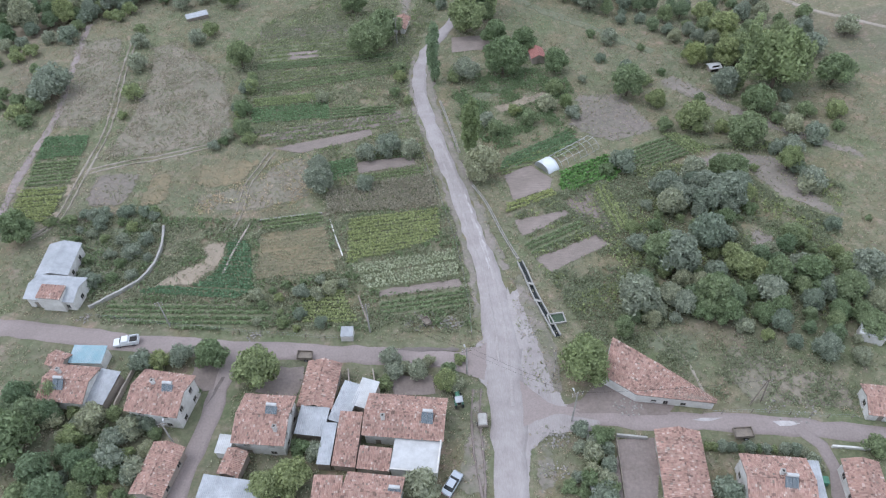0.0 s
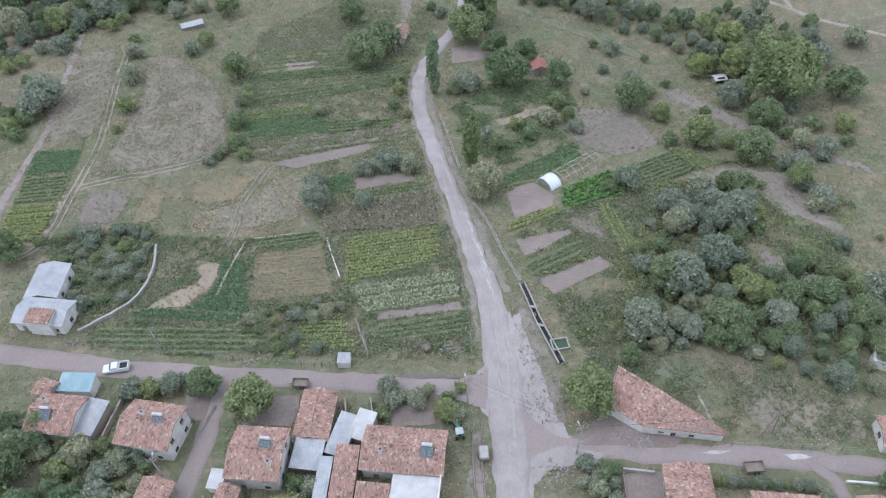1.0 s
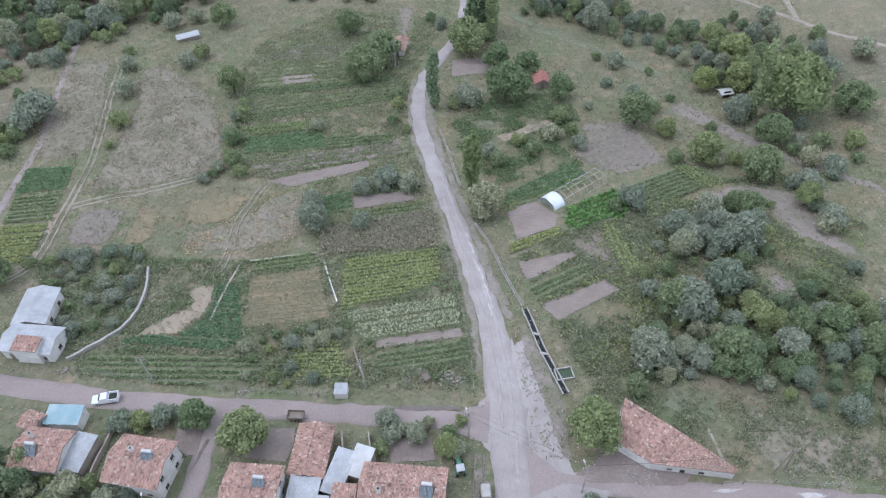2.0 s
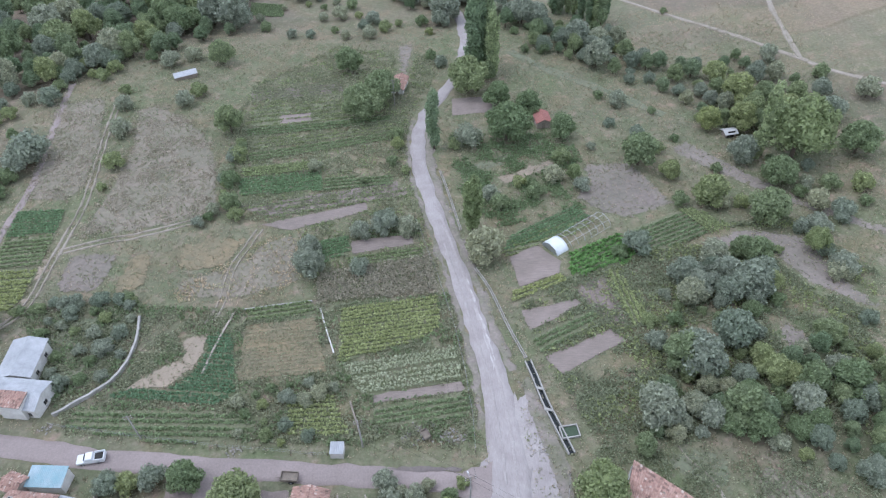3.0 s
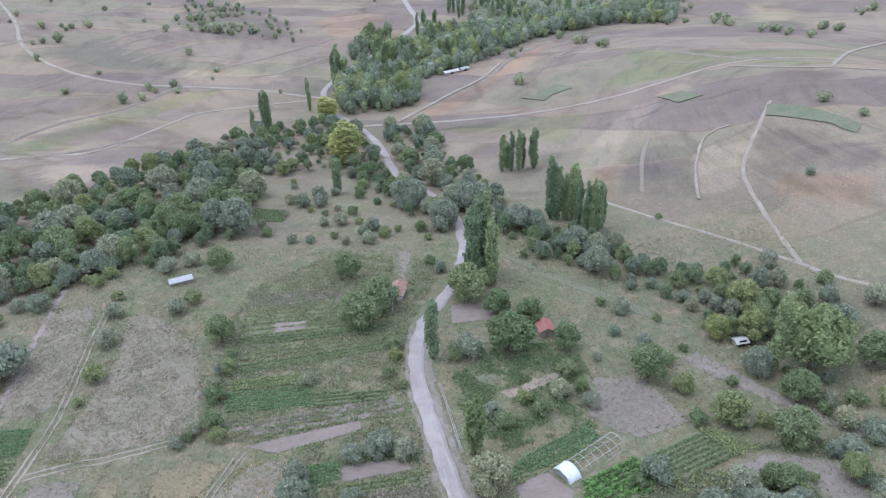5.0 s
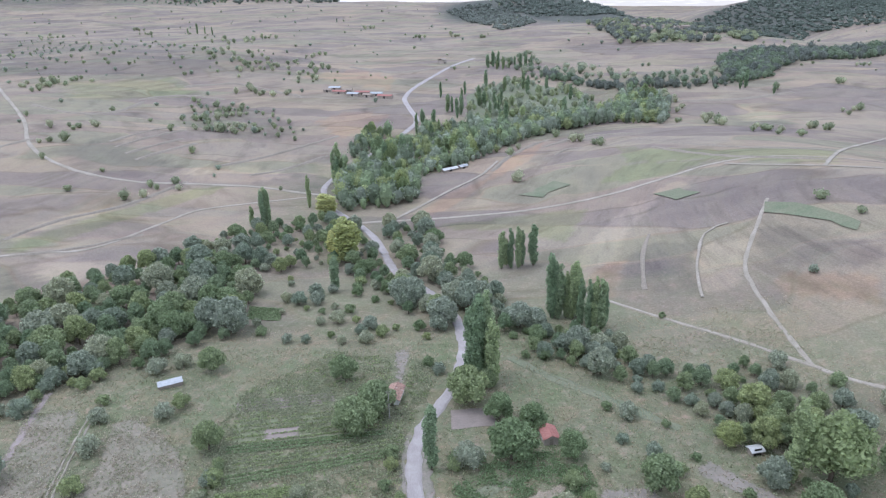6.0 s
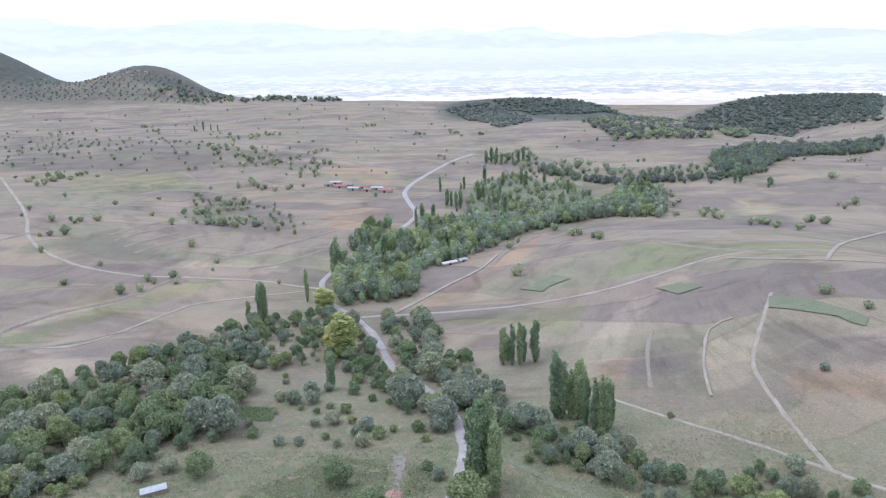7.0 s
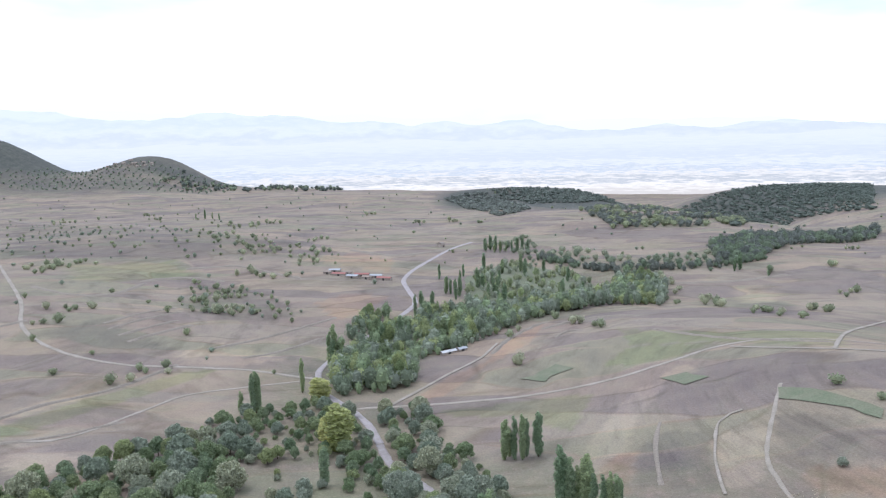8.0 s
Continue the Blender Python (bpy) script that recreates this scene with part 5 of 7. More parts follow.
def limb(verts, faces, a, b, ra, rb, seg=6):
    a, b = Vector(a), Vector(b)
    q = (b - a).to_track_quat("Z", "Y")
    o = len(verts)
    for p, r in ((a, ra), (b, rb)):
        for i in range(seg):
            t = 2 * math.pi * i / seg
            verts.append(tuple(p + q @ Vector((r * math.cos(t), r * math.sin(t), 0))))
    faces += [(o + i, o + (i + 1) % seg, o + seg + (i + 1) % seg, o + seg + i) for i in range(seg)]


def trunk_mesh(lobes, girth, fork, seed):
    rnd = random.Random(seed)
    verts, faces = [], []
    bend = (rnd.uniform(-0.2, 0.2), rnd.uniform(-0.2, 0.2))
    limb(verts, faces, (0, 0, -0.4), (0, 0, 0.25), girth * 1.35, girth, 8)
    limb(verts, faces, (0, 0, 0.25), (*bend, fork), girth, girth * 0.7, 8)
    for x, y, z, rh, rv in lobes:
        limb(verts, faces, (*bend, fork - 0.1), (x * 0.8, y * 0.8, max(z, fork + 0.3)), girth * 0.45, girth * 0.12)
    me = bpy.data.meshes.new("trunk")
    me.from_pydata(verts, [], faces)
    me.materials.append(BARK)
    return me


def round_lobes(seed, width, tall, n):
    """Lobes of a broad crown: a ring or two of billows round a middle one, never the same twice."""
    rnd = random.Random(seed)
    R = width / 2
    out = [(0, 0, tall * 0.60, R * 0.62, tall * 0.30)]
    for k in range(n):
        a = 2 * math.pi * k / n * 2.4 + rnd.uniform(-0.3, 0.3)
        up = 0.34 + 0.46 * k / n + rnd.uniform(-0.05, 0.05)
        reach = R * (0.66 - 0.55 * max(0, up - 0.52) / 0.4) * rnd.uniform(0.8, 1.12)
        s = R * rnd.uniform(0.30, 0.46)
        out.append((reach * math.cos(a), reach * math.sin(a), tall * up, s, s * rnd.uniform(0.85, 1.1)))
    out.append((rnd.uniform(-0.3, 0.3), rnd.uniform(-0.3, 0.3), tall * 0.84, R * 0.36, tall * 0.14))
    return out


def poplar_lobes(seed, tall):
    rnd = random.Random(seed)
    out, z = [], 1.6
    while z < tall - 0.6:
        f = (z - 1.2) / (tall - 1.2)
        r = 1.25 * (0.6 + 1.6 * f if f < 0.25 else (1.0 if f < 0.7 else 1.0 - 2.2 * (f - 0.7) ** 1.15)) + 0.1
        for _ in range(2 if f < 0.8 else 1):
            a = rnd.uniform(0, 6.28)
            out.append((r * 0.36 * math.cos(a), r * 0.36 * math.sin(a), z + rnd.uniform(-0.3, 0.3), r * rnd.uniform(0.6, 0.8), rnd.uniform(0.9, 1.4)))
        z += 0.95
    return out


def plant(name, lobes, count, size, mat, girth, fork, seed, label, category):
    root = tagged(new(name), label, category)
    t = new("trunk", trunk_mesh(lobes if name != "poplar_tree" else lobes[::3], girth, fork, seed))
    c = new("crown", crown_mesh("crown", lobes, count, size, mat, seed))
    t.parent = c.parent = root
    return root


WIDE = 6.0
SPREAD = 7.1
KINDS = {}


def kinds():
    for i in range(4):
        KINDS["round", i] = plant("broadleaf_tree", round_lobes(i, WIDE, 6.6, 11 + i % 3), 2600, 0.25, LEAF, 0.22, 2.0, i,
                                  "broad round green tree with a billowy crown", "tree")
        KINDS["dark", i] = plant("woodland_tree", round_lobes(20 + i, WIDE, 7.4, 12), 1700, 0.26, LEAF_DARK, 0.22, 2.2, i + 20,
                                 "dense dark green tree of the valley wood", "tree")
        KINDS["bush", i] = plant("bush" if i % 2 else "shrub", round_lobes(40 + i, 3.2, 2.5, 8), 800, 0.16, LEAF if i % 2 else LEAF_GREY, 0.06, 0.5, i + 40,
                                 "low spreading green bush among the gardens" if i % 2 else "low grey-green bush on dry ground", "bush")
    for i in range(2):
        KINDS["light", i] = plant("broadleaf_tree", round_lobes(60 + i, WIDE, 7.0, 12), 2500, 0.21, LEAF_LIGHT, 0.22, 2.0, i + 60,
                                  "yellowish green round tree on the slope", "tree")
        KINDS["grey", i] = plant("willow_tree", round_lobes(70 + i, WIDE, 6.4, 13), 2300, 0.26, LEAF_GREY, 0.2, 1.6, i + 70, "silvery grey-green willow tree", "tree")
        KINDS["poplar", i] = plant("poplar_tree", poplar_lobes(80 + i, 15), 2000, 0.24, LEAF_POPLAR, 0.2, 2.0, i + 80, "tall slender dark green poplar tree", "tree")
        KINDS["yellow", i] = plant("poplar_tree", poplar_lobes(90 + i, 12), 1300, 0.30, LEAF_YELLOW, 0.2, 2.0, i + 90, "tall poplar tree turning yellow", "tree")
    KINDS["lightpoplar", 0] = plant("poplar_tree", poplar_lobes(99, 9), 1300, 0.26, LEAF_LIGHT, 0.16, 1.2, 99, "slender light green poplar tree by the road", "tree")


kinds()
USED = set()
tree_rnd = random.Random(11)


def set_plant(kind, x, y, scale, tall=None, group=""):
    n = sum(1 for k in KINDS if k[0] == kind)
    key = (kind, tree_rnd.randrange(n))
    s = scale * tree_rnd.uniform(0.95, 1.05)
    m = pose(x, y, ground_z(x, y) - 0.05, 0, 0, tree_rnd.uniform(0, 360)) @ Matrix.Diagonal((s, s, (tall or s) * tree_rnd.uniform(0.95, 1.05), 1))
    if key in USED:
        ob = copy_thing(KINDS[key], m)
    else:
        USED.add(key)
        ob = KINDS[key]
        ob.matrix_basis = m
    if group:
        tagged(ob, group=group)
    return ob


def scatter(poly, gap, seed, limit=2000):
    """Random places inside an outline, none nearer to another than gap."""
    rnd = random.Random(seed)
    xs, ys = [p[0] for p in poly], [p[1] for p in poly]
    out, misses = [], 0
    cells = {}
    while misses < 400 and len(out) < limit:
        x, y = rnd.uniform(min(xs), max(xs)), rnd.uniform(min(ys), max(ys))
        i, j = int(x // gap), int(y // gap)
        if inside(x, y, poly) and all(math.hypot(x - a, y - b) > gap for u in (-1, 0, 1) for v in (-1, 0, 1) for a, b in cells.get((i + u, j + v), ())):
            cells.setdefault((i, j), []).append((x, y))
            out.append((x, y))
            misses = 0
        else:
            misses += 1
    return out


def wood(poly, gap, seed, mixture, low, high, group):
    for x, y in scatter(poly, gap, seed):
        if near_line(x, y, [p[:2] for p in MAIN + MAIN_FAR]) < 4:
            continue
        s = tree_rnd.uniform(low, high)
        set_plant(tree_rnd.choice(mixture), x, y, s, s * tree_rnd.uniform(0.85, 1.15), group)


for x, y, w in VILLAGE_TREES:
    if w > 9.5 and x < 0:
        for dx, dy, k in ((-0.24, 0.1, 0.55), (0.22, 0.2, 0.5), (0.05, -0.25, 0.55), (0.3, -0.2, 0.42), (-0.32, -0.24, 0.45), (0.0, 0.32, 0.42)):
            set_plant("dark", x + dx * w, y + dy * w, k * w / SPREAD * 1.1, group="village trees")
    else:
        set_plant("light" if 20 < x < 26 else "round", x, y, w / SPREAD, group="village trees")
for x, y, w in GARDEN_TREES:
    set_plant("round", x, y, w / SPREAD, group="garden trees")
for x, y, w in GARDEN_LIGHT_TREES:
    set_plant("light", x, y, w / SPREAD, group="garden trees")
for x, y, w in GARDEN_GREY_TREES + GREY_TREES:
    set_plant("grey", x, y, w / SPREAD, group="willows")
for x, y, w in VILLAGE_BUSHES + GARDEN_BUSHES + SLOPE_BUSHES:
    set_plant("bush", x, y, w / 3.8, group="garden bushes")
for k, (x, y, h) in enumerate(POPLARS):
    if k == 0:
        set_plant("lightpoplar", x, y, 1.45, h / 9, group="poplars")
    else:
        set_plant("poplar", x, y, 0.82 + h / 45, h / 15, group="poplars")
        if k in (2, 4, 6, 8, 9, 11, 13, 14, 18, 20, 22):
            set_plant("poplar", x + 2.2, y + 2.6, 0.9, h / 18, group="poplars")
for x, y, h in YELLOW_POPLARS:
    set_plant("yellow", x, y, 2.0, h / 15, group="poplars")
wood(BELT, 4.6, 1, ["round", "dark", "dark", "grey", "bush"], 0.6, 1.05, "hedgerow trees")
wood(LEFT_WOOD, 5.2, 2, ["dark", "dark", "round", "grey"], 0.85, 1.45, "valley wood trees")
wood(MID_WOOD, 5.2, 3, ["dark", "round", "grey", "bush"], 0.6, 1.15, "valley wood trees")
wood(MID_WOOD_2, 5.4, 4, ["grey", "dark", "grey", "round", "bush"], 0.65, 1.2, "valley wood trees")
wood(THICKET, 2.9, 5, ["round", "grey", "dark", "round", "grey", "bush"], 0.5, 0.98, "thicket")
wood(THICKET_2, 2.9, 6, ["grey", "round", "grey", "bush"], 0.45, 0.85, "thicket")
for line, gap, s in ((HEDGE_1, 2.2, 0.8), (HEDGE_2, 2.0, 0.7)):
    for p in spline(line, gap):
        set_plant("bush", p[0] + tree_rnd.uniform(-0.8, 0.8), p[1] + tree_rnd.uniform(-0.8, 0.8), s * tree_rnd.uniform(0.7, 1.3), group="hedge bushes")


def far_wood(name, places, low, high, mats, label, seed, tallness=1.2, leaves=80):
    """Woods too far off to tell their trees apart: rough crowns of larger leaf clumps, in one sheet of foliage for each tint."""
    rng = np.random.default_rng(seed)
    stock = [([], []) for _ in mats]
    for x, y in places:
        V, Fc = stock[rng.integers(len(mats))]
        r = rng.uniform(low, high)
        tall = r * tallness * rng.uniform(0.8, 1.4)
        z = ground_z(x, y)
        v, f = ball((x, y, z + tall * 0.9), (r * 0.85, r * 0.85, tall * 0.95), rng, 7, 4)
        o = len(V)
        V += v
        Fc += [tuple(i + o for i in q) for q in f]
        d = rng.normal(0, 1, (leaves, 3))
        d[:, 2] = np.abs(d[:, 2]) * 0.9 - 0.25
        d /= np.linalg.norm(d, axis=1)[:, None]
        p = np.array((x, y, z + tall * 0.9)) + d * (r, r, tall) * rng.uniform(0.8, 1.2, leaves)[:, None]
        v, f = leaf_cards(rng, p, d, r * 0.19 * (80 / leaves) ** 0.4)
        o = len(V)
        V += v.tolist()
        Fc += [tuple(i + o for i in q) for q in f]
    for (V, Fc), mat in zip(stock, mats):
        if V:
            tagged(mesh_object(name, V, Fc, mat), label, "woodland", kind="stuff")


ROADWAY = [p[:2] for p in MAIN + MAIN_FAR]
far_wood("woodland", [p for p in scatter(CREEK_WOOD, 4.6, 21) if near_line(*p, ROADWAY) > 6], 1.8, 4.6, [LEAF, FAR_LEAF, LEAF_GREY, LEAF_POPLAR], "green wood along the valley creek", 1, 1.3)
far_wood("woodland", [p for p in scatter(CREEK_MEADOW, 7.5, 26) if noise.noise((p[0] / 25, p[1] / 25, 2)) > -0.12], 1.5, 4.0, [LEAF, FAR_LEAF, LEAF_GREY], "scattered trees in the green valley meadow", 6)
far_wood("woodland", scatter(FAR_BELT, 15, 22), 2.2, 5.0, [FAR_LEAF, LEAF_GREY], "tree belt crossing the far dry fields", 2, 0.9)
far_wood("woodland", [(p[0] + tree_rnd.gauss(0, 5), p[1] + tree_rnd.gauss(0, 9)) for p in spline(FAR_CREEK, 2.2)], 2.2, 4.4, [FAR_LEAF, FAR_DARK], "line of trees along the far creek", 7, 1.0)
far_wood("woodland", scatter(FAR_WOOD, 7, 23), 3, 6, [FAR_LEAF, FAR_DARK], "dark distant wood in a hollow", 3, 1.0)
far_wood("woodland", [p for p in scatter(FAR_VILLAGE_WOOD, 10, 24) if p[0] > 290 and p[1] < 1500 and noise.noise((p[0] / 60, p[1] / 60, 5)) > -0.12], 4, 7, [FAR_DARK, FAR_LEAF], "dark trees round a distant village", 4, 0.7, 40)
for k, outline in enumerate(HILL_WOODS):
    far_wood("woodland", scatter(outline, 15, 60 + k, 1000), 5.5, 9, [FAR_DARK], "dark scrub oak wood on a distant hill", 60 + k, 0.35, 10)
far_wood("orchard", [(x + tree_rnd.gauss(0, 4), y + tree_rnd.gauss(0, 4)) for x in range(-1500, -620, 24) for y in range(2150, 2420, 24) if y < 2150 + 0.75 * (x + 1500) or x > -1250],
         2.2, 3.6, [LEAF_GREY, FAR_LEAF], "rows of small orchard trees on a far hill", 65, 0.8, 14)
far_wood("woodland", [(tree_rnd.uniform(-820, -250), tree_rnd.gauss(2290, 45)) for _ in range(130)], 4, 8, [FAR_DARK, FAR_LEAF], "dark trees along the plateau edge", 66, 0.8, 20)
# tall trees that stand out of the creek wood
for cx, cy, n, sx, sy in ((-16, 428, 7, 7, 9), (-42, 578, 9, 9, 16), (-24, 470, 6, 14, 22), (20, 530, 6, 18, 20), (215, 690, 6, 10, 25), (-30, 520, 6, 12, 20)):
    for _ in range(n):
        w = tree_rnd.uniform(0.85, 1.25)
        set_plant(tree_rnd.choice(["round", "light", "dark"]), tree_rnd.gauss(cx, sx * 0.6), tree_rnd.gauss(cy, sy * 0.6), w, w * tree_rnd.uniform(1.4, 1.9), group="creek trees")
for _ in range(26):
    set_plant("poplar", tree_rnd.uniform(5, 150), tree_rnd.uniform(600, 790), 1.2, tree_rnd.uniform(0.7, 1.1), group="poplars")
for k in range(9):
    set_plant("poplar", 82 + 6.5 * k, 930 - 2.6 * k, 1.2, tree_rnd.uniform(0.75, 1.1), group="poplars")

# fruit trees and shrubs that fill the gardens and field edges
for outline, gap, lo, hi, seed in ((GRASS_PLOTS[0], 3.4, 0.5, 1.0, 31), (GREEN_SHRUBS, 2.6, 0.4, 0.8, 32), (SLOPE_SHRUBS, 5.5, 0.5, 1.2, 33), (UPPER_SHRUBS, 7.5, 0.5, 1.1, 34), (YARD_SHRUBS, 2.6, 0.5, 1.0, 35),
                                   (YARD_SHRUBS_B, 2.4, 0.5, 1.0, 36), (EDGE_SHRUBS, 3.0, 0.5, 1.0, 37), (LEFT_EDGE, 4.5, 0.8, 1.8, 38), (NECK_SHRUBS, 5.5, 0.6, 1.8, 39), (SLOPE_EDGE, 4.0, 0.6, 1.3, 40)):
    for x, y in scatter(outline, gap, seed):
        drift = noise.noise((x / 14, y / 14, seed))
        if near_line(x, y, [p[:2] for p in MAIN]) > 5 and (gap < 4 or drift > -0.02):
            set_plant("bush", x, y, tree_rnd.uniform(lo, hi), group="garden bushes")


# scattered thorn bushes on the open plateau
CLUMPS = [(-393, 778, 5), (-378, 794, 5), (-266, 526, 3), (-278, 572, 3), (-267, 586, 3), (-171, 422, 2), (-160, 443, 2), (-156, 455, 2), (-731, 1513, 9), (-614, 1632, 6), (-530, 1470, 5),
          (-339, 1269, 8), (-289, 1224, 9), (-266, 1295, 7), (-214, 940, 6), (-149, 1036, 5), (-126, 930, 4), (-124, 841, 5), (-136, 605, 4), (-198, 708, 4), (-190, 651, 3), (-151, 765, 5), (-174, 779, 4)]
CLUMPS_B = [(57, 442, 2), (70, 519, 2), (112, 527, 2), (122, 513, 2), (97, 569, 3), (179, 638, 6), (221, 628, 5), (225, 591, 5), (251, 552, 5), (305, 559, 4), (437, 757, 4), (521, 872, 4), (264, 525, 3),
            (352, 731, 3), (172, 303, 2), (374, 634, 4), (207, 662, 6), (417, 889, 7), (239, 709, 5), (-4, 1258, 4), (55, 1265, 4), (96, 1222, 3), (87, 968, 3), (-98, 1484, 5)]
far_rnd = random.Random(77)
spots, dots = [], []
for x, y, n in CLUMPS + CLUMPS_B:
    for _ in range(n):
        spots.append((x + far_rnd.gauss(0, 2.2 * n), y + far_rnd.gauss(0, 2.6 * n)))
for _ in range(420):
    y = far_rnd.uniform(430, 2000)
    x = far_rnd.uniform(-0.75, 0.75) * y
    if x < 0 or y > 800:
        dots.append((x, y))
for outline, gap, seed in (([(-862, 1527), (-419, 1236), (-255, 1027), (-145, 1018), (-185, 875), (-311, 824), (-476, 844)], 24, 81), ([(-227, 710), (-175, 714), (-126, 656), (-95, 603), (-124, 575), (-156, 581), (-202, 614)], 11, 82)):
    dots += [p for p in scatter(outline, gap, seed, 160) if noise.noise((p[0] / 60, p[1] / 60, 1)) > -0.2]
for cx, cy, n, rx, ry in ((-240, 1010, 22, 34, 50), (-190, 930, 16, 22, 34), (-385, 785, 16, 26, 14), (-150, 600, 14, 14, 12), (-185, 660, 14, 16, 16), (-140, 905, 12, 18, 24)):
    spots += [(far_rnd.gauss(cx, rx), far_rnd.gauss(cy, ry)) for _ in range(n)]
far_wood("shrubland", spots, 1.8, 3.6, [FAR_LEAF, LEAF_GREY], "dark thorn bushes in clumps on dry fields", 41, 0.9)
far_wood("shrubland", dots, 1.0, 2.6, [FAR_LEAF, LEAF_GREY], "small scattered thorn bushes on dry fields", 42, 0.9)
far_rows = [(22, 675), (26, 673), (30, 670), (34, 664), (-56, 462), (-52, 464), (43, 756), (-6, 597), (-1, 597), (5, 578), (12, 595), (-446, 1444), (-436, 1470), (-420, 1466), (-381, 1377),
            (92, 911), (99, 910), (82, 920), (320, 738), (327, 741), (340, 707), (-23, 515), (-16, 520), (-10, 512), (-28, 508)]
for x, y in far_rows:
    set_plant("poplar", x, y, 1.2, tree_rnd.uniform(0.7, 1.1), group="poplars")
# ---- building helpers ----
def part(name, bm, mat, parent, label=""):
    """One mesh object under a thing or a part."""
    me = bpy.data.meshes.new(name)
    bm.to_mesh(me)
    bm.free()
    me.materials.append(mat)
    ob = new(name, me)
    ob.parent = parent
    if label:
        tagged(ob, label)
    return ob


def box(bm, x0, y0, z0, x1, y1, z1, bevel=0.0):
    r = bmesh.ops.create_cube(bm, size=1)
    vs = r["verts"]
    for v in vs:
        v.co = Vector((x0 + (v.co.x + 0.5) * (x1 - x0), y0 + (v.co.y + 0.5) * (y1 - y0), z0 + (v.co.z + 0.5) * (z1 - z0)))
    if bevel:
        bmesh.ops.bevel(bm, geom=list({e for v in vs for e in v.link_edges}), offset=bevel, segments=1, affect="EDGES")
    return vs


def box_part(name, x0, y0, z0, x1, y1, z1, mat, parent, label="", bevel=0.0):
    bm = bmesh.new()
    box(bm, x0, y0, z0, x1, y1, z1, bevel)
    return part(name, bm, mat, parent, label)


def rod(bm, a, b, r0, r1=None, seg=8):
    a, b = Vector(a), Vector(b)
    r = bmesh.ops.create_cone(bm, cap_ends=True, segments=seg, radius1=r0, radius2=r0 if r1 is None else r1, depth=(b - a).length)
    m = Matrix.Translation((a + b) / 2) @ (b - a).to_track_quat("Z", "Y").to_matrix().to_4x4()
    bmesh.ops.transform(bm, matrix=m, verts=r["verts"])
    return r["verts"]


def rod_part(name, a, b, r0, mat, parent, label="", r1=None, seg=8):
    bm = bmesh.new()
    rod(bm, a, b, r0, r1, seg)
    return part(name, bm, mat, parent, label)


def low_ground(cx, cy, L, W, yaw):
    c, s = math.cos(radians(yaw)), math.sin(radians(yaw))
    return min(ground_z(cx + c * u - s * v, cy + s * u + c * v) for u in (-L / 2, 0, L / 2) for v in (-W / 2, 0, W / 2))


def thing(name, cx, cy, yaw, z, label, category, group=""):
    root = new(name)
    root.matrix_basis = pose(cx, cy, z, 0, 0, yaw)
    return tagged(root, label, category, group)


def tile_sheet(parent, p00, p10, p01, p11, rnd, gap=0.27, course=0.36):
    """Curved clay tiles laid in courses over a roof plane, some slipped or lifted."""
    p00, p10, p01, p11 = (Vector(p) for p in (p00, p10, p01, p11))
    n = (p10 - p00).cross(p01 - p00).normalized()
    if n.z < 0:
        n = -n
    cols = max(2, int((p10 - p00).length / gap))
    rows = max(2, int((p01 - p00).length / course))

    def at(u, v):
        return p00.lerp(p10, u).lerp(p01.lerp(p11, u), v)
    verts, faces = [], []
    for j in range(rows):
        for i in range(cols):
            if rnd.random() < 0.012:
                continue
            u0, u1, v0, v1 = i / cols, (i + 0.96) / cols, j / rows - 0.15 / rows, (j + 1) / rows
            dv = rnd.gauss(0, 0.07) / rows
            lift = rnd.uniform(0.0, 0.03)
            um = (u0 + u1) / 2
            o = len(verts)
            for v, up in ((v0 + dv, 0.055), (v1 + dv, 0.02)):
                v = min(max(v, -0.02), 1.0)
                for u, k in ((u0, 0.0), (um, 0.075), (u1, 0.0)):
                    verts.append(tuple(at(u, v) + n * (up + k + lift)))
            faces += [(o, o + 1, o + 4, o + 3), (o + 1, o + 2, o + 5, o + 4)]
    return tagged(mesh_object("tiles", verts, faces, TILES, parent), "mottled faded clay tiles", kind="stuff")


def ribbed(bm, p00, p10, p01, p11, gap=0.3, rise=0.05, thick=0.05):
    """A ribbed metal sheet between four corners."""
    p00, p10, p01, p11 = (Vector(p) for p in (p00, p10, p01, p11))
    n = (p10 - p00).cross(p01 - p00).normalized()
    if n.z < 0:
        n = -n
    cols = max(2, int((p10 - p00).length / gap * 2))
    rows = []
    for v in (0, 1):
        rows.append([p00.lerp(p10, i / cols).lerp(p01.lerp(p11, i / cols), v) + n * (rise if i % 2 else 0) for i in range(cols + 1)])
    top = [[bm.verts.new(p) for p in r] for r in rows]
    low = [[bm.verts.new(p - n * thick) for p in r] for r in rows]
    for i in range(cols):
        bm.faces.new((top[0][i], top[0][i + 1], top[1][i + 1], top[1][i]))
        bm.faces.new((low[0][i], low[1][i], low[1][i + 1], low[0][i + 1]))
        for r in (0, 1):
            bm.faces.new((top[r][i], top[r][i + 1], low[r][i + 1], low[r][i]))
    for i in (0, cols):
        bm.faces.new((top[0][i], top[1][i], low[1][i], low[0][i]))


def slab(bm, pts, thick):
    """A thick plate under a flat outline."""
    top = [bm.verts.new(p) for p in pts]
    low = [bm.verts.new((p[0], p[1], p[2] - thick)) for p in pts]
    bm.faces.new(top)
    bm.faces.new(low[::-1])
    for i in range(len(pts)):
        j = (i + 1) % len(pts)
        bm.faces.new((top[i], low[i], low[j], top[j]))


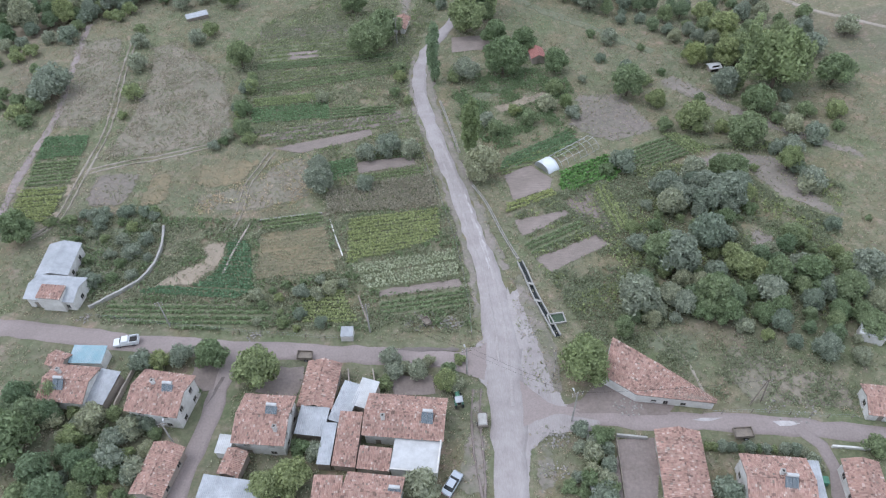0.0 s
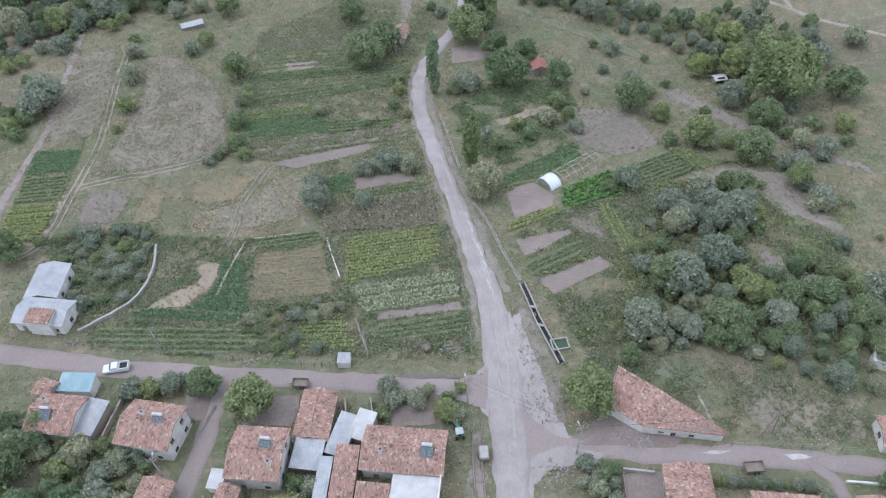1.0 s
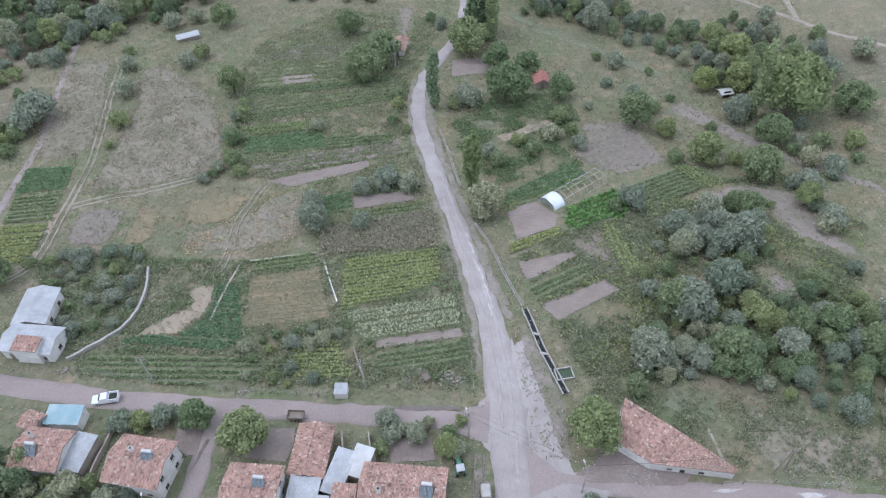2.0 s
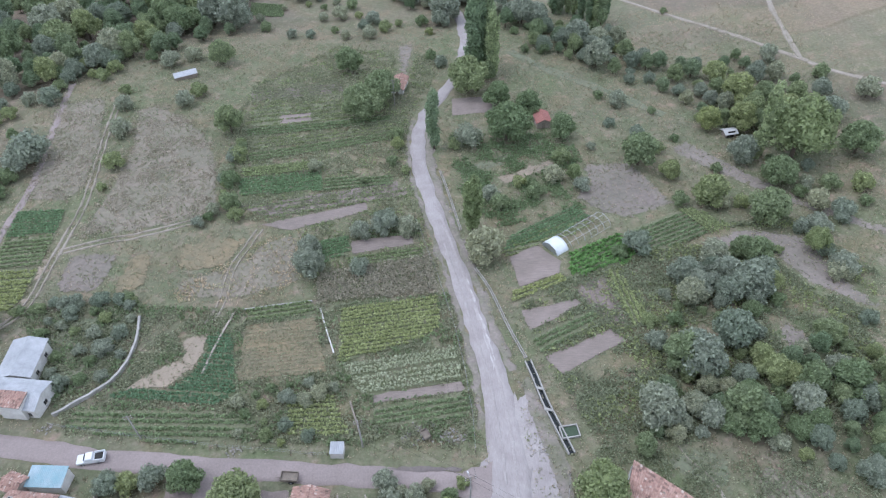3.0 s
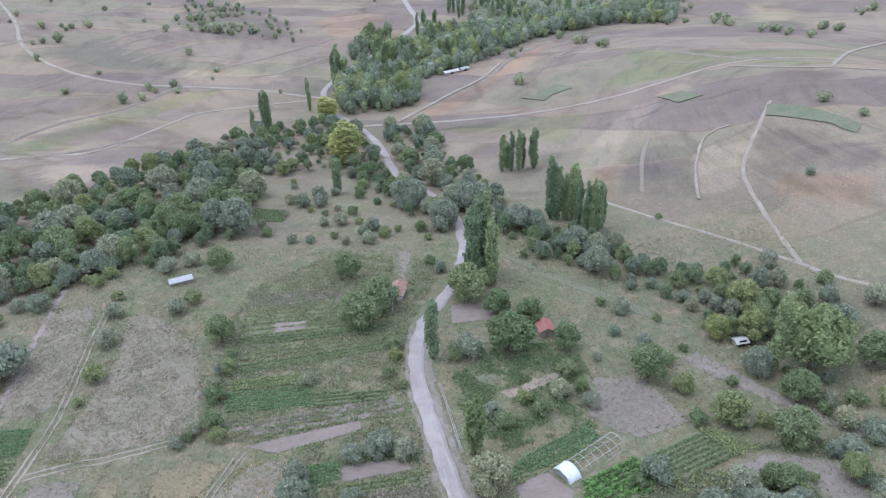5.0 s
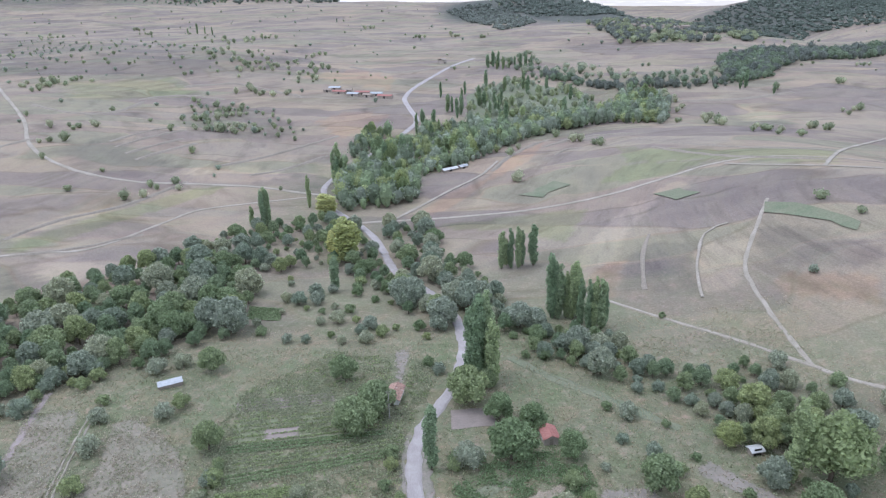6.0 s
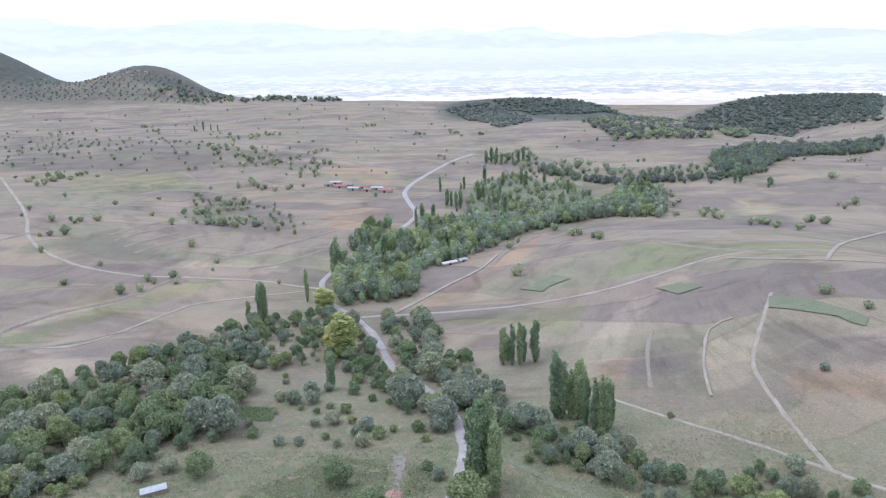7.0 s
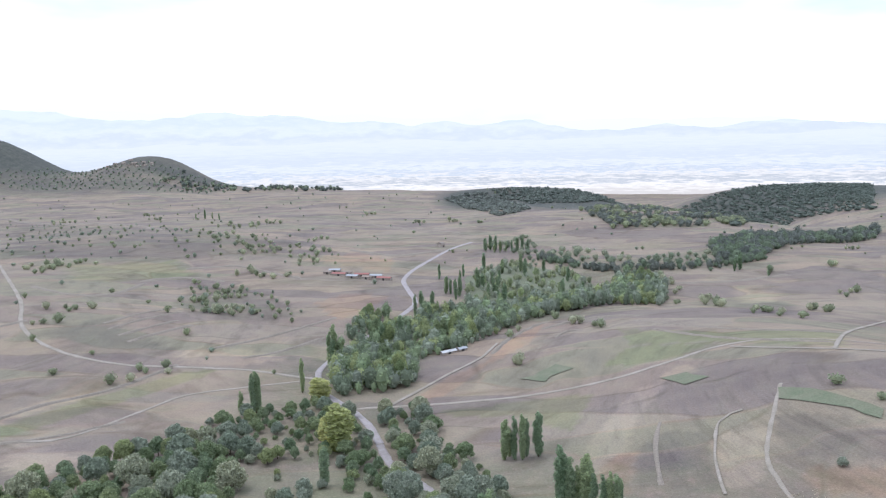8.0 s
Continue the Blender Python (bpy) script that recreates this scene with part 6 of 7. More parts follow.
def wall_with_holes(bm, a, b, z0, z1, holes, thick=0.3, tops=None):
    """A wall from a to b with real openings (from, to, sill, head), and a sloping top where it is a gable."""
    a, b = Vector((*a, 0)), Vector((*b, 0))
    L = (b - a).length
    d = (b - a) / L
    inn = Vector((-d.y, d.x, 0)) * thick
    us = sorted({0.0, L} | {h[0] for h in holes} | {h[1] for h in holes})
    zs = sorted({z0, z1} | {h[2] for h in holes} | {h[3] for h in holes})

    def P(u, z, k):
        p = a + d * u + inn * k
        return bm.verts.new((p.x, p.y, z))
    for u0, u1 in zip(us, us[1:]):
        for w0, w1 in zip(zs, zs[1:]):
            if any(h[0] <= u0 and u1 <= h[1] and h[2] <= w0 and w1 <= h[3] for h in holes):
                continue
            for k in (0, 1):
                bm.faces.new((P(u0, w0, k), P(u1, w0, k), P(u1, w1, k), P(u0, w1, k)))
    for h0, h1, w0, w1 in holes:
        for (p, q) in (((h0, w0), (h1, w0)), ((h1, w0), (h1, w1)), ((h1, w1), (h0, w1)), ((h0, w1), (h0, w0))):
            bm.faces.new((P(*p, 0), P(*q, 0), P(*q, 1), P(*p, 1)))
    if tops:
        u, z = tops
        for k in (0, 1):
            bm.faces.new((P(0, z1, k), P(L, z1, k), P(u, z, k)))


def window(root, a, b, u, z, w, h, mat=None):
    """A window in the wall from a to b: frame, pane and sill set into the opening."""
    a, b = Vector((*a, 0)), Vector((*b, 0))
    d = (b - a).normalized()
    inn = Vector((-d.y, d.x, 0))
    yaw = math.degrees(math.atan2(d.y, d.x))
    c = a + d * u
    win = new("window")
    win.parent = root
    win.matrix_basis = pose(c.x + inn.x * 0.1, c.y + inn.y * 0.1, z, 0, 0, yaw)
    bm = bmesh.new()
    for x0, x1, z0, z1 in ((-w / 2, w / 2, 0, 0.09), (-w / 2, w / 2, h - 0.09, h), (-w / 2, -w / 2 + 0.09, 0.09, h - 0.09), (w / 2 - 0.09, w / 2, 0.09, h - 0.09), (-0.04, 0.04, 0.09, h - 0.09)):
        box(bm, x0, -0.04, z0, x1, 0.04, z1)
    part("frame", bm, mat or WOOD, win)
    box_part("pane", -w / 2 + 0.02, -0.012, 0.02, w / 2 - 0.02, 0.012, h - 0.02, GLASS_DARK, win)
    box_part("sill", -w / 2 - 0.06, -0.2, -0.08, w / 2 + 0.06, 0.06, -0.003, CONCRETE, win)
    return win


def house(cx, cy, L, W, yaw, eave, rise, along, wall_mat, label, roof="tile", name="house", storeys=1, windows=True, seed=1, chimney=None, group="village houses", over=0.4):
    """A house or shed: walls with openings, gable roof of tiles or sheet, chimney. L and W are the roof's sizes."""
    rnd = random.Random(seed)
    z = low_ground(cx, cy, L, W, yaw)
    root = thing(name, cx, cy, yaw, z, label, "house" if name == "house" else name.replace("_", " "), group)
    x, y = L / 2 - over, W / 2 - over
    corners = [(-x, -y), (x, -y), (x, y), (-x, y)]
    for k in range(4):
        a, b = corners[k], corners[(k + 1) % 4]
        length = math.hypot(b[0] - a[0], b[1] - a[1])
        holes = []
        if windows:
            n = max(1, int(length / 3.2))
            for s in range(storeys):
                for i in range(n):
                    u = length * (i + 0.5) / n
                    base = 0.95 + s * 2.75
                    if k == 0 and s == 0 and i == 0:
                        holes.append((u - 0.45, u + 0.45, 0.05, 2.1))
                    elif base + 1.1 < eave:
                        holes.append((u - 0.5, u + 0.5, base, base + 1.1))
        gable = (along == "x" and k in (1, 3)) or (along == "y" and k in (0, 2))
        bm = bmesh.new()
        wall_with_holes(bm, a, b, -0.3, eave, holes, 0.3, (length / 2, eave + rise * (1 - over / (W if along == "x" else L) * 2)) if gable and rise else None)
        part("wall", bm, wall_mat, root)
        for h0, h1, w0, w1 in holes:
            if w0 < 0.2:
                d = Vector((b[0] - a[0], b[1] - a[1], 0)).normalized()
                c = Vector((*a, 0)) + d * (h0 + h1) / 2 + Vector((-d.y, d.x, 0)) * 0.12
                door = box_part("door", -0.45, -0.03, 0.05, 0.45, 0.03, 2.1, WOOD, root, "grey wooden door")
                door.matrix_basis = pose(c.x, c.y, 0, 0, 0, math.degrees(math.atan2(d.y, d.x)))
            else:
                window(root, a, b, (h0 + h1) / 2, w0, h1 - h0, w1 - w0)
    X, Y = L / 2, W / 2
    drop = rise * over / (Y if along == "x" else X) if rise else 0
    lo = eave - drop + 0.12
    hi = eave + rise + 0.12
    if along == "x":
        planes = [((-X, -Y, lo), (X, -Y, lo), (-X, 0, hi), (X, 0, hi)), ((X, Y, lo), (-X, Y, lo), (X, 0, hi), (-X, 0, hi))]
    elif along == "y":
        planes = [((-X, Y, lo), (-X, -Y, lo), (0, Y, hi), (0, -Y, hi)), ((X, -Y, lo), (X, Y, lo), (0, -Y, hi), (0, Y, hi))]
    else:
        planes = [((-X, -Y, lo), (X, -Y, lo), (-X, Y, hi), (X, Y, hi))]
    for p in planes:
        bm = bmesh.new()
        if roof == "tile":
            slab(bm, [p[0], p[1], p[3], p[2]], 0.14)
            r = part("roof", bm, WOOD, root)
            tile_sheet(r, *p, rnd)
        else:
            ribbed(bm, *p)
            part("roof", bm, {"sheet": SHEET, "white": WHITE_SHEET, "blue": BLUE_SHEET, "red": RED_SHEET}[roof], root)
    if roof == "tile" and along in "xy":
        a, b = ((-X, 0, hi + 0.08), (X, 0, hi + 0.08)) if along == "x" else ((0, -Y, hi + 0.08), (0, Y, hi + 0.08))
        n = int((Vector(b) - Vector(a)).length / 0.45)
        bm = bmesh.new()
        for i in range(n):
            rod(bm, Vector(a).lerp(Vector(b), i / n), Vector(a).lerp(Vector(b), (i + 0.95) / n), 0.13, 0.11, 6)
        tagged(part("ridge", bm, TILES, root), kind="stuff")
    if chimney:
        u, v = chimney
        ch = box_part("chimney", u - 0.28, v - 0.28, eave + 0.1, u + 0.28, v + 0.28, hi + 0.7, PLASTER, root, "whitewashed masonry chimney", 0.03)
        box_part("cap", u - 0.36, v - 0.36, hi + 0.7, u + 0.36, v + 0.36, hi + 0.8, CONCRETE, ch)
        box_part("flue", u - 0.15, v - 0.15, hi + 0.8, u + 0.15, v + 0.15, hi + 0.86, DARK, ch)
    return root, z


def solar_heater(cx, cy, z, yaw, tilt=38):
    """Roof-top solar water heater: two glass panels on a frame, a tank above."""
    root = thing("solar_water_heater", cx, cy, yaw, z, "solar water heater with white tank on a tiled roof", "water heater", "solar water heaters")
    s, c = math.sin(radians(tilt)), math.cos(radians(tilt))
    for x in (-0.95, 0.02):
        bm = bmesh.new()
        box(bm, x, 0, 0, x + 0.93, 1.8, 0.08, 0.01)
        bmesh.ops.transform(bm, matrix=Matrix.Rotation(radians(tilt), 4, "X"), verts=bm.verts)
        p = part("panel", bm, PANEL, root)
        bm = bmesh.new()
        for k in range(5):
            box(bm, x + 0.08 + k * 0.19, 0.03, 0.08, x + 0.10 + k * 0.19, 1.77, 0.095)
        bmesh.ops.transform(bm, matrix=Matrix.Rotation(radians(tilt), 4, "X"), verts=bm.verts)
        part("rib", bm, SHEET, p)
    for x in (-0.9, 0.9):
        rod_part("leg", (x, 1.8 * c, -0.2), (x, 1.8 * c, 1.8 * s + 0.1), 0.03, SHEET, root)
    rod_part("tank", (-0.8, 1.8 * c + 0.1, 1.8 * s + 0.35), (0.8, 1.8 * c + 0.1, 1.8 * s + 0.35), 0.28, WHITE_SHEET, root, "white round tank", seg=14)
    return root


# ---- the village ----
_, zA = house(-48.2, 62.7, 9.4, 8.0, -11, 5.2, 1.4, "x", PLASTER, "two-storey plastered house with mottled clay tile roof", storeys=2, seed=1, chimney=(-1.2, 0.9))
_, zB = house(-29.9, 56.9, 8.7, 8.8, -6, 5.0, 1.3, "x", PLASTER, "two-storey house with red tiles beside the alley", storeys=2, seed=2, chimney=(2.6, -2.2))
house(-21.9, 64.4, 5.9, 9.2, -7, 3.4, 1.1, "y", MUDWALL, "long narrow red-tiled barn by the lane", name="barn", seed=3)
house(-22.5, 57.4, 4.9, 5.0, -9, 2.6, 0.5, "mono", WOOD, "lean-to shed with patched grey sheet roof", "sheet", "shed", windows=False, seed=4, over=0.2)
house(-17.2, 60.6, 3.4, 7.4, -20, 3.0, 0.6, "mono", MUDWALL, "shed with ribbed grey metal roof", "sheet", "shed", windows=False, seed=5, over=0.2)
house(-13.9, 62.0, 3.2, 5.2, -20, 3.3, 0.5, "mono", MUDWALL, "shed with bright white metal roof", "white", "shed", windows=False, seed=6, over=0.2)
_, zF = house(-7.1, 56.9, 13.2, 7.6, -7, 4.1, 1.3, "x", PLASTER, "large white house with mottled clay tile roof", seed=7, chimney=(-3.4, -1.2))
house(-16.3, 53.6, 3.8, 9.0, -6, 3.0, 0.9, "mono", MUDWALL, "side wing with mottled clay tiles", name="shed", windows=False, seed=8, over=0.25)
house(-19.6, 53.0, 2.2, 7.0, -6, 2.8, 0.5, "mono", WOOD, "narrow lean-to with rusty ribbed sheet", "sheet", "shed", windows=False, seed=9, over=0.1)
house(-11.9, 50.1, 5.2, 3.5, -8, 2.4, 0.7, "mono", MUDWALL, "small tiled outhouse beside a terrace", name="shed", windows=False, seed=10, over=0.2)
house(-11.8, 43.3, 8.9, 6.6, -8, 4.1, 1.2, "x", PLASTER, "house with patched mottled clay tile roof", seed=11, chimney=(1.5, -1.5))
house(-18.8, 44.0, 4.5, 6.0, -4, 3.0, 0.6, "mono", MUDWALL, "tiled lean-to beside a house", name="shed", windows=False, seed=12, over=0.2)
house(-45.7, 49.5, 5.3, 8.8, -12, 3.0, 1.0, "y", MUDWALL, "small earth-walled barn with clay tiles", name="barn", seed=13)
house(-33.6, 44.2, 9.7, 6.0, -10, 2.8, 0.7, "mono", MUDWALL, "workshop with blue-grey metal roof", "sheet", "shed", seed=14, over=0.25)
house(-36.3, 53.9, 2.5, 3.2, -8, 2.1, 0.25, "mono", PLASTER, "tiny hut with white metal roof", "white", "shed", windows=False, seed=15, over=0.15)
house(-34.2, 50.4, 3.5, 4.5, -14, 2.5, 0.7, "y", MUDWALL, "small outhouse with rusty clay tiles", name="shed", windows=False, seed=16, over=0.2)
_, zM = house(-65.4, 66.2, 8.4, 7.2, -8, 3.9, 1.2, "x", PLASTER, "low house with faded clay tile roof", seed=17, chimney=(-2.0, 1.5))
house(-64.9, 73.2, 6.2, 3.6, -4, 2.6, 0.4, "mono", PLASTER, "shed with faded blue metal roof", "blue", "shed", windows=False, seed=18, over=0.2)
house(-59.9, 66.0, 3.8, 6.4, -14, 2.6, 0.5, "mono", MUDWALL, "shed with plain grey metal roof", "sheet", "shed", windows=False, seed=19, over=0.2)
house(-69.8, 72.2, 3.6, 3.2, -20, 2.9, 0.7, "x", MUDWALL, "small red-tiled outhouse beside the house", name="shed", windows=False, seed=20, over=0.2)
house(-79.4, 98.2, 6.8, 9.0, 0, 3.4, 0.9, "y", PLASTER, "white farmhouse wing with grey metal roof", "sheet", seed=21)
_, zN = house(-76.9, 89.9, 10.5, 6.4, -8, 3.4, 0.9, "x", PLASTER, "white farmhouse with metal roof by the lane", "sheet", seed=22)
house(-76.6, 87.9, 5.0, 3.2, -8, 4.2, 0.35, "mono", PLASTER, "raised tiled porch of the farmhouse", name="porch", windows=False, seed=23, over=0.15)
house(35.4, 46.4, 7.0, 12.8, -5, 3.0, 1.1, "y", MUDWALL, "long barn with weathered clay tile roof", name="barn", seed=24)
_, zQ = house(48.1, 43.0, 9.9, 8.2, -7, 4.1, 1.3, "x", PLASTER, "white-gabled house with clay tiles", seed=25, chimney=(0.2, 0.8))
house(53.9, 42.6, 1.8, 7.4, -7, 3.2, 0.4, "mono", MUDWALL, "narrow lean-to with pale ribbed metal", "sheet", "shed", windows=False, seed=26, over=0.1)
house(61.3, 42.6, 5.4, 7.6, -8, 3.0, 0.9, "y", PLASTER, "small white-walled house with clay tiles", seed=27)
house(70.3, 57.0, 4.8, 5.8, -10, 2.6, 0.9, "x", PLASTER, "white-walled cottage with clay tiles at the lane", seed=28)
house(76.2, 71.4, 4.3, 2.4, -26, 2.1, 0.3, "mono", PLASTER, "small white metal shed below the thicket", "white", "shed", windows=False, seed=29, over=0.1)
house(-18.4, 77.0, 2.3, 2.2, -2, 1.7, 0.2, "mono", PLASTER, "tiny white hut at the garden edge", "sheet", "hut", windows=False, seed=30, over=0.05)
house(-10.5, 200.5, 4.4, 7.6, -12, 2.5, 0.9, "y", PLASTER, "small garden house with orange tiles", name="garden_house", seed=31)
house(29.1, 177.4, 4.4, 5.4, 6, 2.4, 0.9, "y", MUDWALL, "small garden hut with red metal roof", "red", "hut", seed=32)
house(-76.6, 210.0, 7.0, 2.6, 24, 1.5, 0.4, "mono", WOOD, "long grey sheet-roofed shed in the field", "sheet", "shed", windows=False, seed=33, over=0.1)
for cx, cy, z in ((-46.6, 61.6, zA + 6.25), (-28.6, 56.6, zB + 6.05), (-3.6, 55.0, zF + 5.0), (-8.6, 42.3, zF + 5.7), (-66.5, 64.6, zM + 4.7), (49.2, 41.5, zQ + 5.0)):
    solar_heater(cx, cy, z, -8)


def terrace():
    """Flat roof terrace in front of the large house, with a parapet."""
    z = low_ground(-5.4, 50.3, 7.5, 5.4, -8)
    root = thing("terrace", -5.4, 50.3, -8, z, "white concrete roof terrace with low parapet", "terrace")
    box_part("wall", -3.6, -2.6, -0.3, 3.6, 2.6, 2.75, PLASTER, root)
    box_part("deck", -3.75, -2.75, 2.753, 3.75, 2.75, 2.95, WHITE_SHEET, root, "bright white terrace deck", 0.02)
    box_part("parapet", 3.5, -2.75, 2.953, 3.75, 2.75, 3.5, PLASTER, root)
    box_part("parapet", -3.75, -2.75, 2.953, 3.49, -2.55, 3.3, PLASTER, root)


terrace()


def wedge_barn():
    """Barn whose back wall runs askew, so that the roof narrows to one end."""
    back = [(29.2, 70.8), (44.0, 58.4)]
    front = [(43.8, 58.0), (31.4, 60.2), (26.6, 64.2)]
    z = min(ground_z(*p) for p in back + front)
    root = thing("barn", 0, 0, 0, 0, "white-walled barn with skewed clay tile roof", "barn", "village houses")
    hb, hf = z + 4.6, z + 3.1
    foot = [front[2], front[1], front[0], back[1], back[0]]
    tops = [hf - 0.25, hf - 0.25, hf - 0.2, hf - 0.15, hb - 0.25]
    for k in range(5):
        a, b = foot[k], foot[(k + 1) % 5]
        bm = bmesh.new()
        holes = [(2.6, 3.5, z + 1.3, z + 1.9), (4.6, 5.4, z + 0.4, z + 2.0), (7.4, 8.3, z + 1.2, z + 2.0)] if k == 1 else []
        wall_with_holes(bm, a, b, z - 0.5, min(tops[k], tops[(k + 1) % 5]), holes, 0.35)
        part("wall", bm, PLASTER, root)
        for h0, h1, w0, w1 in holes:
            window(root, a, b, (h0 + h1) / 2, w0, h1 - h0, w1 - w0)
    rnd = random.Random(50)
    for q in (((front[2][0] - 0.1, front[2][1] - 0.1, hf), (front[1][0], front[1][1] - 0.12, hf), (back[0][0], back[0][1], hb), (36.0, 65.2, hb - 0.2)),
              ((front[1][0], front[1][1] - 0.12, hf), (front[0][0] + 0.3, front[0][1] - 0.1, hf), (36.0, 65.2, hb - 0.2), (back[1][0] + 0.3, back[1][1], hf + 0.3))):
        bm = bmesh.new()
        slab(bm, [q[0], q[1], q[3], q[2]], 0.15)
        r = part("roof", bm, WOOD, root)
        tile_sheet(r, *q, rnd)


wedge_barn()
# ---- vehicles ----
def wheel(root, x, y, r, w):
    bm = bmesh.new()
    rod(bm, (x - w / 2, y, r), (x + w / 2, y, r), r, seg=14)
    t = part("wheel", bm, RUBBER, root)
    bm = bmesh.new()
    rod(bm, (x - w / 2 - 0.01, y, r), (x + w / 2 + 0.01, y, r), r * 0.55, seg=12)
    part("rim", bm, SHEET, t)


def hull(name, profile, half, mat, root, label="", inset=0.0):
    """A body pressed from a side profile (y, z), narrowed by inset towards its top."""
    bm = bmesh.new()
    zs = [p[1] for p in profile]
    lo, hi = min(zs), max(zs)
    rows = []
    for sgn in (-1, 1):
        rows.append([bm.verts.new((sgn * (half - inset * (z - lo) / (hi - lo)), y, z)) for y, z in profile])
    bm.faces.new(rows[0])
    bm.faces.new(rows[1][::-1])
    n = len(profile)
    for i in range(n):
        bm.faces.new((rows[0][i], rows[1][i], rows[1][(i + 1) % n], rows[0][(i + 1) % n]))
    bmesh.ops.recalc_face_normals(bm, faces=bm.faces[:])
    bmesh.ops.bevel(bm, geom=bm.edges[:], offset=0.05, segments=2, affect="EDGES")
    return part(name, bm, mat, root, label)


def car(cx, cy, yaw, paint, label, pickup=False):
    root = thing("pickup_truck" if pickup else "car", cx, cy, yaw, ground_z(cx, cy) + 0.05, label, "pickup" if pickup else "car")
    if pickup:
        hull("body", [(-2.3, 0.45), (2.3, 0.45), (2.3, 0.95), (1.15, 1.05), (0.9, 1.05), (-2.3, 1.0)], 0.88, paint, root)
        hull("cabin", [(-0.55, 1.0), (1.15, 1.0), (0.65, 1.62), (-0.45, 1.66)], 0.82, paint, root, inset=0.12)
        box_part("bed", -0.72, -2.2, 1.003, 0.72, -0.65, 1.03, DARK, root, "dark open load bed")
        for y0, y1, x0, x1 in ((-2.28, -0.6, -0.88, -0.76), (-2.28, -0.6, 0.76, 0.88), (-2.3, -2.18, -0.75, 0.75)):
            box_part("side_board", x0, y0, 1.003, x1, y1, 1.42, paint, root, "", 0.01)
        glass = [(-0.47, 1.12, 1.0, 1.58)]
        box_part("windscreen", -0.62, 0.86, 1.12, 0.62, 0.99, 1.5, GLASS_DARK, root)
    else:
        hull("body", [(-2.1, 0.35), (2.1, 0.35), (2.12, 0.75), (1.9, 0.92), (-1.95, 0.98), (-2.12, 0.8)], 0.84, paint, root)
        hull("cabin", [(-1.45, 0.95), (1.05, 0.92), (0.45, 1.42), (-0.95, 1.44)], 0.78, GLASS_DARK, root, "dark glazed cabin", 0.14)
        box_part("roof", -0.58, -0.92, 1.43, 0.58, 0.4, 1.49, paint, root, "", 0.02)
        for x in (-0.55, 0.55):
            box_part("headlight", x - 0.2, 2.09, 0.6, x + 0.2, 2.15, 0.75, WHITE_SHEET, root)
            box_part("tail_light", x - 0.2, -2.14, 0.7, x + 0.2, -2.09, 0.85, RED_SHEET, root)
    for x in (-0.78, 0.78):
        for y in (-1.35, 1.35):
            wheel(root, x, y, 0.32, 0.2)


car(-59.9, 77.4, 98, CAR_WHITE, "white pickup truck parked on the dirt lane", True)
car(0.1, 46.2, -32, CAR_SILVER, "silver saloon car parked beside the road")


def trailer(cx, cy, yaw, L, W, mat, label, load=False):
    root = thing("farm_trailer", cx, cy, yaw, ground_z(cx, cy) + 0.03, label, "trailer", "farm trailers")
    box_part("bed", -W / 2, -L / 2, 0.7, W / 2, L / 2, 0.82, mat, root, "", 0.01)
    for x0, y0, x1, y1 in ((-W / 2, -L / 2, -W / 2 + 0.06, L / 2), (W / 2 - 0.06, -L / 2, W / 2, L / 2), (-W / 2 + 0.07, -L / 2, W / 2 - 0.07, -L / 2 + 0.06), (-W / 2 + 0.07, L / 2 - 0.06, W / 2 - 0.07, L / 2)):
        box_part("side_board", x0, y0, 0.823, x1, y1, 1.3, mat, root)
    rod_part("drawbar", (0, L / 2, 0.65), (0, L / 2 + 1.1, 0.5), 0.05, WOOD, root)
    if load:
        box_part("load", -W / 2 + 0.1, -L / 2 + 0.1, 0.83, W / 2 - 0.1, L / 2 - 0.1, 1.45, CONCRETE, root, "pale sacks piled on the bed", 0.15)
    for x in (-W / 2, W / 2):
        wheel(root, x, -0.3, 0.38, 0.2)


trailer(5.5, 57.2, 0, 2.4, 1.7, WOOD, "loaded farm trailer standing on the verge", True)
trailer(47.1, 52.9, 92, 3.0, 1.7, WOOD, "empty wooden farm trailer by the lane")
trailer(-25.8, 72.4, 85, 2.8, 1.6, WOOD, "old wooden trailer beside the red barn")


def tractor(cx, cy, yaw):
    root = thing("tractor", cx, cy, yaw, ground_z(cx, cy) + 0.03, "small dark green farm tractor beside a hedge", "tractor")
    box_part("bonnet", -0.35, 0.1, 0.7, 0.35, 1.7, 1.25, PAINT_GREEN, root, "", 0.08)
    box_part("mudguard", -0.75, -1.0, 1.2, -0.4, 0.1, 1.32, PAINT_GREEN, root, "", 0.04)
    box_part("mudguard", 0.4, -1.0, 1.2, 0.75, 0.1, 1.32, PAINT_GREEN, root, "", 0.04)
    box_part("seat", -0.25, -0.8, 0.95, 0.25, -0.3, 1.15, RUBBER, root, "", 0.05)
    rod_part("exhaust", (0.1, 1.2, 1.2), (0.1, 1.2, 1.9), 0.04, DARK, root)
    box_part("canopy", -0.65, -1.0, 2.05, 0.65, 0.25, 2.12, SHEET, root, "pale grey canopy", 0.02)
    for x in (-0.6, 0.6):
        for y in (-0.9, 0.2):
            rod_part("post", (x, y, 1.2), (x, y, 2.06), 0.03, DARK, root)
        wheel(root, x, -0.55, 0.62, 0.32)
        wheel(root, x, 1.35, 0.38, 0.2)


tractor(1.7, 61.2, 8)
trailer(-3.6, 79.4, 30, 1.8, 1.2, WOOD, "small dark wooden cart beside stones")


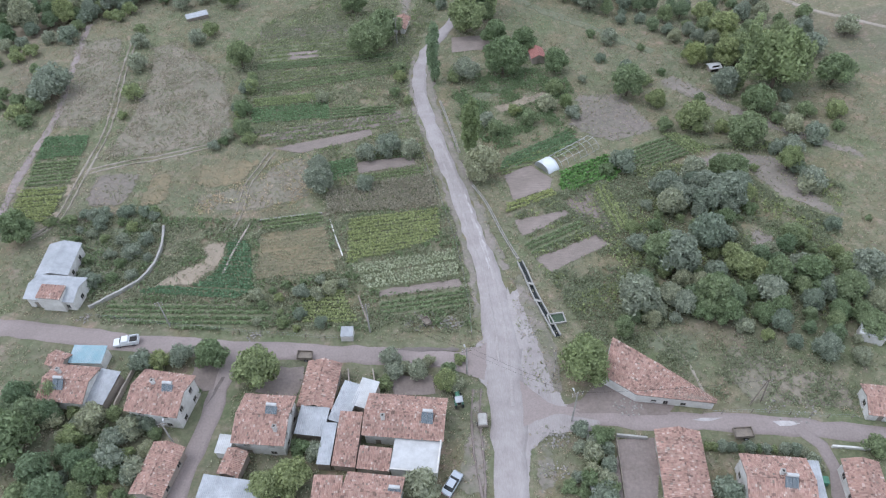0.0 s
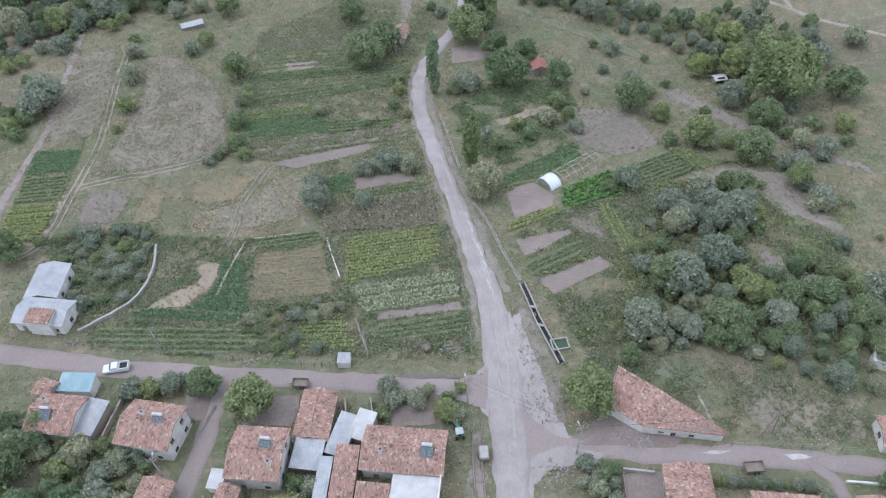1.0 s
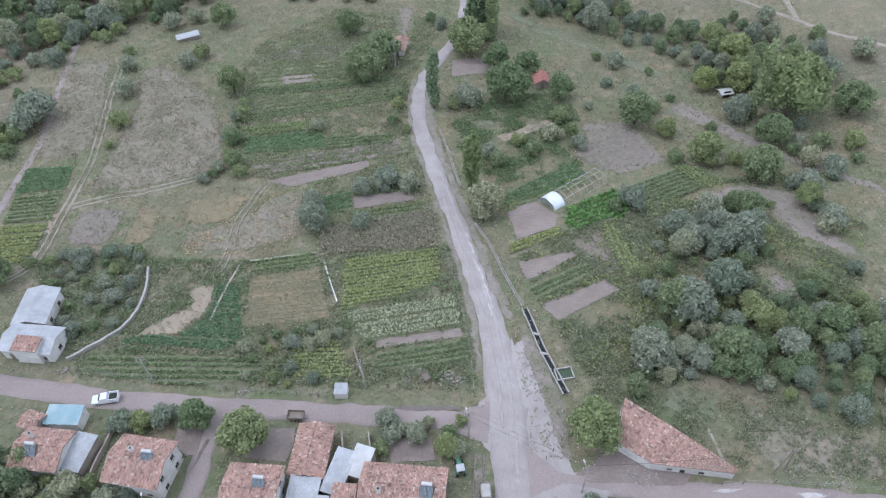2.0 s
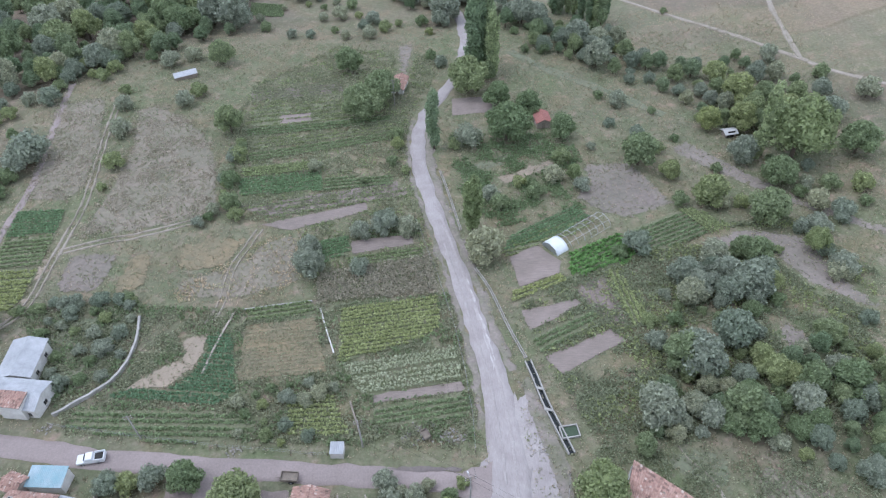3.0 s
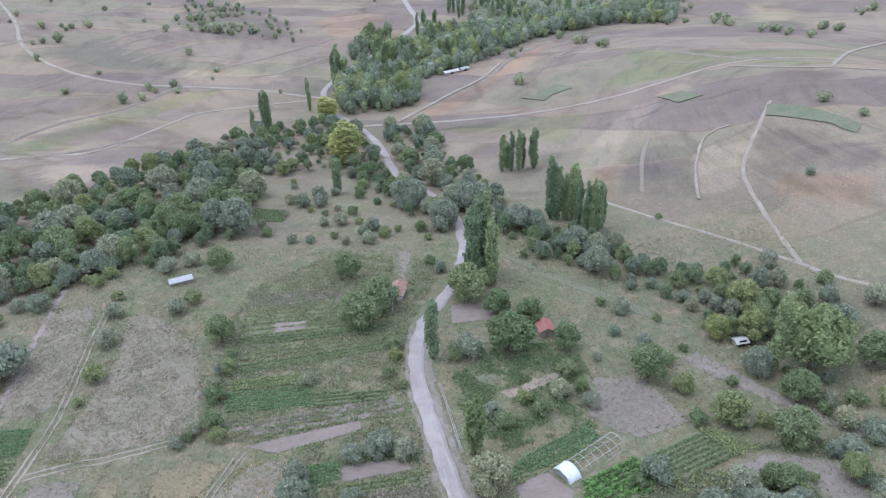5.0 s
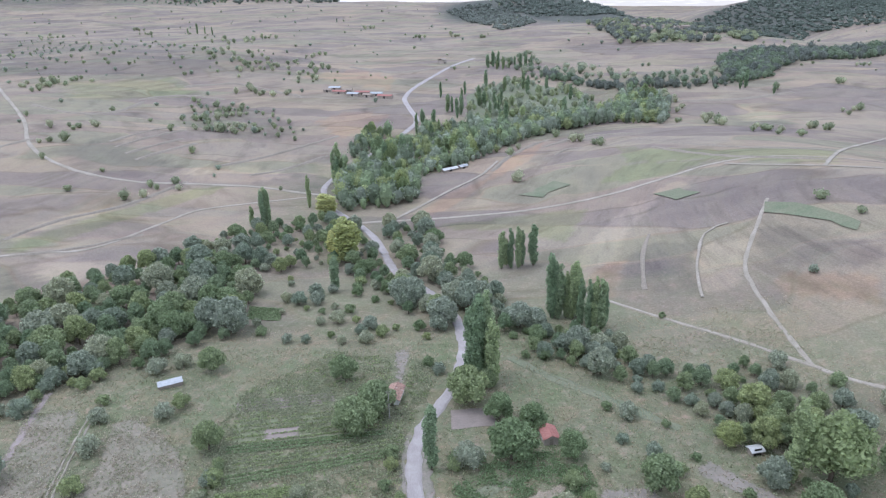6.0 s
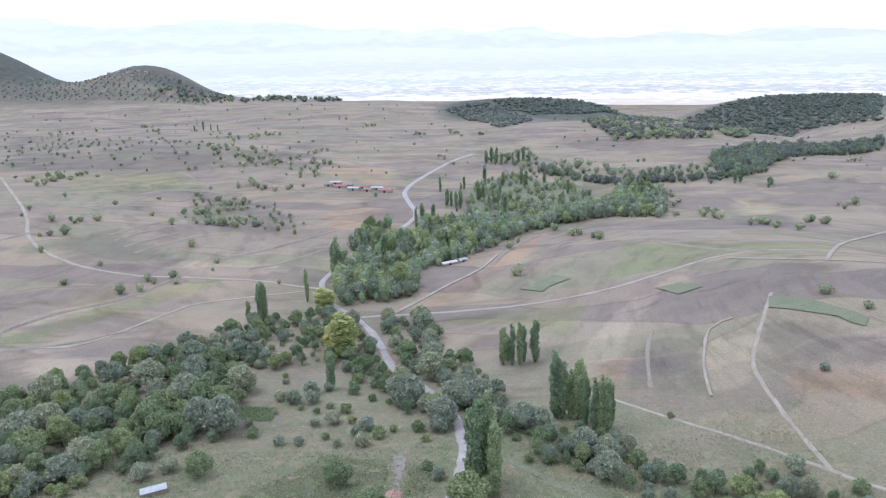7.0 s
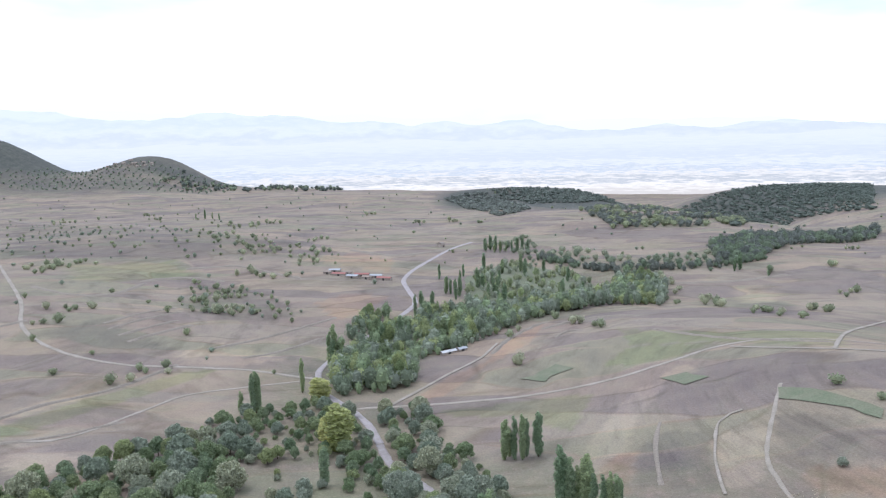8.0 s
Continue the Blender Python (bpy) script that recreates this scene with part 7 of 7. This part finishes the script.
def bin_green(cx, cy):
    root = thing("rubbish_container", cx, cy, -8, ground_z(cx, cy), "green metal rubbish container by the side lane", "container")
    box_part("body", -0.7, -0.55, 0.12, 0.7, 0.55, 1.2, PAINT_GREEN, root, "", 0.06)
    box_part("lid", -0.74, -0.6, 1.203, 0.74, 0.6, 1.32, PAINT_GREEN, root, "", 0.05)


bin_green(56.2, 44.2)


# ---- power poles and wires ----
def pole(x, y, h, label, arm=0.9, twin=False, lamp=False):
    z = ground_z(x, y)
    root = thing("utility_pole", x, y, 15, z, label, "pole", "utility poles")
    if twin:
        rod_part("leg", (-1.1, 0, -0.3), (-0.1, 0, h), 0.13, WOOD, root, r1=0.09)
        rod_part("leg", (1.1, 0, -0.3), (0.1, 0, h), 0.13, WOOD, root, r1=0.09)
    else:
        rod_part("pole", (0, 0, -0.3), (0, 0, h), 0.17, CONCRETE, root, r1=0.10)
    for dz in (0.35, 1.0):
        a = box_part("crossarm", -arm, -0.06, h - dz, arm, 0.06, h - dz + 0.12, WOOD, root, "", 0.01)
        for u in (-arm + 0.1, 0, arm - 0.1):
            rod_part("insulator", (u, 0, h - dz + 0.12), (u, 0, h - dz + 0.3), 0.05, WHITE_SHEET, a)
    if lamp:
        a = rod_part("lamp_arm", (0, 0, h - 1.6), (0, 1.2, h - 1.2), 0.04, SHEET, root)
        box_part("lamp_head", -0.12, 1.1, h - 1.25, 0.12, 1.6, h - 1.12, WHITE_SHEET, a, "", 0.02)
    return Vector((x, y, z + h))


POLES = [pole(20.3, 56.9, 9.0, "tall concrete utility pole by the junction", 1.0, False, True), pole(3.4, 67.4, 8.0, "concrete utility pole at the road corner", 0.9, False, True),
         pole(51.3, 58.8, 7.5, "twin-legged wooden utility pole on rough ground", 1.0, True), pole(-52.9, 81.3, 7.5, "wooden utility pole in a garden strip", 0.7),
         pole(-14.3, 78.0, 8.5, "leaning wooden utility pole beside gardens", 0.7), pole(-44.9, 54.8, 8.0, "concrete utility pole in the alley", 0.7, False, True),
         pole(-11.7, 190.4, 8.5, "wooden utility pole beside the gardens", 0.6)]


def wire(a, b, sag, off):
    pts = []
    for i in range(13):
        t = i / 12
        p = a.lerp(b, t)
        pts.append((p.x + off, p.y, p.z - 0.1 - sag * 4 * t * (1 - t)))
    cu = bpy.data.curves.new("power_line", "CURVE")
    cu.dimensions = "3D"
    cu.bevel_depth = 0.012
    sp = cu.splines.new("POLY")
    sp.points.add(len(pts) - 1)
    for q, p in zip(sp.points, pts):
        q.co = (*p, 1)
    cu.materials.append(RUBBER)
    tagged(new("power_line", cu), "thin dark overhead wire between poles", "wire", "power lines")


for i, j in ((0, 1), (0, 2), (1, 4), (4, 3), (1, 6)):
    for off in (-0.8, 0.8):
        wire(POLES[i], POLES[j], 0.7 if j != 6 else 1.6, off)


# ---- water channel, ditch, basin ----
def rim_line(name, line, half, wall, top, depth_mat, label, category):
    """Two low concrete walls with a dark bed between them, along a line."""
    root = tagged(new(name), label, category, kind="structure")
    pts = spline(line, 2.0)
    for side, nm in ((-1, "wall"), (1, "wall"), (0, "bed")):
        verts, faces = [], []
        for k, p in enumerate(pts):
            q = pts[min(k + 1, len(pts) - 1)] - pts[max(k - 1, 0)]
            q = q / np.linalg.norm(q)
            n = np.array((q[1], -q[0]))
            z = ground_z(*p)
            w0, w1, z0, z1 = (-half, half, -0.2, 0.08) if side == 0 else (side * half, side * (half + wall), -0.3, top)
            for u, zz in ((w0, z0), (w0, z1), (w1, z1), (w1, z0)):
                verts.append((p[0] + n[0] * u, p[1] + n[1] * u, z + zz))
            if k:
                o = 4 * (k - 1)
                faces += [(o + i, o + (i + 1) % 4, o + 4 + (i + 1) % 4, o + 4 + i) for i in range(4)]
        faces += [(0, 1, 2, 3), tuple(len(verts) - 4 + i for i in range(4))]
        mesh_object(nm, verts, faces, depth_mat if side == 0 else CONCRETE, root)


rim_line("water_channel", [(20.6, 74.8), (18.8, 81.0), (17.5, 85.7), (16.4, 91.2), (15.6, 94.6)], 0.42, 0.22, 0.55, WATER_DARK, "concrete water channel with dark water beside the road", "channel")
rim_line("ditch", [(15.4, 95.4), (12.9, 103.4), (10.1, 114.2), (7.4, 121.0)], 0.14, 0.13, 0.28, VERGE, "narrow concrete irrigation ditch along the road", "ditch")
rim_line("ditch", [(4.9, 134.0), (2.4, 148.5), (0.6, 157.4)], 0.14, 0.12, 0.25, VERGE, "narrow concrete irrigation ditch along the road", "ditch")
for y0, y1 in ((83.4, 83.8), (88.0, 88.4)):
    u = 17.9 if y0 < 85 else 17.0
    slab_z = ground_z(u, y0)
    root = thing("culvert_slab", u, y0, -15, slab_z, "small concrete slab across the water channel", "slab", "culvert slabs")
    box_part("slab", -0.75, -0.25, 0.553, 0.75, 0.25, 0.66, CONCRETE, root, "", 0.02)


def basin():
    z = ground_z(20.8, 79)
    root = thing("water_basin", 20.9, 78.9, 8, z, "small square concrete basin with green water", "basin")
    for x0, y0, x1, y1 in ((-1.6, -1.2, 1.6, -1.0), (-1.6, 1.0, 1.6, 1.2), (-1.6, -0.99, -1.4, 0.99), (1.4, -0.99, 1.6, 0.99)):
        box_part("wall", x0, y0, -0.3, x1, y1, 0.6, CONCRETE, root)
    box_part("water", -1.39, -0.99, -0.2, 1.39, 0.99, 0.3, POND, root, "murky green water")


basin()


# ---- greenhouse, garden walls and fences ----
def greenhouse():
    """Plastic tunnel: one end still covered, the rest bare hoops."""
    a, b = Vector((24.4, 125.9, 0)), Vector((37.6, 135.0, 0))
    d = (b - a).normalized()
    yaw = math.degrees(math.atan2(d.y, d.x))
    z = min(ground_z(a.x, a.y), ground_z(b.x, b.y))
    L, R = (b - a).length, 2.6
    root = thing("greenhouse", a.x, a.y, yaw, z, "hoop greenhouse, one end still covered in white plastic", "greenhouse")
    for k in range(9):
        u = L * k / 8
        bm = bmesh.new()
        rings = []
        for i in range(13):
            t = math.pi * i / 12
            out = Vector((0, math.cos(t), math.sin(t)))
            c = Vector((u, R * math.cos(t), 0.1 + 2.1 * math.sin(t)))
            rings.append([bm.verts.new(c + 0.05 * (out * math.cos(q) + Vector((1, 0, 0)) * math.sin(q))) for q in (0, 1.571, 3.142, 4.712)])
        for p, q in zip(rings, rings[1:]):
            for i in range(4):
                bm.faces.new((p[i], p[(i + 1) % 4], q[(i + 1) % 4], q[i]))
        bm.faces.new(rings[0])
        bm.faces.new(rings[-1])
        part("hoop", bm, WHITE_SHEET, root)
    for t in (0.05, 0.28, 0.5, 0.72, 0.95):
        y, zz = R * math.cos(math.pi * t), 0.1 + 2.1 * math.sin(math.pi * t)
        rod_part("purlin", (0, y, zz), (L, y, zz), 0.035, WHITE_SHEET, root, seg=6)
    verts, faces = [], []
    rnd = random.Random(3)
    for k in range(7):
        u = -0.3 + 0.55 * k
        for i in range(13):
            t = math.pi * i / 12
            r = 1.03 + rnd.uniform(-0.015, 0.02)
            verts.append((u + rnd.uniform(-0.05, 0.05), R * r * math.cos(t), 0.1 + 2.1 * r * math.sin(t)))
    for k in range(6):
        faces += [(k * 13 + i, k * 13 + i + 1, k * 13 + i + 14, k * 13 + i + 13) for i in range(12)]
    o = len(verts)
    verts.append((-0.3, 0, 0.1))
    faces += [(i, i + 1, o) for i in range(12)]
    sh = mesh_object("film", verts, faces, PLASTIC, root, True)
    sh.modifiers.new("thick", "SOLIDIFY").thickness = 0.03


greenhouse()


def low_wall(name, line, h, w, mat, label, category, seed=1):
    rnd = random.Random(seed)
    pts = spline(line, 1.2)
    verts, faces = [], []
    for k, p in enumerate(pts):
        q = pts[min(k + 1, len(pts) - 1)] - pts[max(k - 1, 0)]
        q = q / np.linalg.norm(q)
        n = np.array((q[1], -q[0]))
        z = ground_z(*p)
        hh = h * rnd.uniform(0.85, 1.1)
        for u, zz in ((-w / 2, -0.3), (-w / 2, hh), (w / 2, hh), (w / 2, -0.3)):
            verts.append((p[0] + n[0] * u, p[1] + n[1] * u, z + zz))
        if k:
            o = 4 * (k - 1)
            faces += [(o + i, o + (i + 1) % 4, o + 4 + (i + 1) % 4, o + 4 + i) for i in range(4)]
    faces += [(0, 1, 2, 3), tuple(len(verts) - 4 + i for i in range(4))]
    return tagged(mesh_object(name, verts, faces, mat), label, category)


low_wall("garden_wall", [(-61.7, 110.3), (-60.4, 102.8), (-61.3, 95.8), (-64.4, 91.6), (-70.3, 86.7)], 0.9, 0.45, CONCRETE, "curving grey garden wall round a plot", "wall")
low_wall("garden_wall", [(-40.9, 111.4), (-34, 112.4), (-26.9, 113.2)], 0.4, 0.3, CONCRETE, "pale low wall behind a garden plot", "wall", 2)
low_wall("garden_wall", [(-25.0, 111.0), (-23, 104.5), (-21.1, 98.8)], 0.4, 0.25, PLASTER, "pale low wall beside a garden plot", "wall", 3)
low_wall("garden_wall", [(-17.1, 87.2), (-14.9, 80.4)], 0.7, 0.28, WOOD, "weathered board edging of a garden", "wall", 4)
low_wall("garden_wall", [(-42.5, 111), (-44.5, 102), (-45.5, 95)], 0.4, 0.4, MUDWALL, "low earth bank beside a garden plot", "wall", 5)
low_wall("garden_wall", [(27.0, 53.6), (31.8, 52.9)], 0.9, 0.3, CONCRETE, "concrete yard wall along the lane", "wall", 6)
low_wall("garden_wall", [(26.9, 53.2), (26.4, 47), (25.8, 40)], 0.7, 0.18, WOOD, "weathered yard fence of boards", "wall", 7)
low_wall("garden_wall", [(22.4, 54.0), (22.0, 49.5)], 0.9, 0.35, CONCRETE, "short concrete garden wall", "wall", 8)
low_wall("garden_wall", [(21.2, 47.2), (21.6, 44.2)], 0.8, 0.5, WHITE_SHEET, "pale stack of boards beside a garden", "boards", 9)
low_wall("garden_wall", [(60.4, 50.2), (66, 49.4)], 0.6, 0.3, PLASTER, "pale low wall at the lane corner", "wall", 10)
low_wall("garden_wall", [(-17.6, 68.6), (-17.2, 65.6)], 1.6, 0.2, MUDWALL, "earth wall of a roofless pen", "wall", 11)
low_wall("garden_wall", [(-13.2, 68.4), (-12.6, 64.8)], 1.6, 0.2, MUDWALL, "earth wall of a roofless pen", "wall", 12)
low_wall("garden_wall", [(-57.5, 63.0), (-56.6, 71.5)], 1.2, 0.25, MUDWALL, "earth yard wall behind a shed", "wall", 13)


def post_fence(line, gap, label, seed):
    """Posts of rough wood with two wires."""
    rnd = random.Random(seed)
    root = tagged(new("wire_fence"), label, "fence", "garden fences")
    pts = spline(line, gap)
    tops = []
    for p in pts:
        z = ground_z(*p)
        q = (p[0] + rnd.uniform(-0.1, 0.1), p[1] + rnd.uniform(-0.1, 0.1))
        rod_part("post", (*q, z - 0.2), (q[0] + rnd.uniform(-0.1, 0.1), q[1], z + 1.3), 0.07, WOOD, root, seg=6)
        tops.append(Vector((*q, z)))
    for h in (0.6, 1.15):
        bm = bmesh.new()
        for a, b in zip(tops, tops[1:]):
            rod(bm, a + Vector((0, 0, h)), b + Vector((0, 0, h)), 0.012, seg=4)
        part("wire", bm, SHEET, root)


post_fence([(4.8, 76), (4.6, 84), (3.4, 96), (1.2, 110), (-2.0, 124), (-5.5, 138)], 3.2, "rough post and wire fence along the road", 1)
post_fence([(15.5, 62.5), (18.5, 66), (19.6, 71)], 2.2, "rough post and wire fence beside the walnut tree", 2)
post_fence([(-70, 84.6), (-52, 81.2), (-35, 78.4), (-20, 76.4)], 3.5, "rough post and wire fence along the lane", 3)
post_fence([(42, 57.2), (50, 57.0), (62, 55.6), (68, 55)], 3.0, "rough post and wire fence along the lane", 4)


# ---- rubble, logs, puddles, worn gravel ----
def stone_meshes():
    out = []
    for s in range(4):
        rnd = random.Random(s)
        bm = bmesh.new()
        bmesh.ops.create_icosphere(bm, subdivisions=1, radius=1)
        for v in bm.verts:
            v.co *= rnd.uniform(0.7, 1.1)
            v.co.z *= 0.65
        me = bpy.data.meshes.new("stone")
        bm.to_mesh(me)
        bm.free()
        me.materials.append(STONE)
        out.append(me)
    return out


STONES = stone_meshes()


def rubble(cx, cy, r, count, tall, label, seed):
    rnd = random.Random(seed)
    root = tagged(new("rubble_heap"), label, "rubble", "rubble heaps")
    root.location = (cx, cy, ground_z(cx, cy))
    for _ in range(count):
        d, a = r * math.sqrt(rnd.random()), rnd.uniform(0, 6.28)
        x, y = d * math.cos(a), d * math.sin(a) * 0.7
        s = rnd.uniform(0.08, 0.26)
        ob = new("stone", rnd.choice(STONES))
        ob.parent = root
        z = ground_z(cx + x, cy + y) - root.location.z + tall * max(0, 1 - d / r) * rnd.uniform(0.3, 1)
        ob.matrix_basis = pose(x, y, z + s * 0.25, 0, 0, rnd.uniform(0, 360)) @ Matrix.Scale(s, 4)


rubble(17.0, 53.6, 2.4, 80, 0.5, "heap of pale stones at the junction corner", 1)
rubble(0.8, 79.2, 2.6, 80, 0.8, "heap of grey field stones at the garden corner", 2)
rubble(-4.5, 80.2, 3.6, 80, 0.5, "weedy heap of stones behind a wall", 3)
rubble(15.2, 76.0, 2.4, 50, 0.15, "scattered stones at the channel end", 4)
rubble(30.0, 59.0, 2.6, 50, 0.3, "scattered stones before the barn", 5)
rubble(57.0, 57.2, 4.5, 70, 0.15, "scattered stones on the rough bank", 6)
rubble(-36.2, 77.9, 1.6, 30, 0.3, "small heap of pale stones by the lane", 7)
rubble(-70.5, 84.0, 1.6, 30, 0.4, "small heap of stones by the farmhouse", 8)
rubble(16.2, 48.0, 2.4, 50, 0.1, "scattered stones on the verge", 9)

for k, (outline, mat, words, lift) in enumerate((
        ([(6.9, 108), (7.6, 104), (8.6, 97), (9.2, 93), (9.7, 94), (9.1, 99), (8.0, 105), (7.2, 109)], PALE_GRAVEL, "pale worn gravel streak in the road", 0.16),
        ([(5.3, 117), (6.0, 113), (6.7, 110), (6.9, 111), (6.0, 115), (5.5, 118)], PALE_GRAVEL, "pale worn gravel streak in the road", 0.16),
        ([(12.6, 76), (13.6, 72), (14.4, 76), (13.4, 83), (12.3, 88), (12.2, 82)], WORN_GRAVEL, "pale stony strip beside the road", 0.10),
        ([(12, 66), (17, 60.5), (22, 59), (17, 58), (12, 56), (12.2, 60)], DIRT, "trodden earth corner of the junction", 0.10),
        ([(-2, 69.5), (6.5, 66), (7.5, 74), (4, 73)], DIRT, "trodden earth corner of the junction", 0.10),
        ([(-10, 73.6), (-6, 73.9), (-2, 73.4), (2.5, 73.2), (2.2, 72.5), (-3, 72.8), (-7, 73.1)], WET_MUD, "long dark puddle at the lane edge", 0.12),
        ([(-42.2, 62), (-40.6, 65), (-40.0, 69), (-40.6, 69), (-41.4, 65)], WET_MUD, "damp dark earth in the alley", 0.13),
        ([(40, 56.2), (43, 56.6), (45, 56.2), (42, 55.6)], PALE_GRAVEL, "pale stony patch in the lane", 0.13),
        ([(53, 55), (56, 55.2), (57, 54.4), (54, 54.2)], PALE_GRAVEL, "pale stony patch in the lane", 0.13))):
    drape("road_patch", outline, mat, words, lift, 1.5, 0.25, "road surface", 300 + k)
drape("road_patch", [(6.2, 80.7), (15.6, 88.9), (19.1, 75.7), (18.9, 66.8), (20.0, 60.6), (25.1, 58.6), (24.3, 54.3), (16.5, 54.2), (13.4, 51.5), (12.0, 43.8), (6.2, 44.0), (7.9, 55.9), (6.4, 63.9), (3.8, 67.6), (4.6, 73.7), (6.3, 75.2)],
      GRAVEL, "wide worn gravel apron of the road junction", 0.082, 1.0, 0.4, "road surface", 320, 1.2)
drape("road_patch", [(15.6, 92.0), (19.6, 76.0), (20.3, 72.3), (20.0, 62.0), (18.0, 62.5), (17.1, 69.4), (15.0, 80), (13.5, 90)], VERGE, "stony trodden strip beside the channel", 0.096, 1.0, 0.4, "road surface", 321, 1.0)
for a, w, y0, y1 in ((0.95, 0.8, 58, 150), (-0.8, 0.6, 62, 138)):
    lane("wheel_track", [(p[0] + a, p[1]) for p in MAIN if y0 < p[1] < y1], w, WORN_GRAVEL, "pale worn wheel line in the gravel road", 0.14, 1.2, "track", 0.16, 48)
lane("verge", [(p[0] + p[2] / 2 + 1.0, p[1]) for p in MAIN if 84 < p[1] < 185], 2.2, VERGE, "stony dry verge along the road", 0.05, 1.5, "verge", 0.6, 49)
lane("verge", [(p[0] - p[2] / 2 - 0.7, p[1]) for p in MAIN if 76 < p[1] < 185], 1.5, VERGE, "weedy stony verge along the road", 0.05, 1.5, "verge", 0.6, 50)
for a in (-1.0, 1.0):
    lane("wheel_track", [(-86.4, 131 + a * 0.8), (-77.8, 134.0 + a * 0.8), (-70.1, 135.9 + a * 0.8), (-62.7, 138.6 + a * 0.8), (-56, 141 + a * 0.8)], 0.55, TRACK, "pale wheel track across dry grass", 0.19, 1.5, "track", 0.15, 41)
    lane("wheel_track", [(-91 + a * 0.7, 108), (-86.9 + a * 0.7, 114.1), (-86.5 + a * 0.7, 132.6), (-86.0 + a * 0.7, 143.4), (-87.1 + a * 0.7, 157), (-90.1 + a * 0.7, 178), (-92.4 + a * 0.7, 195)], 0.6, TRACK, "pale wheel track across dry grass", 0.19, 1.5, "track", 0.18, 42)
    lane("wheel_track", [(-47.5 + a * 0.7, 108), (-46.0 + a * 0.7, 113), (-45.7 + a * 0.7, 124.2), (-44.1 + a * 0.7, 129.5), (-41.9 + a * 0.7, 137)], 0.45, TRACK, "pale wheel track across dry grass", 0.19, 1.5, "track", 0.15, 43)
    lane("wheel_track", [(5.0 + a * 0.7, 64), (4.4 + a * 0.7, 58), (4.6 + a * 0.7, 50), (5, 42)], 0.5, YARD, "muddy wheel track on the verge", 0.19, 1.5, "track", 0.12, 44)
lane("path", [(38, 78), (39, 73.5), (42, 69.5), (43.2, 64), (43.6, 60)], 0.6, TRACK, "narrow trodden path through grass", 0.08, 1.5, "path", 0.12, 45)
lane("path", [(-100, 108), (-101.3, 120.3), (-102.3, 131.9), (-102.0, 143.3), (-102.1, 156.9), (-105.8, 179.8), (-111.0, 207.9)], 2.2, DIRT, "brown dirt track at the field edge", 0.08, 2.5, "track", 0.3, 46)

# lane-side hedge of the white-gabled house
for p in spline([(40.9, 50.9), (46, 50.4), (51, 49.9), (55.3, 49.2), (56.3, 46.4)], 1.1):
    set_plant("bush", p[0], p[1], 0.5, 0.55, group="hedge bushes")


# ---- far farm sheds and village, down the valley ----
def far_shed(cx, cy, L, W, yaw, h, roof, label, group):
    z = low_ground(cx, cy, L, W, yaw)
    root = thing("farm_shed", cx, cy, yaw, z, label, "shed", group)
    box_part("wall", -L / 2, -W / 2, -0.5, L / 2, W / 2, h, MUDWALL, root)
    bm = bmesh.new()
    for s in (-1, 1):
        slab(bm, [(-L / 2 - 0.4, s * (W / 2 + 0.5), h - 0.1), (L / 2 + 0.4, s * (W / 2 + 0.5), h - 0.1), (L / 2 + 0.4, 0, h + W * 0.22), (-L / 2 - 0.4, 0, h + W * 0.22)], 0.15)
    part("roof", bm, roof, root)
    box_part("door", -1, -W / 2 - 0.06, 0, 1, -W / 2 - 0.003, 2.2, DARK, root)


for k, (x, y) in enumerate(((-99, 776), (-93, 786), (-86, 766), (-78, 772), (-71, 753), (-62, 760), (-56, 746), (-47, 752), (-38, 739))):
    far_shed(x, y, 9 + 3 * (k % 3), 5, -20 + 13 * (k % 2), 2.8, (RUST_FIELD, SHEET, RED_SHEET)[k % 3], "long low farm shed on the far slope", "far farm sheds")
for k, (x, y) in enumerate(((359, 1260), (372, 1250), (380, 1237), (387, 1206), (396, 1222), (407, 1209), (420, 1240), (435, 1262), (452, 1280), (345, 1240), (410, 1265), (26, 962))):
    far_shed(x, y, 9, 8, 20 * (k % 4), 5, (RUST_FIELD, PALE_FIELD)[k % 2], "distant pale village house among trees", "far village houses")
for k in range(16):
    far_shed(-1050 + 11 * k + 9 * (k % 3), 2396 + 14 * (k % 4) - (30 if k > 8 else 0), 12, 9, 25 * (k % 5), 6, (PALE_FIELD, RUST_FIELD, PALE_FIELD)[k % 3], "distant pale house on the hillside", "far hill houses")
for k in range(14):
    far_shed(330 + 11 * k, 1290 + 17 * (k % 4), 10, 8, 18 * (k % 5), 5, (RUST_FIELD, PALE_FIELD)[k % 2], "distant pale village house among trees", "far village houses")
far_shed(16, 481, 11, 3.5, 32, 2.0, WHITE_SHEET, "low white shed on the hill foot", "far farm sheds")
far_shed(25, 486, 6, 3.5, 32, 2.0, SHEET, "low grey shed on the hill foot", "far farm sheds")
far_shed(78.7, 170.4, 3.0, 2.0, 10, 1.6, WHITE_SHEET, "small white shelter under trees", "far farm sheds")
lane("grass_strip", [(24.8, 223.2), (29.5, 216.7), (40.0, 204.7), (51.4, 194.0), (64.1, 181.4)], 4.0, LAWN, "green grassy strip below the hedgerow", 0.06, 3, "grass", 0.8, 47)
